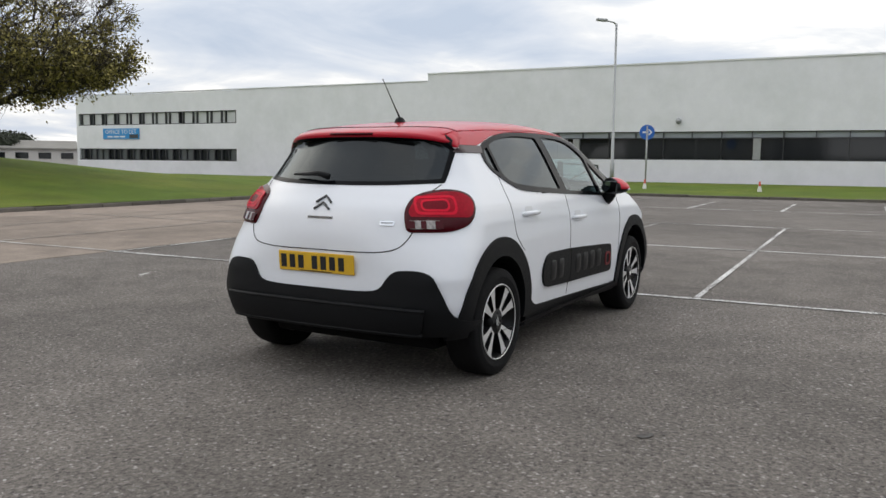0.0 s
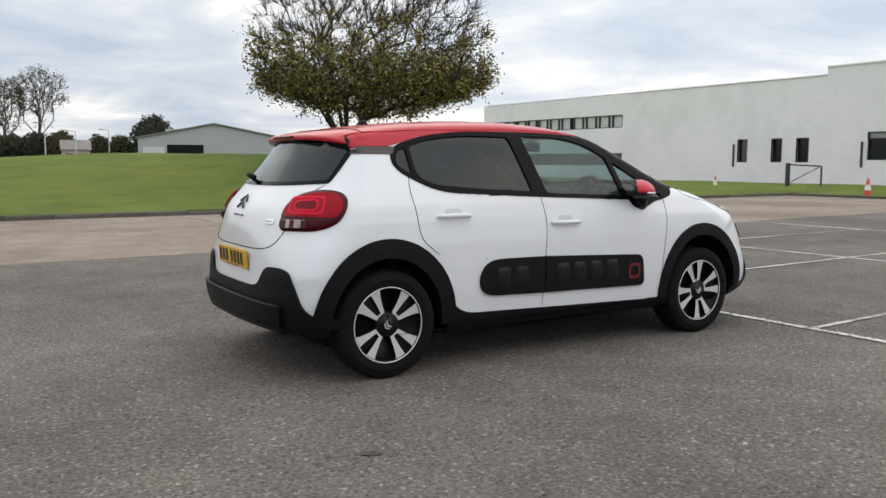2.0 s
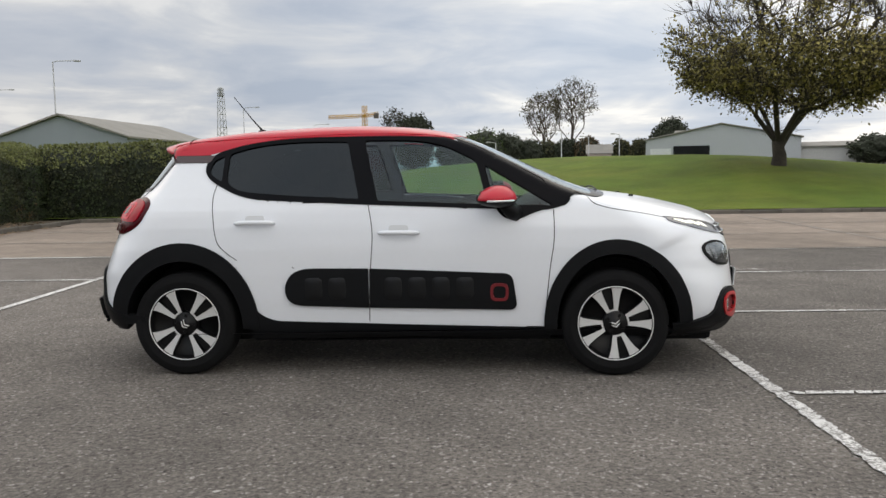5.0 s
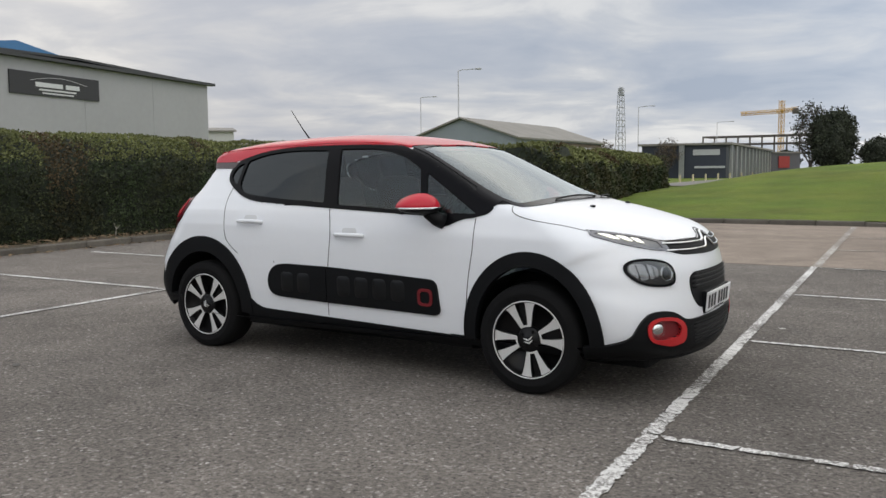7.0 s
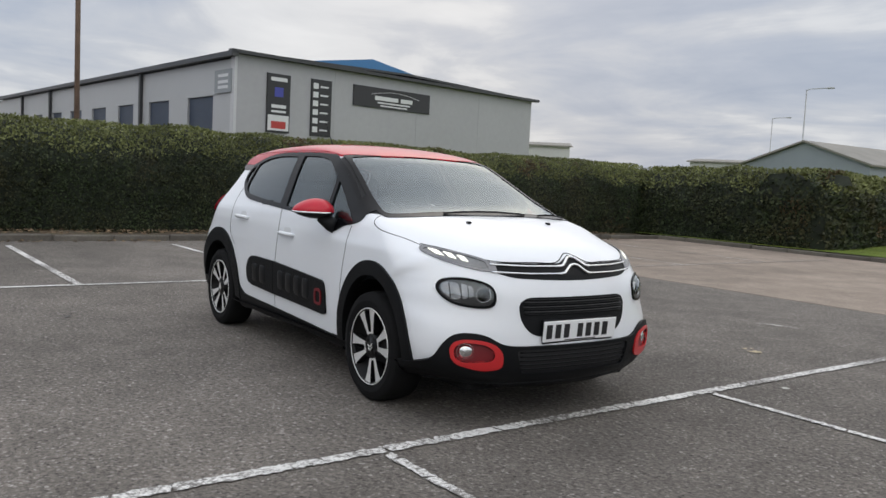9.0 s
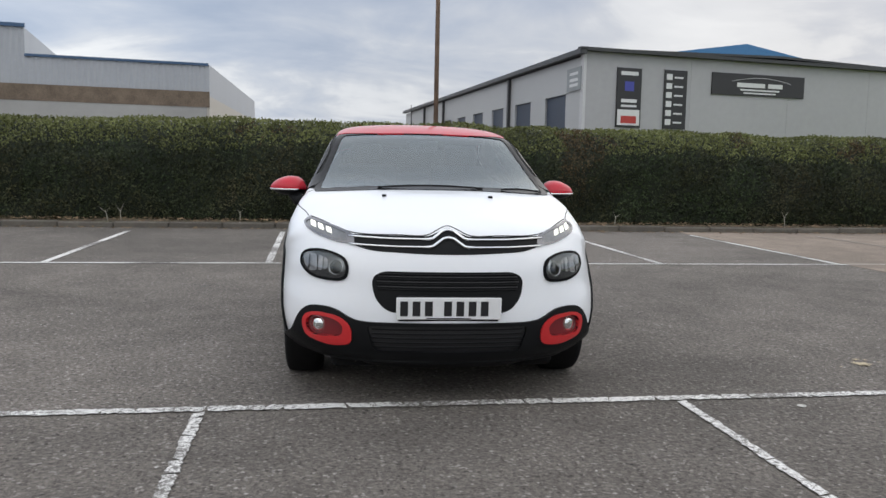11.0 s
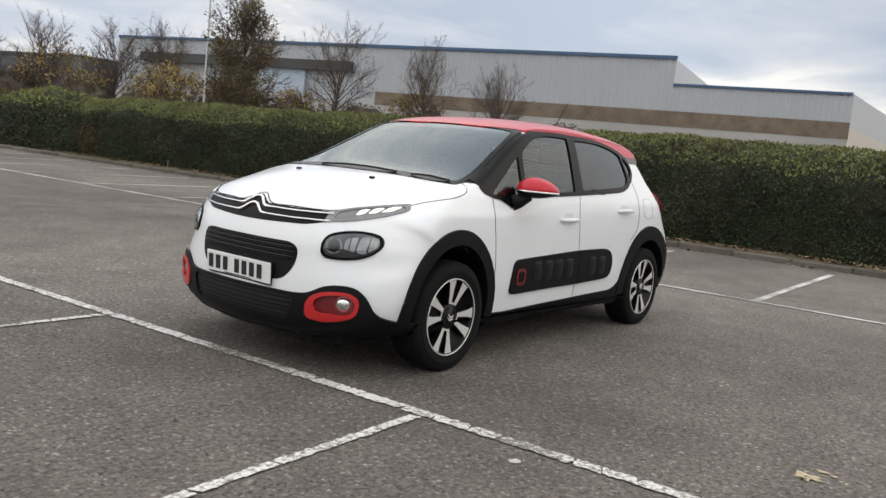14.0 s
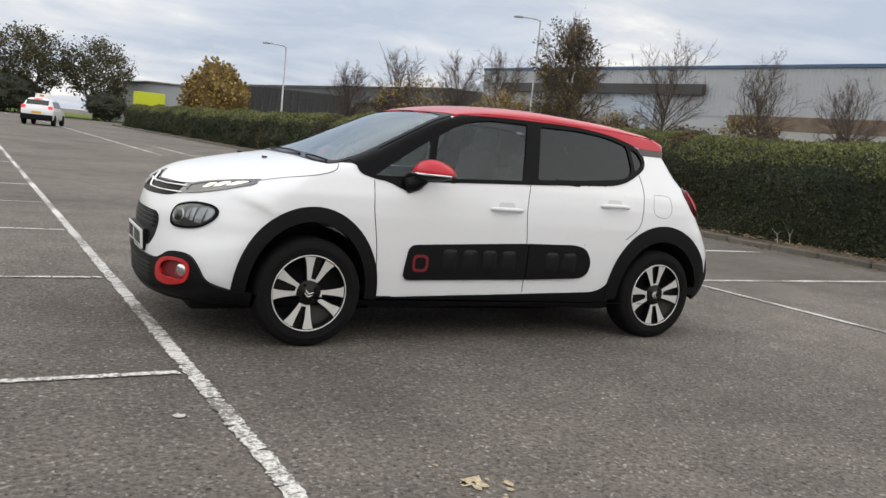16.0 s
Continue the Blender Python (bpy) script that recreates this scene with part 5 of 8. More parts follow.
for ax, s in SIDES:
    patch("window_surround", ax, SURROUND, GLOSS_BLACK, car, lift=0.005, thick=0.02, holes=(GLASS_REAR_DOOR, GLASS_QUARTER, GLASS_FRONT_DOOR, GLASS_TRIANGLE), cell=0.025, label="black window frames and door pillars")
    for poly, name, g, label in ((GLASS_REAR_DOOR, "rear_door_window", PRIVACY, "dark privacy glass"), (GLASS_QUARTER, "quarter_window", PRIVACY, "dark privacy glass"), (GLASS_FRONT_DOOR, "front_door_window", CLEAR, "clear glass"), (GLASS_TRIANGLE, "front_quarter_window", CLEAR, "clear glass")):
        w = patch(name, ax, poly, g, car, lift=-0.004, thick=0.0, cell=0.06, label=label)
        w.visible_shadow = False
    # shut lines
    for name, keys in (("rear_door_seam", [(-1.075, 1.135), (-1.088, 1.06), (-1.078, 0.95), (-1.048, 0.79), (-0.99, 0.73), (-0.935, 0.69)]), ("door_seam", [(-0.155, 1.01), (-0.130, 0.85), (-0.145, 0.6), (-0.156, 0.32)]), ("wing_seam", [(0.925, 0.965), (0.925, 0.80), (0.90, 0.62), (0.868, 0.30)]), ("bonnet_seam", [(1.118, 1.045), (1.15, 1.005), (1.21, 0.980), (1.45, 0.935), (1.585, 0.905)])):
        skin_line(name, ax, keys, 0.0028, SEAM, car, lift=-0.0008)
    # sill
    patch("sill", ax, rounded([(-0.86, 0.205, 0), (0.90, 0.205, 0), (0.90, 0.283, 0), (0.0, 0.303, 0), (-0.72, 0.325, 0.05), (-0.80, 0.36, 0.05), (-0.86, 0.42, 0)], 0), CAR_BLACK, car, lift=0.008, thick=0.02, label="black plastic sill")
    # padded side cladding, in two lengths that part at the door seam
    for keys in ([(-0.662, 0.53, 0.08), (-0.59, 0.640, 0.11), (-0.155, 0.636, 0.004), (-0.155, 0.405, 0.004), (-0.625, 0.422, 0.09)], [(-0.147, 0.636, 0.004), (0.685, 0.603, 0.05), (0.715, 0.392, 0.05), (-0.147, 0.405, 0.004)]):
        patch("side_cladding", ax, rounded(keys, 0.03), CAR_BLACK, car, lift=0.014, thick=0.024, cell=0.04, label="matt black padded door cladding")
    for k, x in enumerate((-0.48, -0.34, -0.01, 0.13, 0.27, 0.41)):
        pad = rounded([(x - 0.052, 0.455), (x + 0.052, 0.455), (x + 0.052, 0.585), (x - 0.052, 0.585)], 0.035)
        patch("air_pad", ax, pad, PAD_BLACK, car, lift=0.015, thick=0.01, cell=0.02, dome=0.009)
    ring = rounded([(0.558, 0.445), (0.662, 0.445), (0.662, 0.548), (0.558, 0.548)], 0.035)
    hole = rounded([(0.574, 0.461), (0.646, 0.461), (0.646, 0.532), (0.574, 0.532)], 0.025)
    patch("red_frame", ax, ring, RED_DULL, car, lift=0.02, thick=0.012, holes=(hole,), cell=0.04, label="dull red square accent ring")
    # wheel arch cladding
    for hx, ahead, behind in ((HUBS[0], 0.452, 0.448), (HUBS[1], 0.437, 0.408)):
        def arc(grow, b0, b1):
            out = []
            for k in range(41):
                w = radians(b0 + (b1 - b0) * k / 40)
                wide = ahead if math.cos(w) > 0 else behind
                out.append((hx + (wide - grow) * math.cos(w), HUB_Z + (0.487 - grow * 1.1) * math.sin(w)))
            return out
        patch("wheel_arch", ax, arc(0, -4, 184) + arc(0.098 if hx < 0 else 0.075, 184, -4), CAR_BLACK, car, lift=0.013, thick=0.05, cell=0.05, label="black plastic wheel arch")
        well = lathe([(0.0, 0.0), (0.36, 0.0), (0.36, 0.36)], 40, pose(hx, s * 0.45, HUB_Z + 0.02, 90 if s < 0 else -90, 0, 0))
        bmesh.ops.delete(well, geom=[f for f in well.faces if f.calc_center_median().z < 0.30], context="FACES")
        part("wheel_well", well, CAR_BLACK, car)
    # handles
    for hx, hz in ((-0.825, 0.905), (0.025, 0.842)):
        hit, no = on_skin(ax, hx, hz)
        base = [on_skin(ax, hx + d, hz)[0] + no * u for d, u in ((-0.118, 0.004), (-0.09, 0.022), (-0.03, 0.030), (0.05, 0.030), (0.095, 0.022), (0.118, 0.004))]
        h = tube(base, [0.008, 0.013, 0.014, 0.014, 0.013, 0.008], 10)
        part("door_handle", h, CAR_WHITE, car, smooth=True)
        cup = rounded([(hx - 0.06, hz + 0.008), (hx + 0.06, hz + 0.008), (hx + 0.055, hz + 0.045), (hx - 0.055, hz + 0.045)], 0.02)
        patch("handle_recess", ax, cup, surface("shaded_white_recess", (0.6, 0.61, 0.62), rough=0.3, vary=0.02), car, lift=0.0015, thick=0.002)
for ax, s in SIDES:
    patch("mirror_foot", ax, rounded([(0.585, 0.985, 0.01), (0.88, 0.970, 0.01), (0.80, 0.945, 0.04), (0.73, 0.912, 0.04), (0.64, 0.915, 0.04)], 0.02), GLOSS_BLACK, car, lift=0.007, thick=0.012, cell=0.02, label="black mirror foot")
# fuel flap on the left rear wing
skin_line("fuel_flap_seam", "L", [(-1.175, 1.00), (-1.165, 0.90), (-1.20, 0.86), (-1.30, 0.86), (-1.325, 0.90), (-1.315, 0.99), (-1.25, 1.005), (-1.175, 1.00)], 0.0012, SEAM, car)

# black feet of the windscreen pillars
for s in (1, -1):
    foot = [(0.86, s * 0.665, 0.02), (1.0, s * 0.665, 0.02), (1.055, s * 0.695, 0.02), (1.035, s * 0.748, 0.02), (0.90, s * 0.748, 0.01)]
    patch("pillar_foot", "T", rounded(foot[::s]), GLOSS_BLACK, car, lift=0.0055, thick=0.012, cell=0.015)

# ends: glass
for ax, out, inn, g, name in (("F", SCREEN_OUT, SCREEN_IN, SCREEN, "windscreen"), ("B", REAR_OUT, REAR_IN, PRIVACY, "rear_window")):
    patch(name + "_surround", ax, out, GLOSS_BLACK, car, lift=0.004, thick=0.02, holes=(inn,), cell=0.025)
    w = patch(name, ax, inn, g, car, lift=0.0, thick=0.0, cell=0.04, label="curved glass")
    w.visible_shadow = False

# front end
BLACK_FRONT = rounded([(-0.835, 0.30, 0.02), (-0.80, 0.325, 0.02), (-0.765, 0.36, 0.04), (-0.735, 0.445, 0.05), (-0.68, 0.494, 0.05), (-0.56, 0.490, 0.06), (-0.475, 0.436, 0.06), (-0.40, 0.426, 0.05), (0.40, 0.426, 0.05), (0.475, 0.436, 0.06), (0.56, 0.490, 0.06), (0.68, 0.494, 0.05), (0.735, 0.445, 0.05), (0.765, 0.36, 0.04), (0.80, 0.325, 0.02), (0.835, 0.30, 0.02), (0.80, 0.20, 0.03), (0.4, 0.192, 0.1), (-0.4, 0.192, 0.1), (-0.80, 0.20, 0.03)], 0.03)
FOG = [(0.468, 0.318, 0.03), (0.468, 0.40, 0.05), (0.53, 0.452, 0.06), (0.66, 0.464, 0.05), (0.712, 0.432, 0.05), (0.70, 0.345, 0.05), (0.62, 0.318, 0.08), (0.55, 0.306, 0.08)]
FOG_IN = [(0.520, 0.352, 0.02), (0.505, 0.40, 0.03), (0.555, 0.436, 0.03), (0.655, 0.447, 0.03), (0.694, 0.42, 0.03), (0.686, 0.358, 0.03), (0.64, 0.343, 0.04)]
LOW_GRILLE = rounded([(-0.40, 0.408), (0.40, 0.408), (0.36, 0.285), (-0.36, 0.285)], 0.03)
bumper = patch("front_bumper", "F", BLACK_FRONT, CAR_BLACK, car, lift=0.018, thick=0.03, holes=(rounded(FOG_IN), rounded(flip(FOG_IN)), LOW_GRILLE), cell=0.05, label="matt black lower front bumper")
patch("grille_backing", "F", rounded([(-0.42, 0.42), (0.42, 0.42), (0.38, 0.275), (-0.38, 0.275)], 0.02), INK, bumper, lift=0.004, thick=0.0, cell=0.03)
for z in (0.305, 0.327, 0.349, 0.371, 0.393):
    skin_line("grille_slat", "F", [(-0.375, z), (0.0, z), (0.375, z)], 0.0045, CAR_BLACK, bumper, lift=0.008, n=24)
skin_line("chin_lip", "F", [(-0.76, 0.235), (-0.4, 0.232), (0, 0.230), (0.4, 0.232), (0.76, 0.235)], 0.012, CAR_BLACK, bumper, lift=0.010, n=40)

for f in (lambda k: k, flip):
    ring = patch("fog_lamp_frame", "F", rounded(f(FOG)), RED_TRIM, car, lift=0.026, thick=0.03, holes=(rounded(f(FOG_IN)),), cell=0.03, label="red fog lamp surround")
    # same red as the frame, darkened for the shade in the recess
    patch("fog_recess", "F", rounded(f([(0.50, 0.34), (0.495, 0.43), (0.55, 0.445), (0.70, 0.452), (0.695, 0.335)])), RED_DULL, ring, lift=0.004, thick=0.0, cell=0.03)
    sgn = 1 if f(FOG)[0][0] > 0 else -1
    hit, no = on_skin("F", sgn * 0.645, 0.396)
    turn = no.to_track_quat("Z", "Y").to_matrix().to_4x4()
    lamp = lathe([(0.0, 0.012), (0.02, 0.010), (0.035, 0.004), (0.040, -0.004), (0.043, 0.004), (0.046, -0.004), (0.046, -0.02)], 24, Matrix.Translation(hit) @ turn)
    part("fog_lamp", lamp, CHROME, ring, "round clear fog lamp", smooth=True)
    HEAD = [(0.487, 0.69, 0.05), (0.512, 0.742, 0.05), (0.62, 0.770, 0.08), (0.722, 0.756, 0.05), (0.744, 0.69, 0.06), (0.69, 0.630, 0.06), (0.59, 0.613, 0.08), (0.50, 0.620, 0.05)]
    HEAD_IN = [(0.501, 0.69, 0.04), (0.522, 0.730, 0.04), (0.62, 0.757, 0.07), (0.713, 0.744, 0.04), (0.731, 0.69, 0.05), (0.684, 0.642, 0.05), (0.59, 0.626, 0.07), (0.512, 0.633, 0.04)]
    head = patch("headlamp", "F", rounded(f(HEAD)), GLOSS_BLACK, car, lift=0.008, thick=0.03, holes=(rounded(f(HEAD_IN)),), cell=0.028, label="rounded headlamp unit with clear lens")
    patch("lamp_bowl", "F", rounded(f(HEAD_IN)), surface("dark_lamp_bowl", (0.010, 0.010, 0.011), rough=0.3, metal=0.3, vary=0.2, scale=20), head, lift=0.003, thick=0.0, cell=0.028)
    hit, no = on_skin("F", sgn * 0.552, 0.684)
    m = Matrix.Translation(hit + no * 0.004) @ no.to_track_quat("Z", "Y").to_matrix().to_4x4()
    part("projector", lathe([(0.0, 0.016), (0.018, 0.013), (0.028, 0.006), (0.031, 0.0), (0.036, 0.006), (0.038, 0.0)], 24, m), GLOSS_BLACK, head, "dark round projector lens", smooth=True)
    part("projector_ring", lathe([(0.0365, 0.004), (0.038, 0.0075), (0.0395, 0.004)], 24, m), CHROME, head, smooth=True)
    patch("reflector", "F", rounded(f([(0.648, 0.660, 0.015), (0.650, 0.738, 0.015), (0.69, 0.742, 0.015), (0.716, 0.730, 0.015), (0.718, 0.690, 0.015), (0.684, 0.655, 0.015)])), REFLECTOR, head, lift=0.006, thick=0.003, cell=0.02)
    # bright wing between the projector and the outer reflector, with dark steps
    patch("reflector", "F", rounded(f([(0.596, 0.672, 0.01), (0.592, 0.722, 0.02), (0.644, 0.738, 0.01), (0.644, 0.660, 0.01)])), REFLECTOR, head, lift=0.006, thick=0.003, cell=0.02)
    for y in (0.618, 0.646, 0.690):
        patch("reflector_step", "F", rounded(f([(y - 0.002, 0.662, 0.001), (y - 0.006, 0.736, 0.001), (y - 0.002, 0.736, 0.001), (y + 0.002, 0.662, 0.001)])), GLOSS_BLACK, head, lift=0.008, thick=0.003, cell=0.03)
    lens = patch("lens", "F", rounded(f(HEAD_IN)), LENS, head, lift=0.008, thick=0.0, cell=0.028, dome=0.014)
    lens.visible_shadow = False
    SLIM = [(0.462, 0.800, 0.01), (0.466, 0.842, 0.01), (0.53, 0.869, 0.05), (0.63, 0.894, 0.05), (0.705, 0.909, 0.02), (0.735, 0.886, 0.02), (0.715, 0.860, 0.03), (0.66, 0.833, 0.05), (0.55, 0.802, 0.05)]
    SLIM_IN = [(0.50, 0.812, 0.005), (0.505, 0.846, 0.005), (0.56, 0.867, 0.05), (0.63, 0.884, 0.05), (0.700, 0.898, 0.015), (0.722, 0.884, 0.015), (0.706, 0.866, 0.02), (0.65, 0.842, 0.05), (0.56, 0.815, 0.05)]
    slim = patch("day_running_lamp", "F", rounded(f(SLIM)), LAMP_EDGE, car, lift=0.007, thick=0.02, holes=(rounded(f(SLIM_IN)),), cell=0.025, label="slim chrome-edged day running lamp, lit")
    patch("lamp_bowl", "F", rounded(f(SLIM_IN)), surface("grey_lamp_bowl", (0.20, 0.204, 0.21), rough=0.25, metal=0.4, vary=0.15), slim, lift=0.003, thick=0.0)
    for y in (0.592, 0.635, 0.677):
        z = 0.859 + (y - 0.6) * 0.27
        patch("light_cell", "F", rounded(f([(y - 0.016, z - 0.016), (y + 0.012, z - 0.008), (y + 0.019, z + 0.017), (y - 0.009, z + 0.010)]), 0.006), DRL, slim, lift=0.006, thick=0.004)
NOSE_BAND = rounded([(-0.475, 0.846, 0.01), (-0.3, 0.846, 0.1), (-0.095, 0.846, 0.02), (0.0, 0.890, 0.02), (0.095, 0.846, 0.02), (0.3, 0.846, 0.1), (0.475, 0.846, 0.01), (0.475, 0.797, 0.01), (0.39, 0.772, 0.05), (0.0, 0.756, 0.2), (-0.39, 0.772, 0.05), (-0.475, 0.797, 0.01)], 0.02)
band = patch("nose_band", "F", NOSE_BAND, CAR_BLACK, car, lift=0.003, thick=0.006, label="black nose band with two chrome strips")
for dz, z_end in ((0.0, 0.836), (-0.036, 0.800)):
    for sgn in (1, -1):
        keys = [(sgn * 0.49, z_end - 0.002), (sgn * 0.3, 0.829 + dz), (sgn * 0.098, 0.829 + dz), (sgn * 0.078, 0.833 + dz), (sgn * 0.028, 0.868 + dz), (0.0, 0.874 + dz)]
        pts = [(keys[i][0] + (keys[i + 1][0] - keys[i][0]) * k / 6, keys[i][1] + (keys[i + 1][1] - keys[i][1]) * k / 6) for i in range(5) for k in range(6)] + [keys[-1]]
        line = [on_skin("F", u, v) for u, v in pts]
        rad = [0.0055 if abs(u) > 0.11 else 0.0085 for u, v in pts]
        part("chrome_strip", tube([h + n * 0.008 for h, n in line], rad, 8), CHROME, band, smooth=True)
GRILLE = rounded([(-0.325, 0.676, 0.03), (0.325, 0.676, 0.03), (0.380, 0.645, 0.04), (0.368, 0.545, 0.05), (0.30, 0.474, 0.05), (-0.30, 0.474, 0.05), (-0.368, 0.545, 0.05), (-0.380, 0.645, 0.04)], 0.03)
grille = patch("front_grille", "F", GRILLE, CAR_BLACK, car, lift=0.002, thick=0.02, cell=0.05, label="black slatted front grille")
for k in range(7):
    z = 0.588 + 0.0125 * k
    w = 0.355 - abs(z - 0.62) * 0.3
    skin_line("grille_slat", "F", [(-w, z), (0, z), (w, z)], 0.0042, INK if k % 2 else CAR_BLACK, grille, lift=0.005, n=20)
skin_line("bonnet_edge_seam", "F", [(-0.70, 0.915), (-0.63, 0.899), (-0.48, 0.855), (-0.25, 0.851), (-0.11, 0.852), (0.0, 0.896), (0.11, 0.852), (0.25, 0.851), (0.48, 0.855), (0.63, 0.899), (0.70, 0.915)], 0.003, SEAM, car, n=70)


def plate(parent, m, material, label):
    """A number plate with plain bars for its characters, and the screws."""
    p = part("number_plate", soft_box(-0.004, 0.004, -0.26, 0.26, -0.0555, 0.0555, r=0.003, seg=1, m=m), material, parent, label)
    y = 0.195
    for k in range(7):
        part("character_bar", box(0.0045, 0.006, y - 0.038, y, -0.037, 0.037, m=m), INK, p)
        y -= 0.0605 if k != 3 else 0.095
    part("maker_strip", box(0.0045, 0.006, -0.11, 0.11, -0.051, -0.046, m=m), INK, p)


plate(car, pose(2.094, 0, 0.500, 0, 4, 0) , PLATE_W, "white front number plate with dark bars")
part("plate_holder", soft_box(2.05, 2.088, -0.25, 0.25, 0.435, 0.56, r=0.006), CAR_BLACK, car)
plate(car, pose(-1.888, 0, 0.655, 0, 4, 180), PLATE_Y, "yellow rear number plate with dark bars")

# rear end
BLACK_REAR = rounded([(-0.86, 0.325, 0.01), (-0.83, 0.365, 0.03), (-0.785, 0.41, 0.04), (-0.745, 0.52, 0.05), (-0.695, 0.622, 0.04), (-0.62, 0.642, 0.03), (-0.50, 0.640, 0.04), (-0.455, 0.60, 0.03), (-0.415, 0.532, 0.05), (-0.30, 0.518, 0.1), (0.30, 0.518, 0.1), (0.415, 0.532, 0.05), (0.455, 0.60, 0.03), (0.50, 0.640, 0.04), (0.62, 0.642, 0.03), (0.695, 0.622, 0.04), (0.745, 0.52, 0.05), (0.785, 0.41, 0.04), (0.83, 0.365, 0.03), (0.86, 0.325, 0.01), (0.78, 0.30, 0.03), (0.4, 0.298, 0.1), (-0.4, 0.298, 0.1), (-0.78, 0.30, 0.03)], 0.03)
rbump = patch("rear_bumper", "B", BLACK_REAR, CAR_BLACK, car, lift=0.016, thick=0.04, cell=0.05, label="matt black rear bumper with raised corners")
patch("bumper_step", "B", rounded([(-0.665, 0.438, 0.02), (0.665, 0.438, 0.02), (0.64, 0.325, 0.03), (-0.64, 0.325, 0.03)], 0.02), CAR_BLACK, rbump, lift=0.040, thick=0.03, cell=0.06)
for z_, w_ in ((0.442, 0.665), (0.322, 0.64)):
    skin_line("bumper_ledge", "B", [(-w_, z_ - 0.004), (-0.4, z_), (0, z_), (0.4, z_), (w_, z_ - 0.004)], 0.011, CAR_BLACK, rbump, lift=0.033, n=50, sides=10)
for f in (lambda k: k, flip):
    side = "Q" if f is flip else "P"
    turned = (lambda k: k) if f is flip else flip
    tail = patch("tail_lamp", side, rounded(turned([(-0.892, 0.838, 0.03), (-0.898, 0.95, 0.05), (-0.825, 1.038, 0.08), (-0.66, 1.068, 0.12), (-0.535, 1.050, 0.08), (-0.495, 0.985, 0.06), (-0.53, 0.885, 0.06), (-0.65, 0.842, 0.06)])), TAIL_DEEP, car, lift=0.006, thick=0.03, cell=0.02, dome=0.014, label="rounded red tail lamp")
    patch("red_lens", side, rounded(turned([(-0.866, 0.915, 0.02), (-0.870, 0.95, 0.04), (-0.812, 1.017, 0.07), (-0.66, 1.046, 0.11), (-0.554, 1.031, 0.07), (-0.519, 0.985, 0.05), (-0.542, 0.912, 0.03)])), TAIL_RED, tail, lift=0.0225, thick=0.009, cell=0.02)
    patch("reverse_lens", side, rounded(turned([(-0.872, 0.852, 0.01), (-0.874, 0.896, 0.01), (-0.715, 0.897, 0.01), (-0.70, 0.855, 0.02)])), TAIL_PALE, tail, lift=0.022, thick=0.006, cell=0.03)
    for u, w_ in ((-0.862, 0.020), (-0.800, 0.014), (-0.722, 0.020)):
        patch("lamp_divider", side, rounded(turned([(u - w_, 0.854, 0.003), (u - w_, 0.894, 0.003), (u + w_, 0.894, 0.003), (u + w_, 0.854, 0.003)])), TAIL_DEEP, tail, lift=0.024, thick=0.003, cell=0.04)
    patch("dark_lens", side, rounded(turned([(-0.800, 0.946), (-0.800, 0.992), (-0.662, 0.999), (-0.662, 0.946)]), 0.025), TAIL_MID, tail, lift=0.0235, thick=0.003, cell=0.03)
    for u0, u1, v0, v1, wide in ((-0.838, -0.618, 0.925, 1.014, 0.013), (-0.806, -0.656, 0.941, 0.997, 0.010)):
        patch("light_guide", side, rounded(turned([(u0, v0), (u0, v1), (u1, v1 + 0.008), (u1, v0)]), 0.035), TAIL_GUIDE, tail, lift=0.0245, thick=0.004, holes=(rounded(turned([(u0 + wide, v0 + wide), (u0 + wide, v1 - wide), (u1 - wide, v1 + 0.008 - wide), (u1 - wide, v0 + wide)]), 0.028),), cell=0.03)
skin_line("tailgate_seam", "B", [(-0.60, 1.09), (-0.545, 1.0), (-0.555, 0.845), (-0.505, 0.765), (-0.43, 0.737), (0.0, 0.727), (0.43, 0.737), (0.505, 0.765), (0.555, 0.845), (0.545, 1.0), (0.60, 1.09)], 0.003, SEAM, car, n=90)
# badges: two stacked chevrons, a word as a bar, a model mark as a bar
BADGE = surface("dark_chrome_badge", (0.09, 0.09, 0.095), rough=0.2, metal=0.9, vary=0.05)
for dz in (0.0, 0.036):
    line = [on_skin("B", u, v) for u, v in [(-0.052 + 0.013 * k, 0.945 + dz + 0.036 * (1 - abs(k - 4) / 4)) for k in range(9)]]
    part("chevron", tube([h + n * 0.006 for h, n in line], 0.0068, 6), BADGE, car, smooth=True)
patch("name_bar", "B", rounded([(-0.085, 0.898), (0.085, 0.898), (0.085, 0.908), (-0.085, 0.908)], 0.004), BADGE, car, lift=0.006, thick=0.004)
patch("model_bar", "B", rounded([(-0.455, 0.872), (-0.375, 0.872), (-0.375, 0.896), (-0.455, 0.896)], 0.008), CHROME, car, lift=0.006, thick=0.004, holes=(rounded([(-0.447, 0.879), (-0.383, 0.879), (-0.383, 0.889), (-0.447, 0.889)], 0.003),))
# rear wiper
hit, no = on_skin("B", 0.0, 1.105)
part("rear_wiper", tube([hit + no * 0.03 + Vector((0, 0.02, 0)), hit + no * 0.045 + Vector((0.0, 0.08, 0.01)), on_skin("B", 0.31, 1.118)[0] + no * 0.026], [0.019, 0.015, 0.007], 8), CAR_BLACK, car, smooth=True)
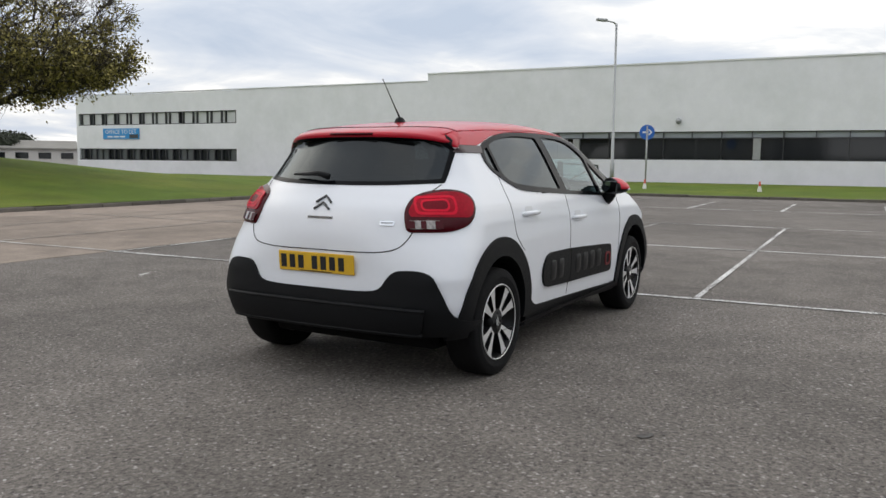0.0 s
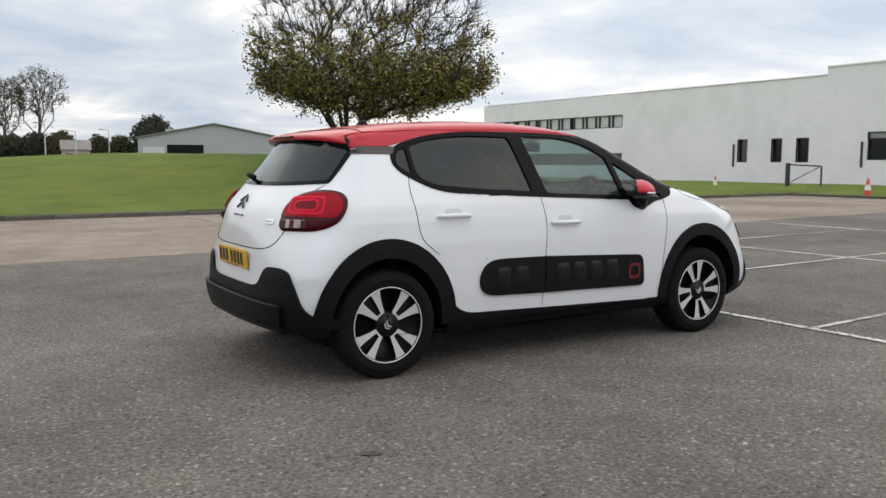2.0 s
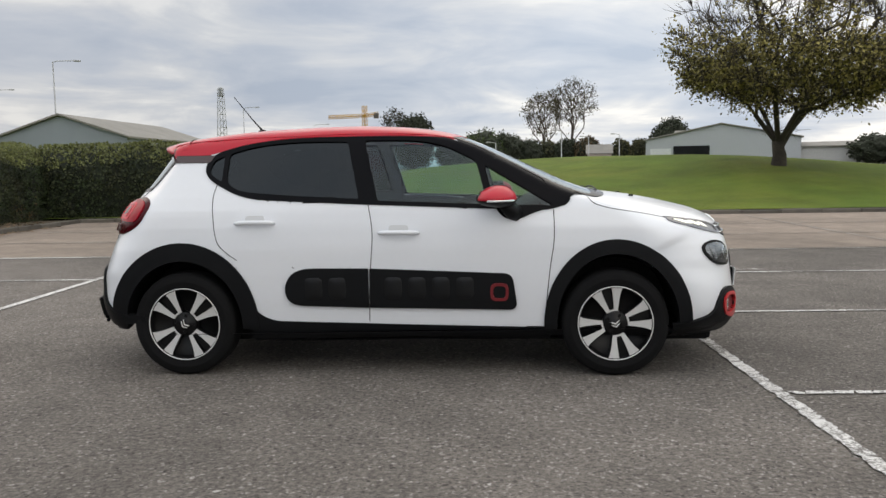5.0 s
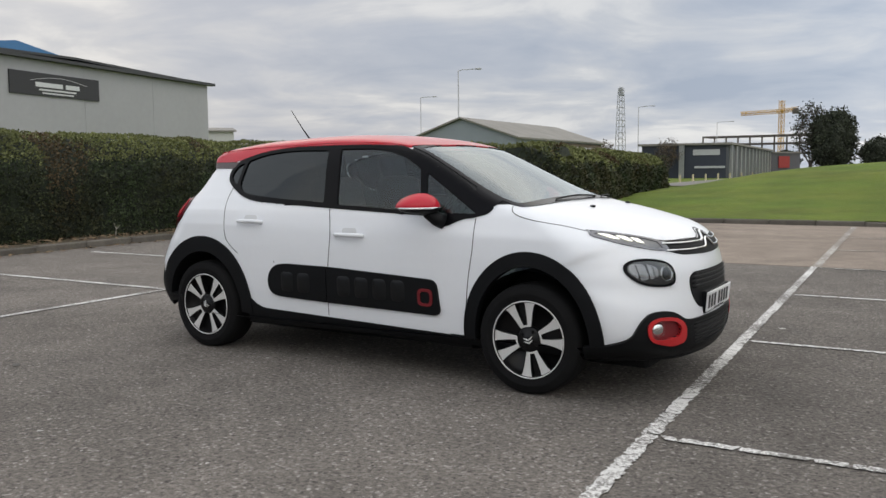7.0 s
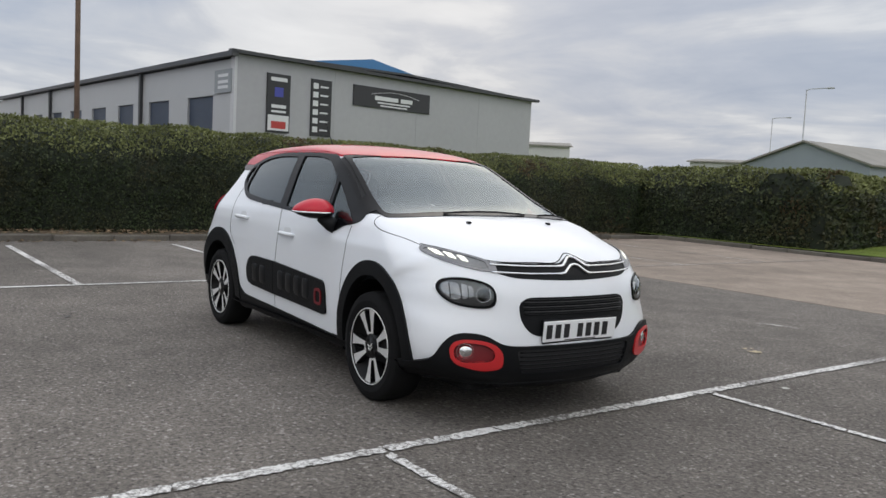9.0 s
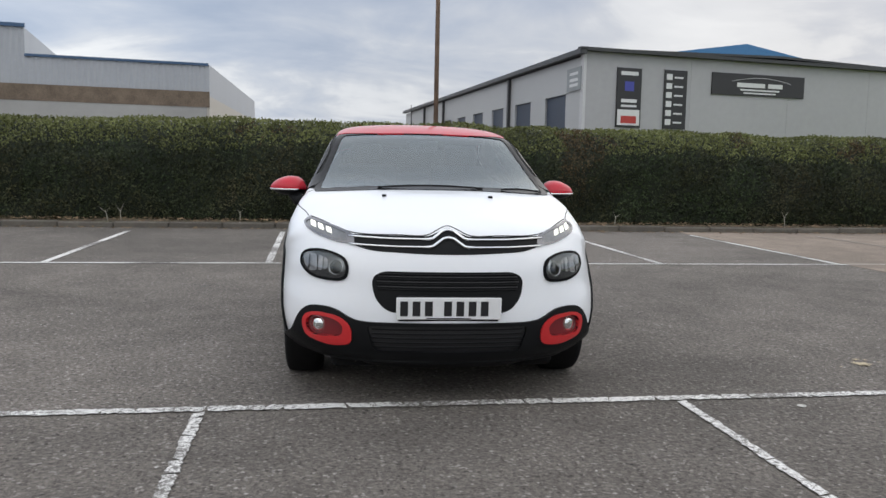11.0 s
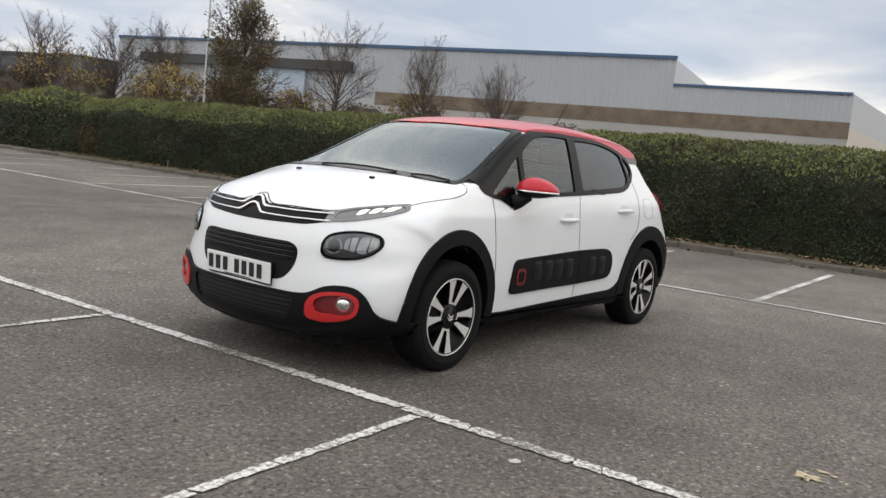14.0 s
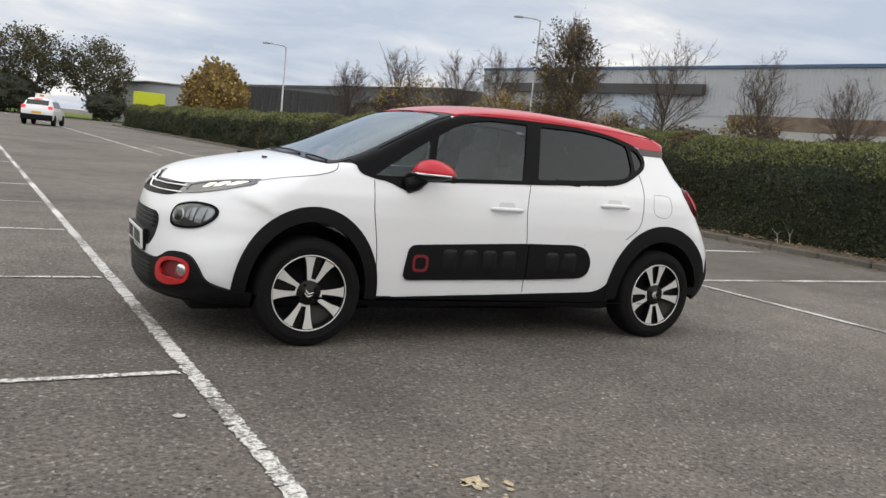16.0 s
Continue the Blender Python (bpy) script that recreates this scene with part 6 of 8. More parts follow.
# washer jets, aerial
for y in (-0.30, 0.30):
    hit, no = on_skin("T", 1.436, y)
    part("washer_jet", soft_box(hit.x - 0.014, hit.x + 0.014, y - 0.012, y + 0.012, hit.z - 0.004, hit.z + 0.011, r=0.004), CAR_BLACK, car)
hit, no = on_skin("T", -1.0, 0.02)
aerial = part("aerial_base", lathe([(0.036, 0.0), (0.03, 0.018), (0.016, 0.032), (0.0, 0.034)], 16, Matrix.Translation(hit + Vector((0, 0, 0.004)))), CAR_BLACK, car, smooth=True)
part("aerial_rod", tube([hit + Vector((0, 0, 0.03)), hit + Vector((-0.07, 0, 0.11)), hit + Vector((-0.19, 0.005, 0.26))], [0.007, 0.004, 0.0025], 6), CAR_BLACK, aerial)
# windscreen wipers
for y0, y1 in ((0.29, -0.33), (0.65, 0.40)):
    pts = []
    for k in range(9):
        y = y0 + (y1 - y0) * k / 8
        hit, no = on_skin("F", y, 1.062 - 0.05 * y * y)
        pts.append(hit + no * (0.010 + 0.008 * math.sin(math.pi * k / 8)))
    part("wiper_blade", tube(pts, 0.0055, 6), CAR_BLACK, car)

# door mirrors
# mirror metal darkened in place of the dark surroundings it reflects
MIRROR_GLASS = surface("darkened_mirror_glass", (0.22, 0.23, 0.24), rough=0.04, metal=1.0, vary=0.02)
for ax, s in SIDES:
    mir = lambda u, v, w: (u, s * v, w)
    cap = bmesh.new()
    bmesh.ops.create_uvsphere(cap, u_segments=32, v_segments=18, radius=1.0)
    for v in cap.verts:
        x, y, z = v.co
        if x < 0:
            # the housing stays full towards its open back
            full = math.sqrt(1 - abs(x) ** 4) / math.sqrt(max(1 - x * x, 1e-4))
            y, z = y * full, z * full
        x = x * 0.088 if x > 0 else max(x * 0.095, -0.052)
        tall = 0.074 * (1 - 0.15 * max(x, 0) / 0.088) if z > 0 else 0.050
        v.co = (x, y * 0.130 * (1 - 0.10 * max(z, 0)), z * tall * (1 - 0.18 * y))
    low = cap.copy()
    bmesh.ops.bisect_plane(cap, geom=cap.verts[:] + cap.edges[:] + cap.faces[:], plane_co=(0, 0, -0.008), plane_no=(0, 0, 1), clear_inner=True)
    bmesh.ops.bisect_plane(low, geom=low.verts[:] + low.edges[:] + low.faces[:], plane_co=(0, 0, -0.010), plane_no=(0, 0, 1), clear_outer=True)
    for b in (cap, low):
        for fc in b.faces:
            fc.material_index = 1 if max(v.co.x for v in fc.verts) < -0.030 else 0
    place = Matrix.Translation((0.605, s * 0.895, 1.036)) @ Matrix.Diagonal((1, s, 1, 1)) @ Matrix.Rotation(radians(40), 4, "Z")
    for b in (cap, low):
        bmesh.ops.transform(b, matrix=place, verts=b.verts[:])
        if s < 0:
            bmesh.ops.reverse_faces(b, faces=b.faces[:])
    mirror = part("door_mirror", cap, [CAR_RED, CAR_BLACK], car, "glossy red door mirror cap", smooth=True)
    part("mirror_underside", low, [CAR_BLACK, CAR_BLACK], mirror, smooth=True)
    strip_line = [place @ Vector((0.089 * math.cos(a), 0.131 * math.sin(a), -0.010)) for a in [radians(-72 + 9 * k) for k in range(17)]]
    part("mirror_strip", tube(strip_line, 0.006, 8), CHROME, mirror, smooth=True)
    part("mirror_glass", soft_box(-0.0545, -0.0505, -0.098, 0.098, -0.034, 0.047, r=0.0015, seg=1, m=place), MIRROR_GLASS, mirror)
    part("mirror_stalk", tube([mir(0.71, 0.785, 0.945), mir(0.68, 0.815, 0.960), mir(0.64, 0.86, 1.0)], [0.05, 0.044, 0.034], 12), CAR_BLACK, mirror, smooth=True)

# wheels
def build_wheel(hx, s, turn, tip):
    m = pose(hx, s * HUB_Y, HUB_Z, 90 if s < 0 else -90, 0, 0)
    w = part("wheel", lathe([(0.216, -0.095), (0.245, -0.102), (0.285, -0.100), (0.303, -0.088), (0.309, -0.06), (0.311, 0.0), (0.309, 0.06), (0.303, 0.088), (0.288, 0.100), (0.262, 0.104), (0.258, 0.1065), (0.252, 0.104), (0.235, 0.103), (0.216, 0.095)], 64, m), RUBBER, car, "alloy wheel with black tyre", smooth=True)
    part("rim", lathe([(0.21, -0.09), (0.205, 0.0), (0.212, 0.07), (0.219, 0.094), (0.216, 0.100), (0.210, 0.098), (0.204, 0.085), (0.195, 0.04), (0.06, 0.035), (0.0, 0.035)], 48, m), RIM_BLACK, w, smooth=True)
    part("rim_edge", lathe([(0.2175, 0.0965), (0.2165, 0.1005), (0.2125, 0.1010), (0.2105, 0.0985)], 64, m), SILVER, w, smooth=True)
    # four pairs of machined blades, each pair joined by a narrow bow at the hub
    for k in range(4):
        a = turn + 90 * k
        for d in (-1, 1):
            bm = bmesh.new()
            edge = [(0.078, 9.0), (0.11, 9.6), (0.15, 9.6), (0.19, 9.0), (0.212, 8.0), (0.213, 17.0), (0.210, 26.5), (0.19, 24.8), (0.15, 24.0), (0.11, 24.5), (0.078, 26.0)]
            top = [bm.verts.new((r * math.cos(radians(d * w)), r * math.sin(radians(d * w)), 0.082 + 0.075 * (r - 0.078))) for r, w in edge]
            low = [bm.verts.new((v.co.x * 0.99, v.co.y, v.co.z - 0.04)) for v in top]
            n = len(top)
            bm.faces.new(top if d > 0 else top[::-1])
            for i in range(n):
                j = (i + 1) % n
                q = (top[i], low[i], low[j], top[j])
                bm.faces.new(q if d > 0 else q[::-1]).material_index = 1
            bmesh.ops.transform(bm, matrix=m @ pose(0, 0, 0, 0, 0, a), verts=bm.verts[:])
            part("spoke", bm, [SILVER, RIM_BLACK], w)
        bow = bmesh.new()
        ins = [(0.070 if abs(g) < 18 else 0.072, g) for g in range(-26, 27, 4)]
        ring_in = [bow.verts.new((r * math.cos(radians(g)), r * math.sin(radians(g)), 0.0818)) for r, g in ins]
        ring_out = [bow.verts.new(((r + 0.011) * math.cos(radians(g)), (r + 0.011) * math.sin(radians(g)), 0.0824)) for r, g in ins]
        for i in range(len(ins) - 1):
            bow.faces.new((ring_in[i], ring_out[i], ring_out[i + 1], ring_in[i + 1]))
        bmesh.ops.transform(bow, matrix=m @ pose(0, 0, 0, 0, 0, a), verts=bow.verts[:])
        part("spoke_bow", bow, SILVER, w)
        gap = bmesh.new()
        add_box(gap, 0.055, 0.20, -0.022, 0.022, 0.045, 0.066, m=m @ pose(0, 0, 0, 0, 0, a))
        part("spoke_web", gap, RIM_BLACK, w)
    part("hub", lathe([(0.071, 0.04), (0.071, 0.078), (0.062, 0.083), (0.032, 0.084), (0.030, 0.087), (0.0, 0.089)], 32, m), RIM_BLACK, w, smooth=True)
    for lug in range(4):
        part("wheel_bolt", lathe([(0.0, 0.076), (0.009, 0.076), (0.011, 0.072), (0.011, 0.05)], 8, m @ pose(0.050 * math.cos(radians(turn + 45 + 90 * lug)), 0.050 * math.sin(radians(turn + 45 + 90 * lug)), 0.012)), RIM_BLACK, w)
    for dz in (0.0, 0.017):
        pts = [m @ pose(0, 0, 0, 0, 0, tip) @ Vector((0.022 - dz - 0.017 * abs(k - 4) / 4, -0.026 + 0.0065 * k, 0.0915)) for k in range(9)]
        part("cap_chevron", tube(pts, [0.0015, 0.003, 0.004, 0.0042, 0.0042, 0.0042, 0.004, 0.003, 0.0015], 6), SILVER, w, smooth=True)
    part("brake_disc", lathe([(0.07, 0.0), (0.135, 0.0), (0.135, 0.02), (0.07, 0.02)], 32, m), GALV, w)


for hx, s, turn, tip in ((HUBS[0], -1, 40, 220), (HUBS[0], 1, 8, 8), (HUBS[1], -1, 15, 285), (HUBS[1], 1, 75, 75)):
    build_wheel(hx, s, turn, tip)

# pipework and a dark tray beneath, added to block light under the car
part("underbody", soft_box(-1.55, 1.88, -0.58, 0.58, 0.16, 0.30, r=0.03), RUBBER, car)
part("exhaust_box", soft_box(-1.62, -1.38, 0.05, 0.50, 0.24, 0.38, r=0.05, seg=3), RUBBER, car)

# cabin
part("cabin_floor", box(-1.5, 1.3, -0.68, 0.68, 0.30, 0.34), CABIN, car)
dash = bmesh.new()
add_tube(dash, [(0.88, -0.70, 0.86), (0.88, 0.70, 0.86)], 0.17, 14)
part("dashboard", dash, CABIN, car, smooth=True)
part("dash_top", soft_box(0.80, 1.16, -0.70, 0.70, 0.93, 1.0, r=0.03), CABIN, car)
for y in (-0.37, 0.37):
    seat = part("front_seat", soft_box(-0.30, 0.25, y - 0.25, y + 0.25, 0.48, 0.68, r=0.07, seg=3), CABIN, car, "dark fabric front seat")
    part("backrest", soft_box(-0.07, 0.07, y - 0.24, y + 0.24, -0.30, 0.33, r=0.065, seg=3, m=pose(-0.36, 0, 0.88, 0, -16, 0)), CABIN, seat)
    part("headrest", soft_box(-0.05, 0.05, y - 0.13, y + 0.13, -0.09, 0.09, r=0.045, seg=3, m=pose(-0.47, 0, 1.27, 0, -12, 0)), CABIN, seat)
rear = part("rear_bench", soft_box(-1.05, -0.60, -0.60, 0.60, 0.46, 0.66, r=0.06, seg=3), CABIN, car)
part("backrest", soft_box(-0.07, 0.07, -0.60, 0.60, -0.30, 0.30, r=0.06, seg=3, m=pose(-1.16, 0, 0.84, 0, -18, 0)), CABIN, rear)
for y in (-0.38, 0.38):
    part("headrest", soft_box(-0.04, 0.04, y - 0.12, y + 0.12, -0.06, 0.06, r=0.035, seg=2, m=pose(-1.28, 0, 1.17, 0, -12, 0)), CABIN, rear)
ring = bmesh.new()
m = pose(0.55, -0.37, 0.96, 0, -65, 0)
add_tube(ring, [m @ Vector((0.175 * math.cos(a), 0.175 * math.sin(a), 0)) for a in [2 * math.pi * k / 28 for k in range(29)]], 0.016, 8, cap=False)
wheel = part("steering_wheel", ring, CABIN, car, smooth=True)
part("wheel_boss", soft_box(-0.17, 0.17, -0.035, 0.035, -0.02, 0.02, r=0.012, m=m), CABIN, wheel)
part("rear_view_mirror", soft_box(0.34, 0.37, -0.11, 0.11, 1.30, 1.365, r=0.012), CABIN, car)
part("parcel_shelf", box(-1.62, -1.2, -0.55, 0.55, 1.0, 1.02), CABIN, car)


# ---- trees ----
def tree(name, base, height, trunk, seed, count, label, crown, fork=0.2, leaf=None, leaf_size=0.1, leaves=0, keep=lambda p: True, bark=BARK, twig=0.35, twig_r=0.008, twigs=2, stems=1, lean=0.3, shift=(0.0, 0.0)):
    """A tree whose branches reach out to points spread through its crown: crown = (middle height, half width, rise above, drop below), as shares of the height."""
    rnd = random.Random(seed)
    t = tagged(empty(name, Matrix.Translation(base)), label, "tree")
    mid, wide, rise, drop = (v * height for v in crown)
    goal = []
    while len(goal) < count:
        v = Vector((rnd.uniform(-1, 1), rnd.uniform(-1, 1), rnd.uniform(-1, 1)))
        d = v.length
        if 0.12 < d < 1 and rnd.random() < d ** 0.8:
            lump = 1 + 0.16 * noise.noise(v.normalized() * 1.8 + Vector((seed, 0, 0)))
            goal.append(Vector((v.x * wide * lump + shift[0], v.y * wide * lump + shift[1], mid + v.z * (rise if v.z > 0 else drop) * lump)))
    nodes, up, walk_len = [], [], []
    top = height * fork
    for k in range(5):
        nodes.append(Vector((0.03 * k * rnd.uniform(-1, 1), 0.03 * k * rnd.uniform(-1, 1), -0.3 + (top + 0.3) * k / 4)))
        up.append(k - 1)
        walk_len.append((top + 0.3) * k / 4)
    for j in range(stems - 1):
        a = 2 * math.pi * j / (stems - 1) + rnd.uniform(-0.4, 0.4)
        p = 3
        for k in range(1, 4):
            q = nodes[3] + Vector((math.cos(a), math.sin(a), 1.25)) * k * height * 0.045
            nodes.append(q)
            up.append(p)
            walk_len.append(walk_len[p] + (q - nodes[p]).length)
            p = len(nodes) - 1
    goal.sort(key=lambda p: (p - nodes[4]).length)
    arr = np.zeros((len(nodes) + 2 * len(goal), 3))
    path = np.zeros(len(arr))
    used = len(nodes)
    arr[:used], path[:used] = nodes, walk_len
    for g in goal:
        gv = np.array(g)
        dist = np.sqrt(((arr[:used] - gv) ** 2).sum(1))
        cost = dist + lean * path[:used]
        cost[:3] += 50
        i = int(cost.argmin())
        # a bend half-way, that starts out along the parent
        p = nodes[i]
        old = (p - nodes[up[i]]).normalized() if up[i] >= 0 else Vector((0, 0, 1))
        half = p + (g - p) * 0.5 + old * 0.07 * (g - p).length + Vector((rnd.gauss(0, 1), rnd.gauss(0, 1), rnd.gauss(0, 1))) * 0.04 * (g - p).length
        for q in (half, g):
            nodes.append(q)
            up.append(i)
            arr[used] = q
            path[used] = path[i] + (q - nodes[i]).length
            i = used
            used += 1
    load = [0] * len(nodes)
    kids = [[] for _ in nodes]
    for i in range(len(nodes) - 1, 0, -1):
        load[i] = max(load[i], 1)
        load[up[i]] += load[i]
        kids[up[i]].append(i)
    full = load[0]
    thick = [max(twig_r, trunk * (max(v, 1) / full) ** 0.52) for v in load]
    thick[0], thick[1] = trunk * 1.5, trunk * 1.15
    frame_mesh, fine_mesh = bmesh.new(), bmesh.new()
    starts = [(None, 0)]
    while starts:
        came, i = starts.pop()
        line = [] if came is None else [came]
        line.append(i)
        while kids[i]:
            order = sorted(kids[i], key=lambda k: -load[k])
            starts += [(i, k) for k in order[1:]]
            i = order[0]
            line.append(i)
        radii = [thick[k] for k in line]
        if came is not None:
            radii[0] = radii[1]
        big = radii[min(1, len(radii) - 1)]
        add_tube(frame_mesh, [nodes[k] for k in line], radii, 8 if big > 0.12 else 5 if big > 0.03 else 3, cap=False)
    ends = []
    heart = Vector((0, 0, mid - 0.35 * drop))
    for i in range(5, len(nodes)):
        if len(kids[i]) > 1 and load[i] > 12:
            continue
        own = (nodes[i] - nodes[up[i]]).normalized()
        out = (nodes[i] - heart).normalized()
        for _ in range(twigs):
            w = (own * 0.6 + out * 0.5 + Vector((rnd.gauss(0, 0.5), rnd.gauss(0, 0.5), rnd.gauss(0.18, 0.4)))).normalized()
            ln = twig * rnd.uniform(0.5, 1.3)
            q = nodes[i] + w * ln * 0.5
            e = q + (w + Vector((rnd.gauss(0, 0.25), rnd.gauss(0, 0.25), rnd.gauss(0.1, 0.2)))).normalized() * ln * 0.5
            add_tube(fine_mesh, [nodes[i], q, e], [twig_r, twig_r * 0.8, twig_r * 0.4], 3, cap=False)
            ends.append((e, w))
            ends.append((q, w))
    wood = part("trunk", frame_mesh, bark, t, "branching trunk", smooth=True)
    part("twig_spray", fine_mesh, bark, wood, "fine bare twigs", kind="stuff")
    if leaf:
        spots_ = [e for e in ends if keep(e[0])]
        places = []
        for _ in range(leaves):
            p, w = rnd.choice(spots_)
            places.append((p + Vector((rnd.gauss(0, 1), rnd.gauss(0, 1), rnd.gauss(0, 1))) * leaf_size * 1.1, w))
        lb = bmesh.new()
        leaf_cards(lb, places, leaf_size, rnd, droop=0.5)
        part("leaves", lb, leaf, t, kind="stuff")
    return t


LEAF_DULL_BROWN = surface("brown_olive_leaves", (0.12, 0.095, 0.04), rough=0.7, vary=0.25, scale=0.4, fine=6, island=0.5, spec=0.2)


def winter_tree(name, base, height, trunk, seed, label, bark=TWIG, limbs=34, crown=(0.62, 0.35, 0.38, 0.40), start=0.30, flat=-6, off=0.0, full=0.94, tall=0.66, leaf=None, leaf_size=0.1, leaves=0, keep=None, thin=1.0):
    """A leafless round-headed tree: a leader, limbs that spread from it, and two orders of finer branches."""
    rnd = random.Random(seed)
    t = tagged(empty(name, Matrix.Translation(base)), label, "tree")
    wood, fine = bmesh.new(), bmesh.new()
    bend = Vector((rnd.uniform(-1, 1), rnd.uniform(-1, 1), 0)) * 0.025 * height
    leader = lambda u: Vector((0, 0, -0.2 + (height * tall + 0.2) * u)) + bend * math.sin(3 * u)
    add_tube(wood, [leader(k / 9) for k in range(10)], [max(trunk * (1.15 - k / 9) ** 1.0, 0.02) for k in range(10)], 7, cap=False)
    mid, rx, rise_, drop_ = (v * height for v in crown)
    ends = []

    def reach(p, way):
        """How far the crown's edge lies from p."""
        s, last = 0.0, 0.5
        while s < height:
            q = p + way * s
            if ((q.x - off) ** 2 + q.y ** 2) / rx ** 2 + ((q.z - mid) / (rise_ if q.z > mid else drop_)) ** 2 < 1:
                last = max(last, s)
            s += 0.1
        return last

    def branch(bm, p, way, ln, r, lift, sides):
        pts = [p]
        w = way.copy()
        for k in range(4):
            w = (w + Vector((rnd.gauss(0, 0.11), rnd.gauss(0, 0.11), rnd.gauss(lift, 0.10)))).normalized()
            pts.append(pts[-1] + w * ln / 4)
        add_tube(bm, pts, [r, r * 0.8, r * 0.6, r * 0.42, r * 0.25], sides, cap=False)
        return pts

    for i in range(limbs):
        u = start + (0.98 - start) * (i + rnd.uniform(-0.4, 0.4)) / limbs
        a = i * 2.4 + rnd.uniform(-0.4, 0.4)
        rise = radians(flat + (78 - flat) * max((u - start) / (0.98 - start), 0) ** 1.1 + rnd.gauss(0, 7))
        way = Vector((math.cos(a) * math.cos(rise), math.sin(a) * math.cos(rise), math.sin(rise)))
        p = leader(u)
        ln = reach(p, way) * rnd.uniform(full - 0.22, full)
        first = branch(wood, p, way, ln, trunk * (0.42 - 0.22 * u), 0.05, 5)
        for j in range(11):
            s = 0.22 + 0.78 * (j + rnd.random()) / 11
            k = min(int(s * 4), 3)
            q = first[k].lerp(first[k + 1], s * 4 - k)
            own = (first[k + 1] - first[k]).normalized()
            side = own.orthogonal().normalized()
            side.rotate(Matrix.Rotation(rnd.uniform(0, 2 * math.pi), 3, own))
            way2 = (own * 0.85 + side * 0.75 + Vector((0, 0, 0.12))).normalized()
            second = branch(wood, q, way2, ln * rnd.uniform(0.26, 0.46) * (1.1 - 0.45 * s), 0.024 * thin, 0.05, 3)
            for n in range(10):
                k2 = rnd.randrange(1, 5)
                side = Vector((rnd.gauss(0, 1), rnd.gauss(0, 1), rnd.gauss(0.25, 1))).normalized()
                ends += branch(fine, second[k2], (way2 + side * 0.75).normalized(), rnd.uniform(0.3, 0.75) * min(thin + 0.1, 1), 0.0125 * thin, 0.05, 3)[2:]
    made = part("trunk", wood, bark, t, "branching trunk", smooth=True)
    part("twig_spray", fine, bark, made, "fine bare twigs", kind="stuff")
    if leaf:
        spots_ = [e for e in ends if keep(e)]
        lb = bmesh.new()
        leaf_cards(lb, [(rnd.choice(spots_) + Vector((rnd.gauss(0, 1), rnd.gauss(0, 1), rnd.gauss(0, 1))) * leaf_size, Vector((0, 0, 0.3))) for _ in range(leaves)], leaf_size, rnd, droop=0.5)
        part("leaves", lb, leaf, t, kind="stuff")
    return t


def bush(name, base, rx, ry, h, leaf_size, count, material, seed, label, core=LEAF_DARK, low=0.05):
    """A rounded mass of leaves over an uneven core, darkened for the shade inside."""
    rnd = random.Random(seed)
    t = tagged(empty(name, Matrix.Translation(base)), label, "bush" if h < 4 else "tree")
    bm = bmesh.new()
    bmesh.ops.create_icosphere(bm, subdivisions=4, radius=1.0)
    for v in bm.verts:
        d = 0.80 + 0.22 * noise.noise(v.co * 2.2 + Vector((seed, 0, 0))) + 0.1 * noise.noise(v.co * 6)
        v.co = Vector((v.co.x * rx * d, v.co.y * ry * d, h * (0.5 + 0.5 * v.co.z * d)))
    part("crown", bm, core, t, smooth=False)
    lb, places = bmesh.new(), []
    for _ in range(count):
        n = Vector((rnd.gauss(0, 1), rnd.gauss(0, 1), rnd.gauss(0, 1))).normalized()
        d = 0.84 + 0.24 * noise.noise(n * 2.2 + Vector((seed, 0, 0))) + 0.14 * noise.noise(n * 6) + rnd.uniform(-0.05, 0.08)
        places.append((Vector((n.x * rx * d, n.y * ry * d, h * (0.5 + 0.5 * n.z * d))), n))
    leaf_cards(lb, places, leaf_size, rnd)
    part("leaves", lb, material, t, kind="stuff")
    part("trunk", tube([(0, 0, -0.3), (0, 0, h * 0.4)], 0.12 * h / 4, 6), BARK, t)
    return t


OAK_Z = grass_height(10.3, 24.2)
tree("parkland_tree", (10.3, 24.2, OAK_Z - 0.05), 9.2, 0.24, 5, 1300, "broad autumn tree, olive leaves below and bare twigs on top", (0.39, 0.48, 0.60, 0.17), 0.12, LEAF_OLIVE, 0.10, 33000, lambda p: p.z < 5.0 + 1.6 * noise.noise(p * 0.6) + 0.6 * noise.noise(p * 2) and noise.noise(p * 1.3) > -0.3 and p.z > 1.7 + 0.5 * noise.noise(p), BARK, 0.55, 0.010, 6, 7, 0.25, (0.9, -0.3))

spots = [(-41.4, -27.6, 7.9), (-38.1, -31.6, 9.2), (-34.4, -35.5, 9.9), (-29.5, -47.7, 9.1), (-26.7, -49.4, 8.6), (-22.6, -51.4, 8.3), (-19.5, -52.7, 7.0)]
for k, (x, y, high) in enumerate(spots):
    winter_tree("bare_tree", (x, y, 0), high, 0.15, 20 + k, "bare winter tree with a round crown behind the hedge", TWIG, 44, (0.66, 0.27, 0.30, 0.37), 0.26, 4, tall=0.56, thin=0.62)
winter_tree("half_bare_tree", (-27.6, -37.0, 0), 9.6, 0.18, 41, "tall tree with brown and olive leaves among bare twigs", TWIG, 46, (0.58, 0.27, 0.41, 0.38), 0.30, 20, 0.0, 0.95, 0.7, LEAF_DULL_BROWN, 0.12, 7500, lambda p: p.x + p.y * 0.4 > -0.9 + noise.noise(p * 0.7) and noise.noise(p * 0.8) > -0.25)
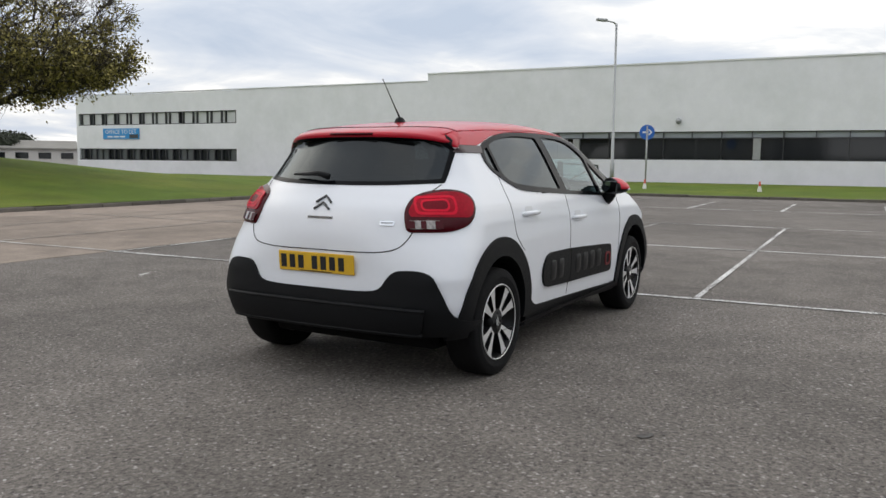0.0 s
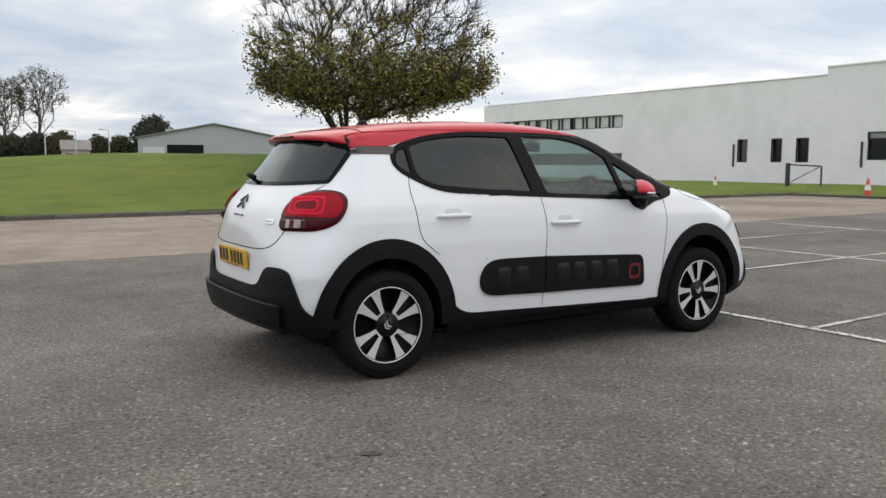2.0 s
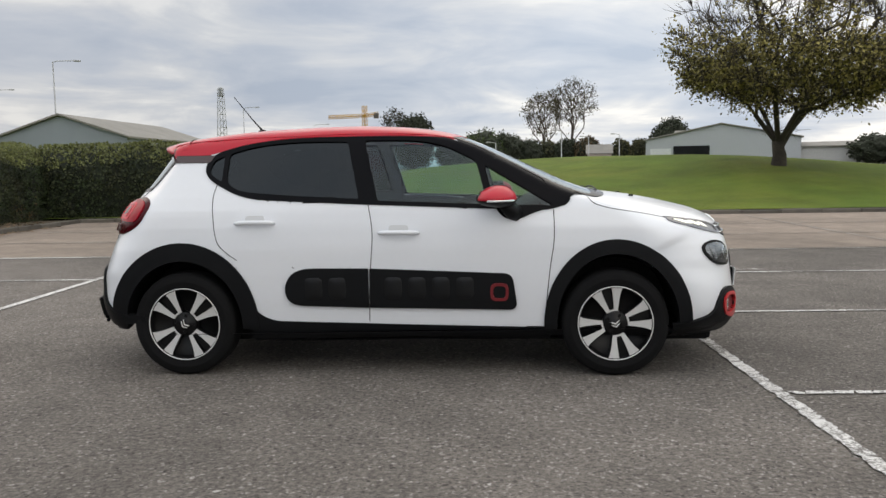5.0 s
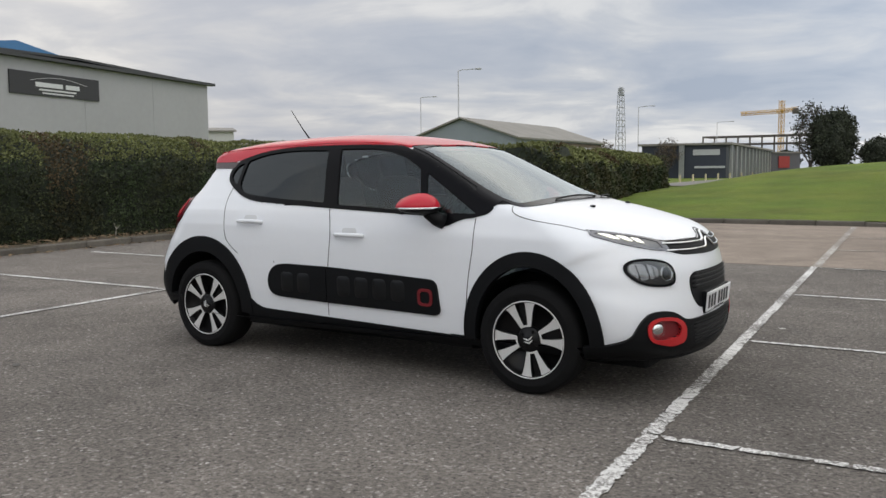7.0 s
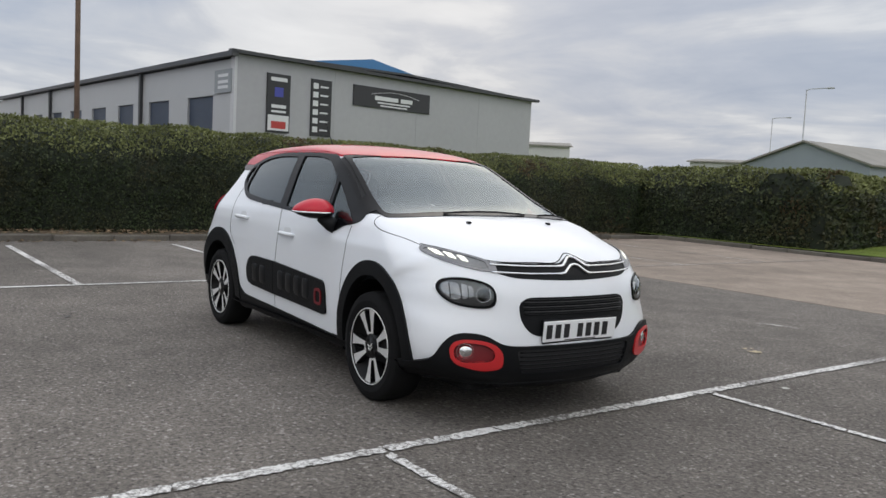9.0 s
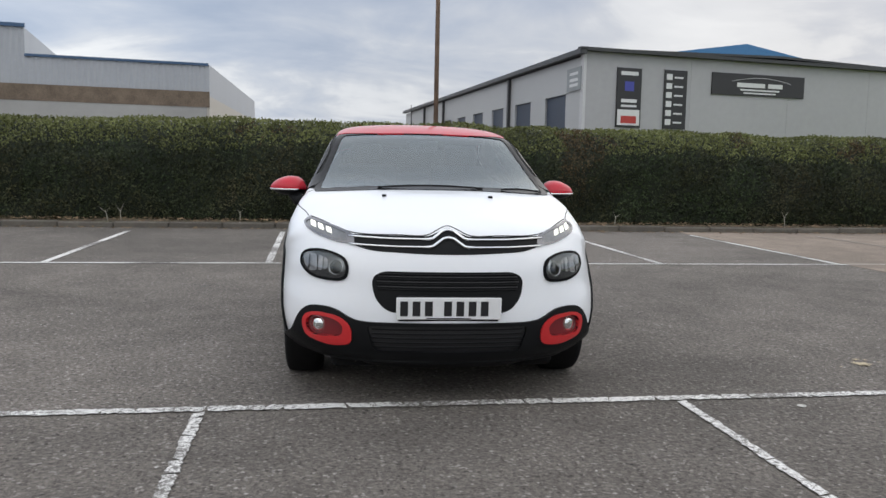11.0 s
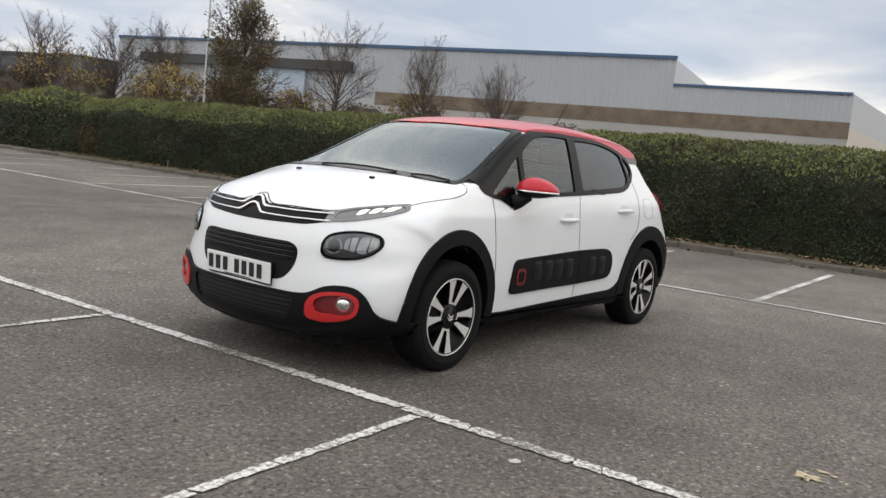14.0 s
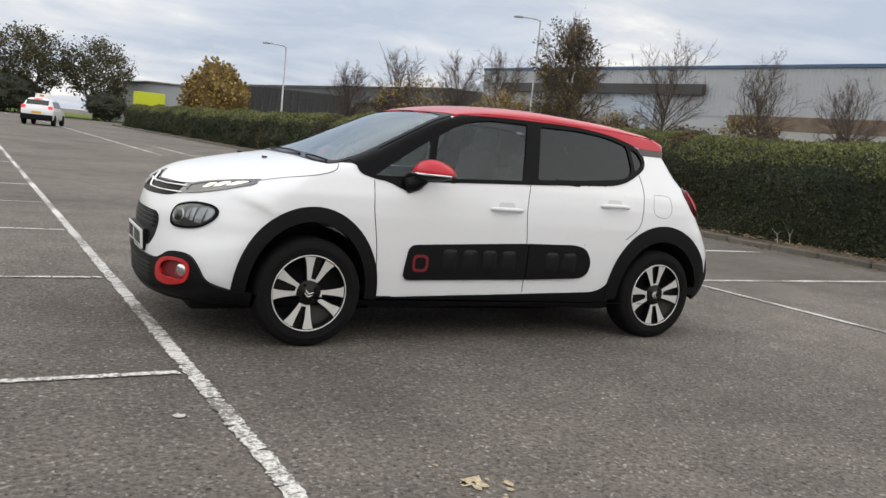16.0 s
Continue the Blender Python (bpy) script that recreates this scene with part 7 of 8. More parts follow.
for k, (x, y, w, h) in enumerate(((-28.5, -45.5, 2.2, 5.0), (-26.5, -42.5, 1.7, 4.7), (-23.6, -50.5, 2.0, 5.6), (-30.5, -41.5, 1.8, 4.6), (-29.3, -38.2, 1.7, 4.4), (-33.5, -38.5, 1.7, 4.3), (-38.5, -32.6, 1.7, 4.6))):
    tree("autumn_shrub", (x, y, 0), h * 1.1, 0.10, 60 + k, 170, "yellow autumn shrub behind the hedge", (0.60, w * 0.24 / 1.1, 0.38, 0.5), 0.12, LEAF_YELLOW, 0.13, 2300, lambda p: noise.noise(p * 1.1) > -0.2, TWIG, 0.5, 0.010, 3, 6, 0.3)
for k in range(9):
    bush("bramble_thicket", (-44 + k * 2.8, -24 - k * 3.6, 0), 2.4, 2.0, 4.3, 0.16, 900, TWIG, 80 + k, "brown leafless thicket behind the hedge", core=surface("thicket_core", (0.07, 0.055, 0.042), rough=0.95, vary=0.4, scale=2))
bush("golden_tree", (-13.2, -68.2, 0), 3.0, 2.6, 6.6, 0.28, 2600, LEAF_YELLOW, 71, "golden autumn tree beyond the hedge", core=surface("golden_core", (0.12, 0.08, 0.03), rough=0.95, vary=0.4, scale=2))
for k, (x, y, high) in enumerate(((0.2, -106, 10.2), (-6.9, -105, 9.7))):
    tree("road_tree", (x, y, 0), high, 0.28, 91 + k, 560, "half-bare round-headed tree beside the far road", (0.60, 0.40, 0.38, 0.34), 0.2, LEAF_DULL, 0.26, 7500 - 1500 * k, lambda p: noise.noise(p * 0.7) > -0.15, TWIG_DARK, 0.6, 0.016, 2, 4, 0.35)
bush("road_shrub", (3.0, -103, 0), 4.5, 3, 4.6, 0.3, 1500, LEAF_DARK, 93, "dark shrub beside the far road")
bush("road_shrub", (-7.5, -100, 0), 2.6, 2, 3.6, 0.25, 900, LEAF_DARK, 94, "dark shrub beside the far road")
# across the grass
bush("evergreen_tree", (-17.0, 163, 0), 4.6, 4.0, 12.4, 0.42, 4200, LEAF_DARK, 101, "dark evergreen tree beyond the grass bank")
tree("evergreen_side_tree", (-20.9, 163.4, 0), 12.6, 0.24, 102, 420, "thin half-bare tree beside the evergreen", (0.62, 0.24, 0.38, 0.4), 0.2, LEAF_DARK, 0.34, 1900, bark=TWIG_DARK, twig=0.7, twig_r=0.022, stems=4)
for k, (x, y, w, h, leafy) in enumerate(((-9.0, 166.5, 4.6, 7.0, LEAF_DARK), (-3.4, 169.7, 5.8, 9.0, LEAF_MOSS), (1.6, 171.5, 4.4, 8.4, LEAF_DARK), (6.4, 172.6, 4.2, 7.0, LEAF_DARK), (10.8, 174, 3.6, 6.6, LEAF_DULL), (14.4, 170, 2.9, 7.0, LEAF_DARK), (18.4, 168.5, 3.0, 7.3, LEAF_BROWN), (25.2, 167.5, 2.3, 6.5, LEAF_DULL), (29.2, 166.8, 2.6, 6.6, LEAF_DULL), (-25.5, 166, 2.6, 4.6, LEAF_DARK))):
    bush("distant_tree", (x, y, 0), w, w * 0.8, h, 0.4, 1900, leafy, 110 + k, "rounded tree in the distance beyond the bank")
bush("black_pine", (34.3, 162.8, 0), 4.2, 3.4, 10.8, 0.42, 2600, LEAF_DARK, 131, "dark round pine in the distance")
for k, (x, h, crown) in enumerate(((10.2, 18.4, (0.72, 0.24, 0.24, 0.30)), (16.6, 20.4, (0.76, 0.27, 0.22, 0.22)))):
    tree("thin_crowned_tree", (x, 184.3, 0), h, 0.34, 140 + k, 420, "tall thin-crowned tree nearly bare of leaves", crown, 0.40, LEAF_DULL, 0.3, 2400, lambda p: noise.noise(p * 0.6) > -0.05, TWIG, 0.8, 0.024, 2, 5, 0.5)
for k, (x, y) in enumerate(((54, 92), (50, 95), (46, 99), (59, 96))):
    bush("distant_tree", (x, y, 0.5), 3.5, 2.5, 4.2, 0.3, 900, LEAF_DARK, 150 + k, "dark rounded tree in the distance")


# ---- distant buildings ----
def hut(name, p, q, deep, eave, ridge, wall, roof, label, windows=0, ground=0.0):
    """A gabled building whose front runs from p to q; the ridge runs along the front."""
    p, q = Vector((*p, ground)), Vector((*q, ground))
    w = (q - p).length
    m = Matrix.Translation(p) @ Matrix.Rotation(math.atan2(q.y - p.y, q.x - p.x), 4, "Z")
    b = tagged(empty(name, m), label, "building")
    body = bmesh.new()
    vs = [body.verts.new(v) for v in ((0, 0, 0), (w, 0, 0), (w, deep, 0), (0, deep, 0), (0, 0, eave), (w, 0, eave), (w, deep, eave), (0, deep, eave), (0, deep / 2, ridge), (w, deep / 2, ridge))]
    for f in ((3, 2, 1, 0), (0, 1, 5, 4), (2, 3, 7, 6), (1, 2, 6, 9, 5), (3, 0, 4, 8, 7), (4, 5, 9, 8), (6, 7, 8, 9)):
        body.faces.new([vs[i] for i in f])
    part("wall", body, wall, b)
    for s in (0, 1):
        r = bmesh.new()
        y0, y1 = (-0.3, deep / 2) if s == 0 else (deep + 0.3, deep / 2)
        z0 = eave - 0.3 * (ridge - eave) / (deep / 2)
        vs = [r.verts.new(v) for v in ((-0.3, y0, z0 + 0.05), (w + 0.3, y0, z0 + 0.05), (w + 0.3, y1, ridge + 0.05), (-0.3, y1, ridge + 0.05), (-0.3, y0, z0 + 0.2), (w + 0.3, y0, z0 + 0.2), (w + 0.3, y1, ridge + 0.2), (-0.3, y1, ridge + 0.2))]
        for f in ((3, 2, 1, 0), (4, 5, 6, 7), (0, 1, 5, 4), (1, 2, 6, 5), (2, 3, 7, 6), (3, 0, 4, 7)):
            r.faces.new([vs[i] for i in f])
        part("roof", r, roof, b)
    for k in range(windows):
        x = w * (k + 0.5) / windows
        part("window", box(x - w / windows * 0.28, x + w / windows * 0.28, -0.06, 0.02, eave * 0.45, eave * 0.8), DARK_GLASS, b)
    return b


ROOF_GREY = surface("weathered_roof_sheet", (0.22, 0.21, 0.19), rough=0.8, vary=0.12, scale=0.5)
BLUE_GREY = surface("blue_grey_cladding", (0.24, 0.27, 0.30), rough=0.6, vary=0.06, scale=0.3)
workshop = hut("gabled_workshop", (-28.5, 57.6), (-29.3, 79.0), 10.6, 3.9, 5.65, BLUE_GREY, ROOF_GREY, "grey gabled workshop behind the hedge")
part("pale_sign", box(3.0, 6.2, -0.12, -0.02, 2.5, 3.5), surface("pale_board", (0.55, 0.56, 0.56), rough=0.6), workshop)
part("brown_bay", box(10.0, 21.2, -0.07, -0.01, 1.5, 3.75), BRICK_BROWN, workshop)
for k in range(7):
    part("window", box(12.2 + k * 1.25, 12.9 + k * 1.25, -0.12, -0.06, 2.6, 3.4), surface("white_window", (0.55, 0.56, 0.57), rough=0.4), workshop)
def showroom():
    """A low showroom: navy front, a long side with grey pillars, and a lower red-signed wing at its far end."""
    a, c, f, r = Vector((-29.2, 91.8, 0)), Vector((-19.3, 92.6, 0)), Vector((-23.5, 139.7, 0)), Vector((-19.6, 143.4, 0))
    shop = tagged(empty("dark_showroom", Matrix.Translation(c)), "low navy showroom with a grey pillared side beyond the grass", "building")
    navy = surface("navy_cladding", (0.03, 0.036, 0.055), rough=0.45, vary=0.15, scale=0.4)
    back = f + (a - c)

    def wall(name, p, q, z0, z1, mat_, out=0.0, thick=0.3):
        way = (q - p).normalized()
        side = Vector((way.y, -way.x, 0))
        bm = bmesh.new()
        vs = [bm.verts.new(v + Vector((0, 0, z)) - c) for z in (z0, z1) for v in (p + side * out, q + side * out, q + side * (out - thick), p + side * (out - thick))]
        for g in ((3, 2, 1, 0), (4, 5, 6, 7), (0, 1, 5, 4), (1, 2, 6, 5), (2, 3, 7, 6), (3, 0, 4, 7)):
            bm.faces.new([vs[i] for i in g])
        bmesh.ops.recalc_face_normals(bm, faces=bm.faces[:])
        return part(name, bm, mat_, shop)

    wall("front_wall", a, c, 0, 3.9, navy)
    wall("side_wall", c, f, 0, 3.9, surface("charcoal_cladding", (0.09, 0.095, 0.105), rough=0.5, vary=0.12, scale=0.4))
    wall("back_wall", f, back, 0, 3.9, navy)
    wall("wing_wall", f, r, 0, 3.6, surface("wing_cladding", (0.10, 0.10, 0.11), rough=0.5, vary=0.1))
    roof_ = bmesh.new()
    vs = [roof_.verts.new(v - c + Vector((0, 0, z))) for z in (3.9, 4.15) for v in (a + Vector((-0.4, -0.4, 0)), c + Vector((0.4, -0.4, 0)), f + Vector((0.4, 0.4, 0)), back + Vector((-0.4, 0.4, 0)))]
    for g in ((3, 2, 1, 0), (4, 5, 6, 7), (0, 1, 5, 4), (1, 2, 6, 5), (2, 3, 7, 6), (3, 0, 4, 7)):
        roof_.faces.new([vs[i] for i in g])
    part("roof", roof_, ROOF_GREY, shop)
    wall("wing_roof", f, r, 3.6, 3.85, ROOF_GREY, 0.3, 6)
    along = (f - c) / 12
    for k in range(12):
        wall("pillar", c + along * (k + 0.15), c + along * (k + 0.42), 0, 3.85, GALV, 0.25, 0.25)
    front = c - a
    wall("corner_pillar", a + front * 0.44, a + front * 0.50, 0, 3.9, GALV, 0.2, 0.2)
    wall("pale_sign", a + front * 0.60, a + front * 0.90, 2.75, 3.4, surface("pale_fascia", (0.45, 0.46, 0.47), rough=0.6), 0.12, 0.1)
    wall("pale_strip", a + front * 0.62, a + front * 0.96, 1.25, 1.5, surface("pale_band", (0.45, 0.46, 0.47), rough=0.6), 0.12, 0.1)
    wall("red_sign", f + (r - f) * 0.25, f + (r - f) * 0.62, 1.2, 3.1, surface("dull_red_banner", (0.34, 0.045, 0.04), rough=0.7), 0.2, 0.1)


showroom()
for k, (x, y) in enumerate(((-25.6, 90.0), (-33.5, 90.5))):
    tree("kerbside_tree", (x, y, 0.1), 4.6, 0.09, 170 + k, 200, "small brown half-bare tree before the showroom", (0.62, 0.27, 0.36, 0.34), 0.25, LEAF_BROWN, 0.16, 700, bark=TWIG, twig_r=0.014)
# the road that curves past the showroom, with its pale verge posts
road_ = bmesh.new()
near, far_ = [], []
for k in range(25):
    u = k / 24
    p = Vector((-10.6, 44.6, 0)) * (1 - u) ** 2 + Vector((-14.5, 72, 0)) * 2 * u * (1 - u) + Vector((-15.5, 138, 0)) * u * u
    near.append(road_.verts.new((p.x + 1.2, p.y, 0.20)))
    far_.append(road_.verts.new((p.x - 3.4 + 2.2 * u, p.y + 1.5, 0.20)))
for k in range(24):
    road_.faces.new((near[k], near[k + 1], far_[k + 1], far_[k]))
tagged(part("road", road_, surface("worn_road_asphalt", (0.16, 0.15, 0.14), rough=0.9, vary=0.12)), "grey road curving past the showroom", "road", kind="structure")
post_mesh = mesh_of(soft_box(-0.07, 0.07, -0.07, 0.07, -0.1, 0.55, r=0.02, seg=1), "verge_post", surface("cream_post", (0.6, 0.52, 0.34), rough=0.7))
for k in range(14):
    u = (k + 1) / 16
    p = Vector((-10.6, 44.6, 0)) * (1 - u) ** 2 + Vector((-14.5, 72, 0)) * 2 * u * (1 - u) + Vector((-15.5, 138, 0)) * u * u
    o = new("verge_post", post_mesh)
    o.matrix_world = Matrix.Translation((p.x - 4.4 + 2.2 * u, p.y + 2, 0.18))
    tagged(o, "short cream post beside the far road", "post", group="verge posts")
shed = hut("white_gabled_shed", (38.4, 102.4), (44.2, 121.6), 19.2, 3.7, 5.6, surface("pale_grey_shed", (0.40, 0.42, 0.45), rough=0.6, vary=0.05), ROOF_GREY, "pale grey gabled shed beyond the grass bank", ground=0.6)
part("window", box(-0.08, -0.01, 11.0, 15.6, 1.5, 2.9), DARK_GLASS, shed)
part("door", box(-0.08, -0.01, 15.9, 18.6, 0.2, 2.6), surface("white_shutter", (0.6, 0.62, 0.63), rough=0.5), shed)
hut("factory_roofs", (38.6, 103), (47, 99.5), 12, 2.6, 3.2, surface("pale_block", (0.45, 0.45, 0.44), rough=0.8), ROOF_GREY, "low factory roofs in the distance", ground=0.4)
hut("white_bungalow", (52, 90.2), (60.5, 85.4), 8, 2.0, 2.9, surface("cream_plaster", (0.55, 0.53, 0.5), rough=0.8, vary=0.05), ROOF_GREY, "low pale bungalow in the distance", windows=4, ground=0.2)
hut("orange_brick_house", (17.4, 158.5), (22.0, 158.0), 6, 3.4, 5.0, surface("pinkish_plaster", (0.5, 0.42, 0.38), rough=0.8, vary=0.08), ROOF_GREY, "small pale house with an orange base in the distance", windows=2, ground=0)
hut("brick_house", (24.2, 111), (29, 109), 6, 3.4, 4.6, surface("red_brown_brick", (0.22, 0.12, 0.09), rough=0.9, vary=0.15), ROOF_GREY, "brown brick house in the distance", windows=3, ground=1.0)
hut("pale_works", (-56, 70.5), (-47.5, 75), 10, 4.6, 5.0, surface("pale_works_wall", (0.5, 0.5, 0.5), rough=0.7), ROOF_GREY, "low pale works building behind the hedge")
hut("pale_store", (-69.7, 56.1), (-65.5, 61.3), 9, 5.7, 6.2, surface("pale_store_wall", (0.5, 0.5, 0.5), rough=0.7, vary=0.05), ROOF_GREY, "low pale store behind the garage")
hut("road_warehouse", (-24, -118), (-9, -112), 20, 4.9, 5.2, PALE_CLAD, ROOF_GREY, "pale steel warehouse beyond the far road")
tagged(part("yellow_container", soft_box(-11.4, -8.6, -85, -83, 0, 3.5, r=0.05), surface("lime_yellow_paint", (0.55, 0.62, 0.03), rough=0.5, vary=0.05)), "lime yellow container standing behind the hedge", "container")
pal = tagged(empty("panel_fence", Matrix.Translation((-15.4, -72.8, 0))), "tall dark panelled steel fence behind the hedge", "fence")
for k in range(34):
    part("panel", box(-0.32 * k, -0.32 * k + 0.325, 0.09 * k, 0.09 * k + (0.03 if k % 2 else 0.07), 0, 4.9), DARK_TRIM, pal)
for z in (1.0, 4.2):
    part("rail", tube([(0.1, 0.05, z), (-9.5, 2.75, z)], 0.05, 5), DARK_TRIM, pal)


# ---- construction frame, crane, mast ----
frame_b = tagged(empty("concrete_frame", Matrix.Translation((-55, 217, 0))), "unfinished concrete building frame in the far distance", "building")
for z in (4.6, 7.2, 9.2):
    part("slab", box(0, 27, 0, 8, z, z + 0.35), KERB, frame_b)
for k in range(10):
    part("column", box(k * 2.95, k * 2.95 + 0.35, 0, 0.35, 0, 9.2), KERB, frame_b)
CRANE = surface("yellow_crane_paint", (0.55, 0.33, 0.06), rough=0.6, vary=0.05)
crane = tagged(empty("tower_crane", Matrix.Translation((-41.5, 251, 0))), "yellow tower crane in the far distance", "crane")


def lattice(p, q, w, n, r, parent, name, material, taper=1.0):
    bm = bmesh.new()
    p, q = Vector(p), Vector(q)
    way = (q - p).normalized()
    side = way.orthogonal().normalized()
    up = way.cross(side)
    rings = []
    for k in range(n + 1):
        s = w * (1 + (taper - 1) * k / n) / 2
        c = p + (q - p) * k / n
        rings.append([c + side * s + up * s, c - side * s + up * s, c - side * s - up * s, c + side * s - up * s])
    for a, b in zip(rings, rings[1:]):
        for i in range(4):
            add_tube(bm, [a[i], b[i]], r, 4, cap=False)
            add_tube(bm, [a[i], b[(i + 1) % 4]], r * 0.7, 3, cap=False)
            add_tube(bm, [a[i], a[(i + 1) % 4]], r * 0.7, 3, cap=False)
    return part(name, bm, material, parent, kind="")


lattice((0, 0, 0), (0, 0, 20.5), 1.1, 14, 0.10, crane, "tower", CRANE)
lattice((0, 0, 17.4), (-11, -2.2, 17.0), 0.8, 12, 0.085, crane, "jib", CRANE)
lattice((0, 0, 17.4), (4.2, 0.8, 18.0), 0.8, 5, 0.085, crane, "counter_jib", CRANE)
part("ballast", box(2.8, 4.3, 0, 1.2, 16.6, 18.2), KERB, crane)
mast = tagged(empty("radio_mast", Matrix.Translation((-42.6, 121.3, 0))), "grey lattice radio mast in the distance", "mast")
lattice((0, 0, 0), (0, 0, 13.8), 1.5, 14, 0.045, mast, "lattice", GALV, taper=0.45)
part("aerial_array", soft_box(-0.3, 0.3, -0.3, 0.3, 12.6, 14.0, r=0.1), GALV, mast)


# ---- lamp posts, poles, signs ----
def lamp_post(x, y, h, arm, label="tall galvanised street lamp with a bent arm"):
    t = tagged(empty("street_lamp", Matrix.Translation((x, y, 0))), label, "street lamp", group="street lamps")
    part("post", tube([(0, 0, -0.1), (0, 0, 1.2), (0, 0, 1.25), (0, 0, h)], [0.11, 0.105, 0.075, 0.05], 10), GALV, t, smooth=True)
    ax, ay = arm
    part("arm", tube([(0, 0, h - 0.05), (ax * 0.15, ay * 0.15, h + 0.05), (ax * 0.8, ay * 0.8, h + 0.12)], 0.035, 8), GALV, t)
    part("lantern", soft_box(-0.28, 0.28, -0.11, 0.11, -0.07, 0.06, r=0.04, m=Matrix.Translation((ax * 0.9, ay * 0.9, h + 0.12)) @ Matrix.Rotation(math.atan2(ay, ax), 4, "Z")), GALV, t)
    return t


lamp_post(33.1, 9.7, 7.75, (-0.75, 0.55))
lamp_post(-34.1, 57.5, 9.85, (1.7, 0.9))
lamp_post(-57.5, 86.9, 10.8, (1.8, 1.0))
lamp_post(-32.2, 99.2, 9.1, (1.9, 0.5))
lamp_post(-32.5, 140.7, 9.0, (2.6, 0.6))
lamp_post(-25.9, -38.4, 9.35, (1.3, -0.75))
lamp_post(-14.3, -52.3, 6.9, (1.4, -0.5))
for x, y, h in ((0.0, 92, 3.9), (8.2, 100, 5.5), (16.5, 108, 5.2), (12.0, 104, 4.8)):
    lamp_post(x, y, h, (-1.0, 0.0), "distant street lamp beyond the grass")
pole = tagged(part("rusty_pole", tube([(-30.5, 3.15, -0.2), (-30.5, 3.15, 6), (-30.5, 3.15, 14)], [0.11, 0.10, 0.085], 10), RUST, smooth=True), "tall rusty brown pole standing behind the hedge", "pole")

arrow = tagged(empty("arrow_sign", pose(31.45, 7.6, 0.1, 0, 0, 196)), "round blue sign with a white arrow on a grey post", "traffic sign")
part("post", tube([(0.03, 0, -0.1), (0.03, 0, 2.8)], 0.038, 8), GALV, arrow, smooth=True)
disc = lathe([(0.0, 0.0), (0.33, 0.0), (0.335, 0.01), (0.33, 0.02), (0.0, 0.02)], 32, pose(-0.02 + 0.02, 0, 2.52, 0, 90, 0))
part("disc", disc, surface("blue_sign_face", (0.02, 0.13, 0.5), rough=0.35, vary=0.04), arrow)
shape = bmesh.new()
for quad in ([(-0.2, -0.035), (0.06, -0.035), (0.06, 0.035), (-0.2, 0.035)], [(0.03, -0.13), (0.1, -0.13), (0.23, 0.0), (0.15, 0.0)], [(0.15, 0.0), (0.23, 0.0), (0.1, 0.13), (0.03, 0.13)]):
    shape.faces.new([shape.verts.new((0.026, u, 2.52 + v)) for u, v in quad])
part("arrow", shape, surface("sign_arrow_white", (0.75, 0.76, 0.78), rough=0.4), arrow)


def gate(x, y, wide, turn):
    g = tagged(empty("barrier_gate", pose(x, y, 0.1, 0, 0, turn)), "black steel swing barrier with a striped diagonal stay", "gate", group="barrier gates")
    part("post", soft_box(-0.1, 0.1, -0.1, 0.1, -0.1, 1.18, r=0.01), DARK_TRIM, g)
    part("top_bar", tube([(0, 0, 1.1), (wide, 0, 1.02)], 0.035, 8), DARK_TRIM, g)
    part("end_post", tube([(wide, 0, -0.1), (wide, 0, 1.0)], 0.045, 8), DARK_TRIM, g)
    for k in range(6):
        a, b = k / 6, (k + 1) / 6
        part("stay", tube([(wide * 0.92 * a, 0, 0.12 + 0.85 * a), (wide * 0.92 * b, 0, 0.12 + 0.85 * b)], 0.028, 6), DARK_TRIM if k % 2 else surface("orange_stripe", (0.5, 0.22, 0.06), rough=0.6), g)


gate(29.7, 11.0, 1.9, -42)
gate(33.6, 21.6, 1.6, -42)
info = tagged(empty("notice_post", pose(30.6, 12.1, 0.1, 0, 0, 0)), "small pale notice on a thin dark post", "sign")
part("post", tube([(0, 0, -0.1), (0, 0, 1.6)], 0.04, 8), DARK_TRIM, info)
part("notice", soft_box(-0.05, -0.02, -0.2, 0.2, 1.25, 1.7, r=0.006), surface("pale_notice", (0.5, 0.5, 0.5), rough=0.6), info)
CONE_RED = surface("cone_red", (0.55, 0.07, 0.04), rough=0.5, vary=0.08)
CONE_WHITE = surface("cone_white", (0.7, 0.69, 0.66), rough=0.5, vary=0.08)
cone = tagged(empty("traffic_cone", pose(25.7, 12.6, 0.004)), "orange and white traffic cone on the concrete", "traffic cone")
part("base", soft_box(-0.19, 0.19, -0.19, 0.19, 0, 0.05, r=0.015), CONE_RED, cone)
part("lower", lathe([(0.15, 0.05), (0.115, 0.28)], 20), CONE_RED, cone, smooth=True)
part("sleeve", lathe([(0.118, 0.28), (0.08, 0.48)], 20), CONE_WHITE, cone, smooth=True)
part("tip", lathe([(0.08, 0.48), (0.035, 0.72), (0.0, 0.725)], 20), CONE_RED, cone, smooth=True)
for x, y in ((30.6, 2.6), (29.6, 27.1), (29.5, 22.7), (31.0, 7.5), (29.8, -6.5)):
    b = tagged(empty("marker_bollard", pose(x, y, grass_height(x, y) if y > 14.4 else 0.09)), "short white marker bollard with a red top in the verge", "bollard", group="verge bollards")
    part("body", lathe([(0.11, -0.05), (0.085, 0.10), (0.055, 0.26)], 16), CONE_WHITE, b, smooth=True)
    part("cap", lathe([(0.052, 0.26), (0.03, 0.45), (0.0, 0.455)], 16), CONE_RED, b, smooth=True)


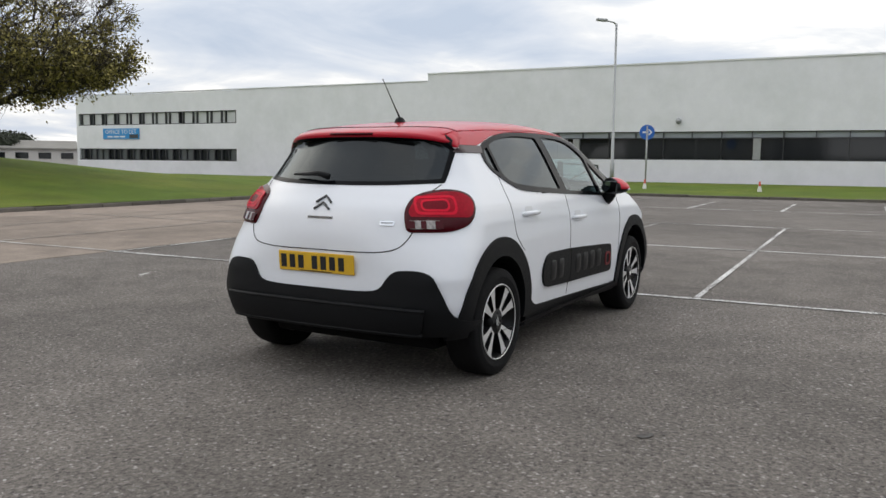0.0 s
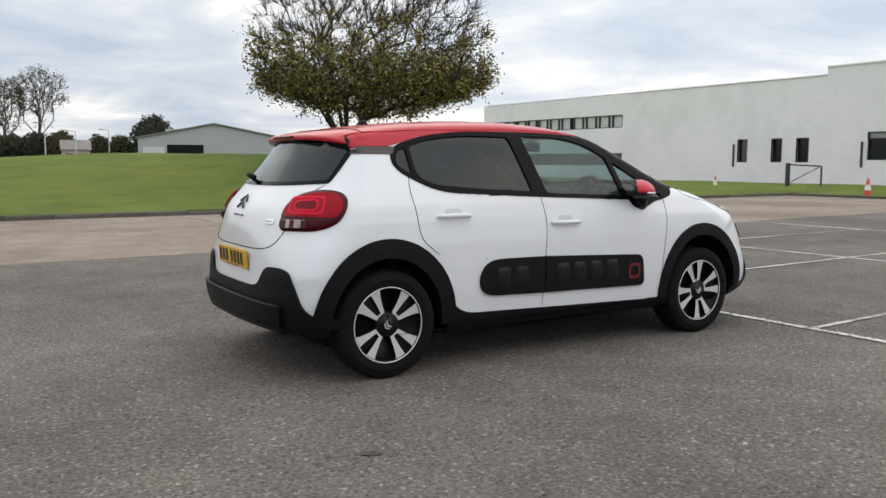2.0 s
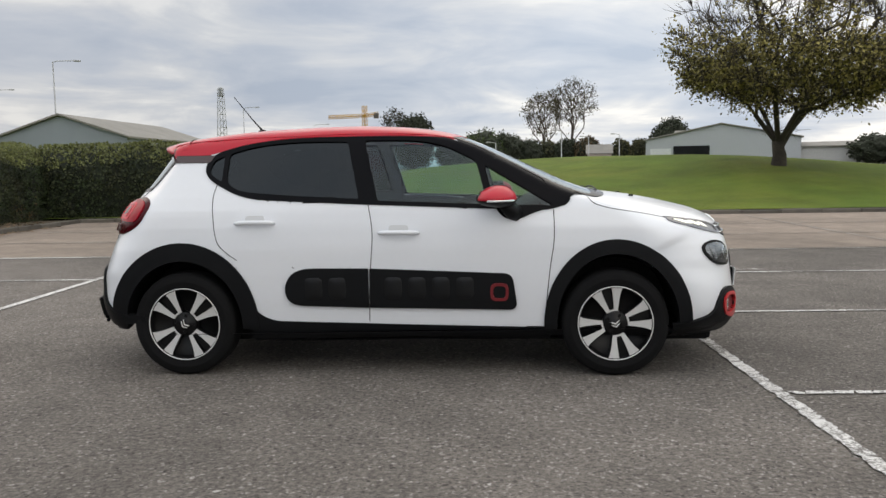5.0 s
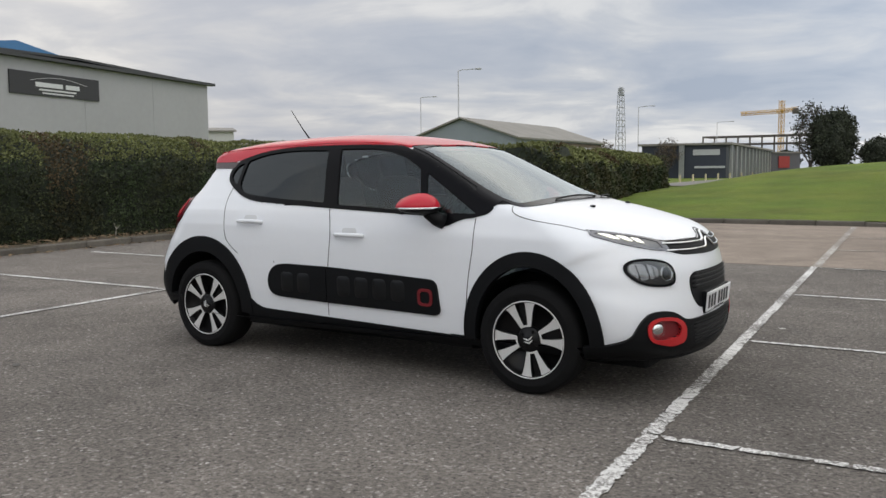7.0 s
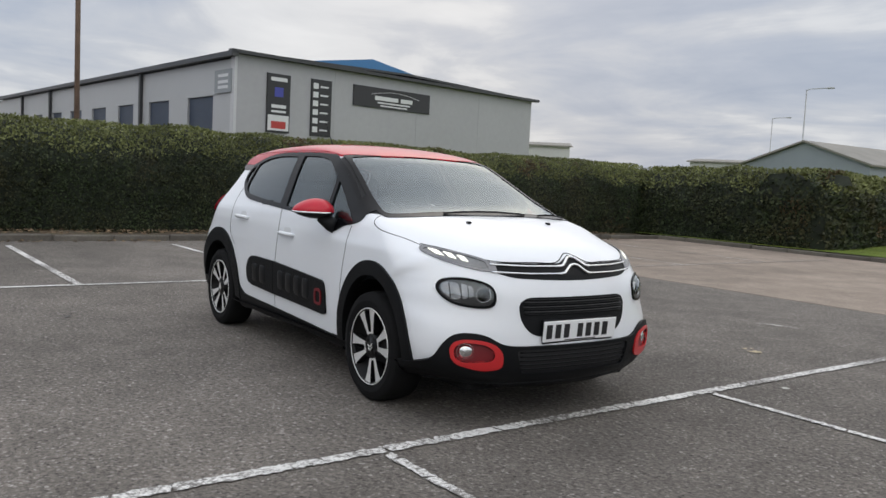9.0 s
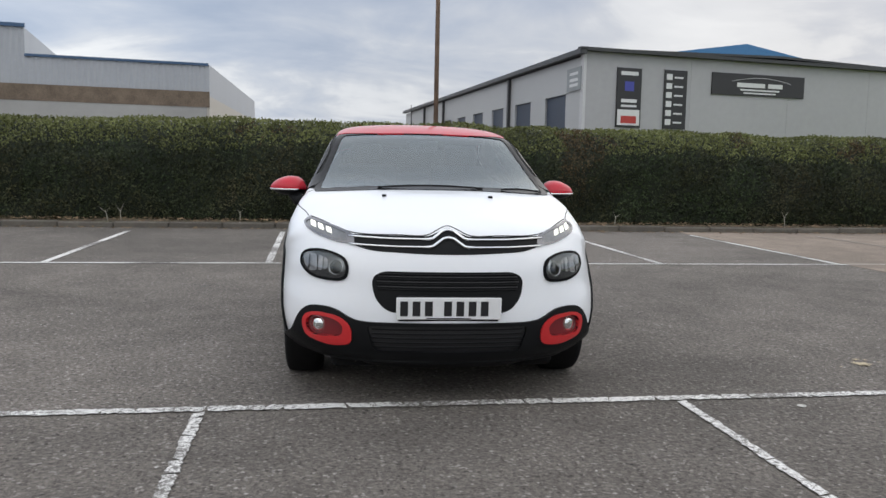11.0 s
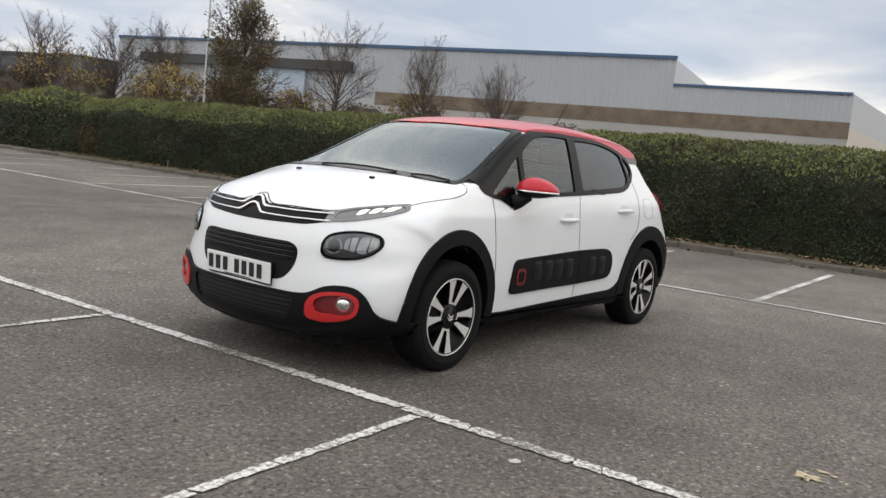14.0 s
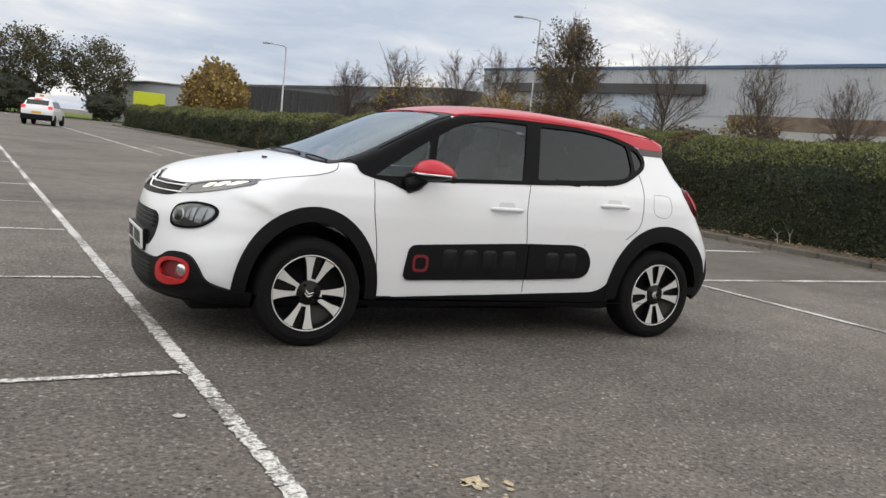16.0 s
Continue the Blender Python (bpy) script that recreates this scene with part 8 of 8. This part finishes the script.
# ---- a second car, far down the road ----
def far_car():
    c = tagged(empty("training_car", pose(0.75, -51.0, 0, 0, 0, -103)), "small white hatchback with roof sign and lit tail lamps", "car")
    # stations along the car: x, underside, waist, top, half width at the waist and at the top
    stations = [(-2.03, 0.5, 0.78, 0.84, 0.66, 0.55), (-1.97, 0.36, 0.92, 1.0, 0.82, 0.72), (-1.83, 0.31, 1.0, 1.20, 0.87, 0.66), (-1.56, 0.3, 1.02, 1.50, 0.88, 0.61), (-1.25, 0.3, 1.02, 1.58, 0.89, 0.62), (-0.3, 0.3, 1.0, 1.61, 0.89, 0.63), (0.35, 0.3, 0.98, 1.55, 0.89, 0.62), (0.9, 0.3, 0.98, 1.22, 0.88, 0.66), (1.2, 0.3, 0.95, 1.05, 0.88, 0.68), (1.8, 0.31, 0.86, 0.93, 0.86, 0.62), (2.05, 0.36, 0.72, 0.8, 0.78, 0.5), (2.12, 0.45, 0.6, 0.64, 0.62, 0.4)]
    body = bmesh.new()
    rings = []
    for x, lo, belt, top, hw, ht in stations:
        half = [(hw * 0.9, lo), (hw * 0.985, lo + 0.10), (hw, lo + (belt - lo) * 0.6), (hw * 0.985, belt), (ht + (hw - ht) * 0.25, belt + (top - belt) * 0.7), (ht, top - 0.05 * (top - belt) - 0.02), (ht * 0.75, top), (0.0, top + 0.015)]
        rings.append([body.verts.new((x, y, z)) for y, z in half] + [body.verts.new((x, -y, z)) for y, z in half[-2::-1]])
    for a, b in zip(rings, rings[1:]):
        for k in range(len(a)):
            body.faces.new((a[k], a[(k + 1) % len(a)], b[(k + 1) % len(a)], b[k]))
    body.faces.new(rings[0])
    body.faces.new(rings[-1][::-1])
    bmesh.ops.recalc_face_normals(body, faces=body.faces[:])
    part("body", body, CAR_WHITE, c, smooth=True)
    part("rear_window", soft_box(-0.02, 0.02, -0.60, 0.60, -0.19, 0.18, r=0.018, m=pose(-1.715, 0, 1.335, 0, 42, 0)), DARK_GLASS, c)
    for s in (-1, 1):
        for x0, x1 in ((-1.25, -0.35), (-0.27, 0.45)):
            part("side_window", soft_box(x0, x1, -0.02, 0.02, -0.20, 0.18, r=0.018, m=pose(0, s * 0.782, 1.26, s * 22, 0, 0)), DARK_GLASS, c)
        part("tail_lamp", soft_box(-0.12, 0.10, -0.12, 0.12, -0.10, 0.10, r=0.05, seg=3, m=pose(-1.86, s * 0.72, 1.03, 0, 20, 0)), LAMP_ON, c, "lit red tail lamp")
        for x in (-1.25, 1.3):
            part("wheel", lathe([(0.0, -0.1), (0.30, -0.1), (0.33, -0.08), (0.33, 0.08), (0.30, 0.1), (0.0, 0.1)], 24, pose(x, s * 0.80, 0.33, 90, 0, 0)), RUBBER, c)
    part("bumper", soft_box(-2.08, -1.85, -0.86, 0.86, 0.30, 0.64, r=0.07, seg=3), CAR_BLACK, c)
    part("brake_lamp", soft_box(-1.60, -1.50, -0.20, 0.20, 1.49, 1.555, r=0.015), LAMP_ON, c, "lit red high brake lamp")
    sign = bmesh.new()
    vs = [sign.verts.new((x, y, z)) for y, x, z in [(y, x, z) for y in (-0.36, 0.36) for x, z in ((-0.75, 1.60), (-0.35, 1.60), (-0.50, 1.86), (-0.60, 1.86))]]
    for g in ((0, 1, 2, 3), (7, 6, 5, 4), (0, 4, 5, 1), (1, 5, 6, 2), (2, 6, 7, 3), (3, 7, 4, 0)):
        sign.faces.new([vs[i] for i in g])
    bmesh.ops.recalc_face_normals(sign, faces=sign.faces[:])
    sign = part("roof_sign", sign, CONE_WHITE, c)
    part("red_mark", box(-0.70, -0.69, -0.12, 0.12, 1.66, 1.78, m=None), RED_TRIM, sign)
    part("number_plate", box(-2.06, -2.04, -0.26, 0.26, 0.70, 0.81), PLATE_Y, c)


LAMP_ON = surface("lit_red_lamp", (0.5, 0.02, 0.02), rough=0.3, vary=0.05)
LAMP_ON.node_tree.nodes["Principled BSDF"].inputs["Emission Color"].default_value = (1.0, 0.05, 0.05, 1)
LAMP_ON.node_tree.nodes["Principled BSDF"].inputs["Emission Strength"].default_value = 0.5
far_car()
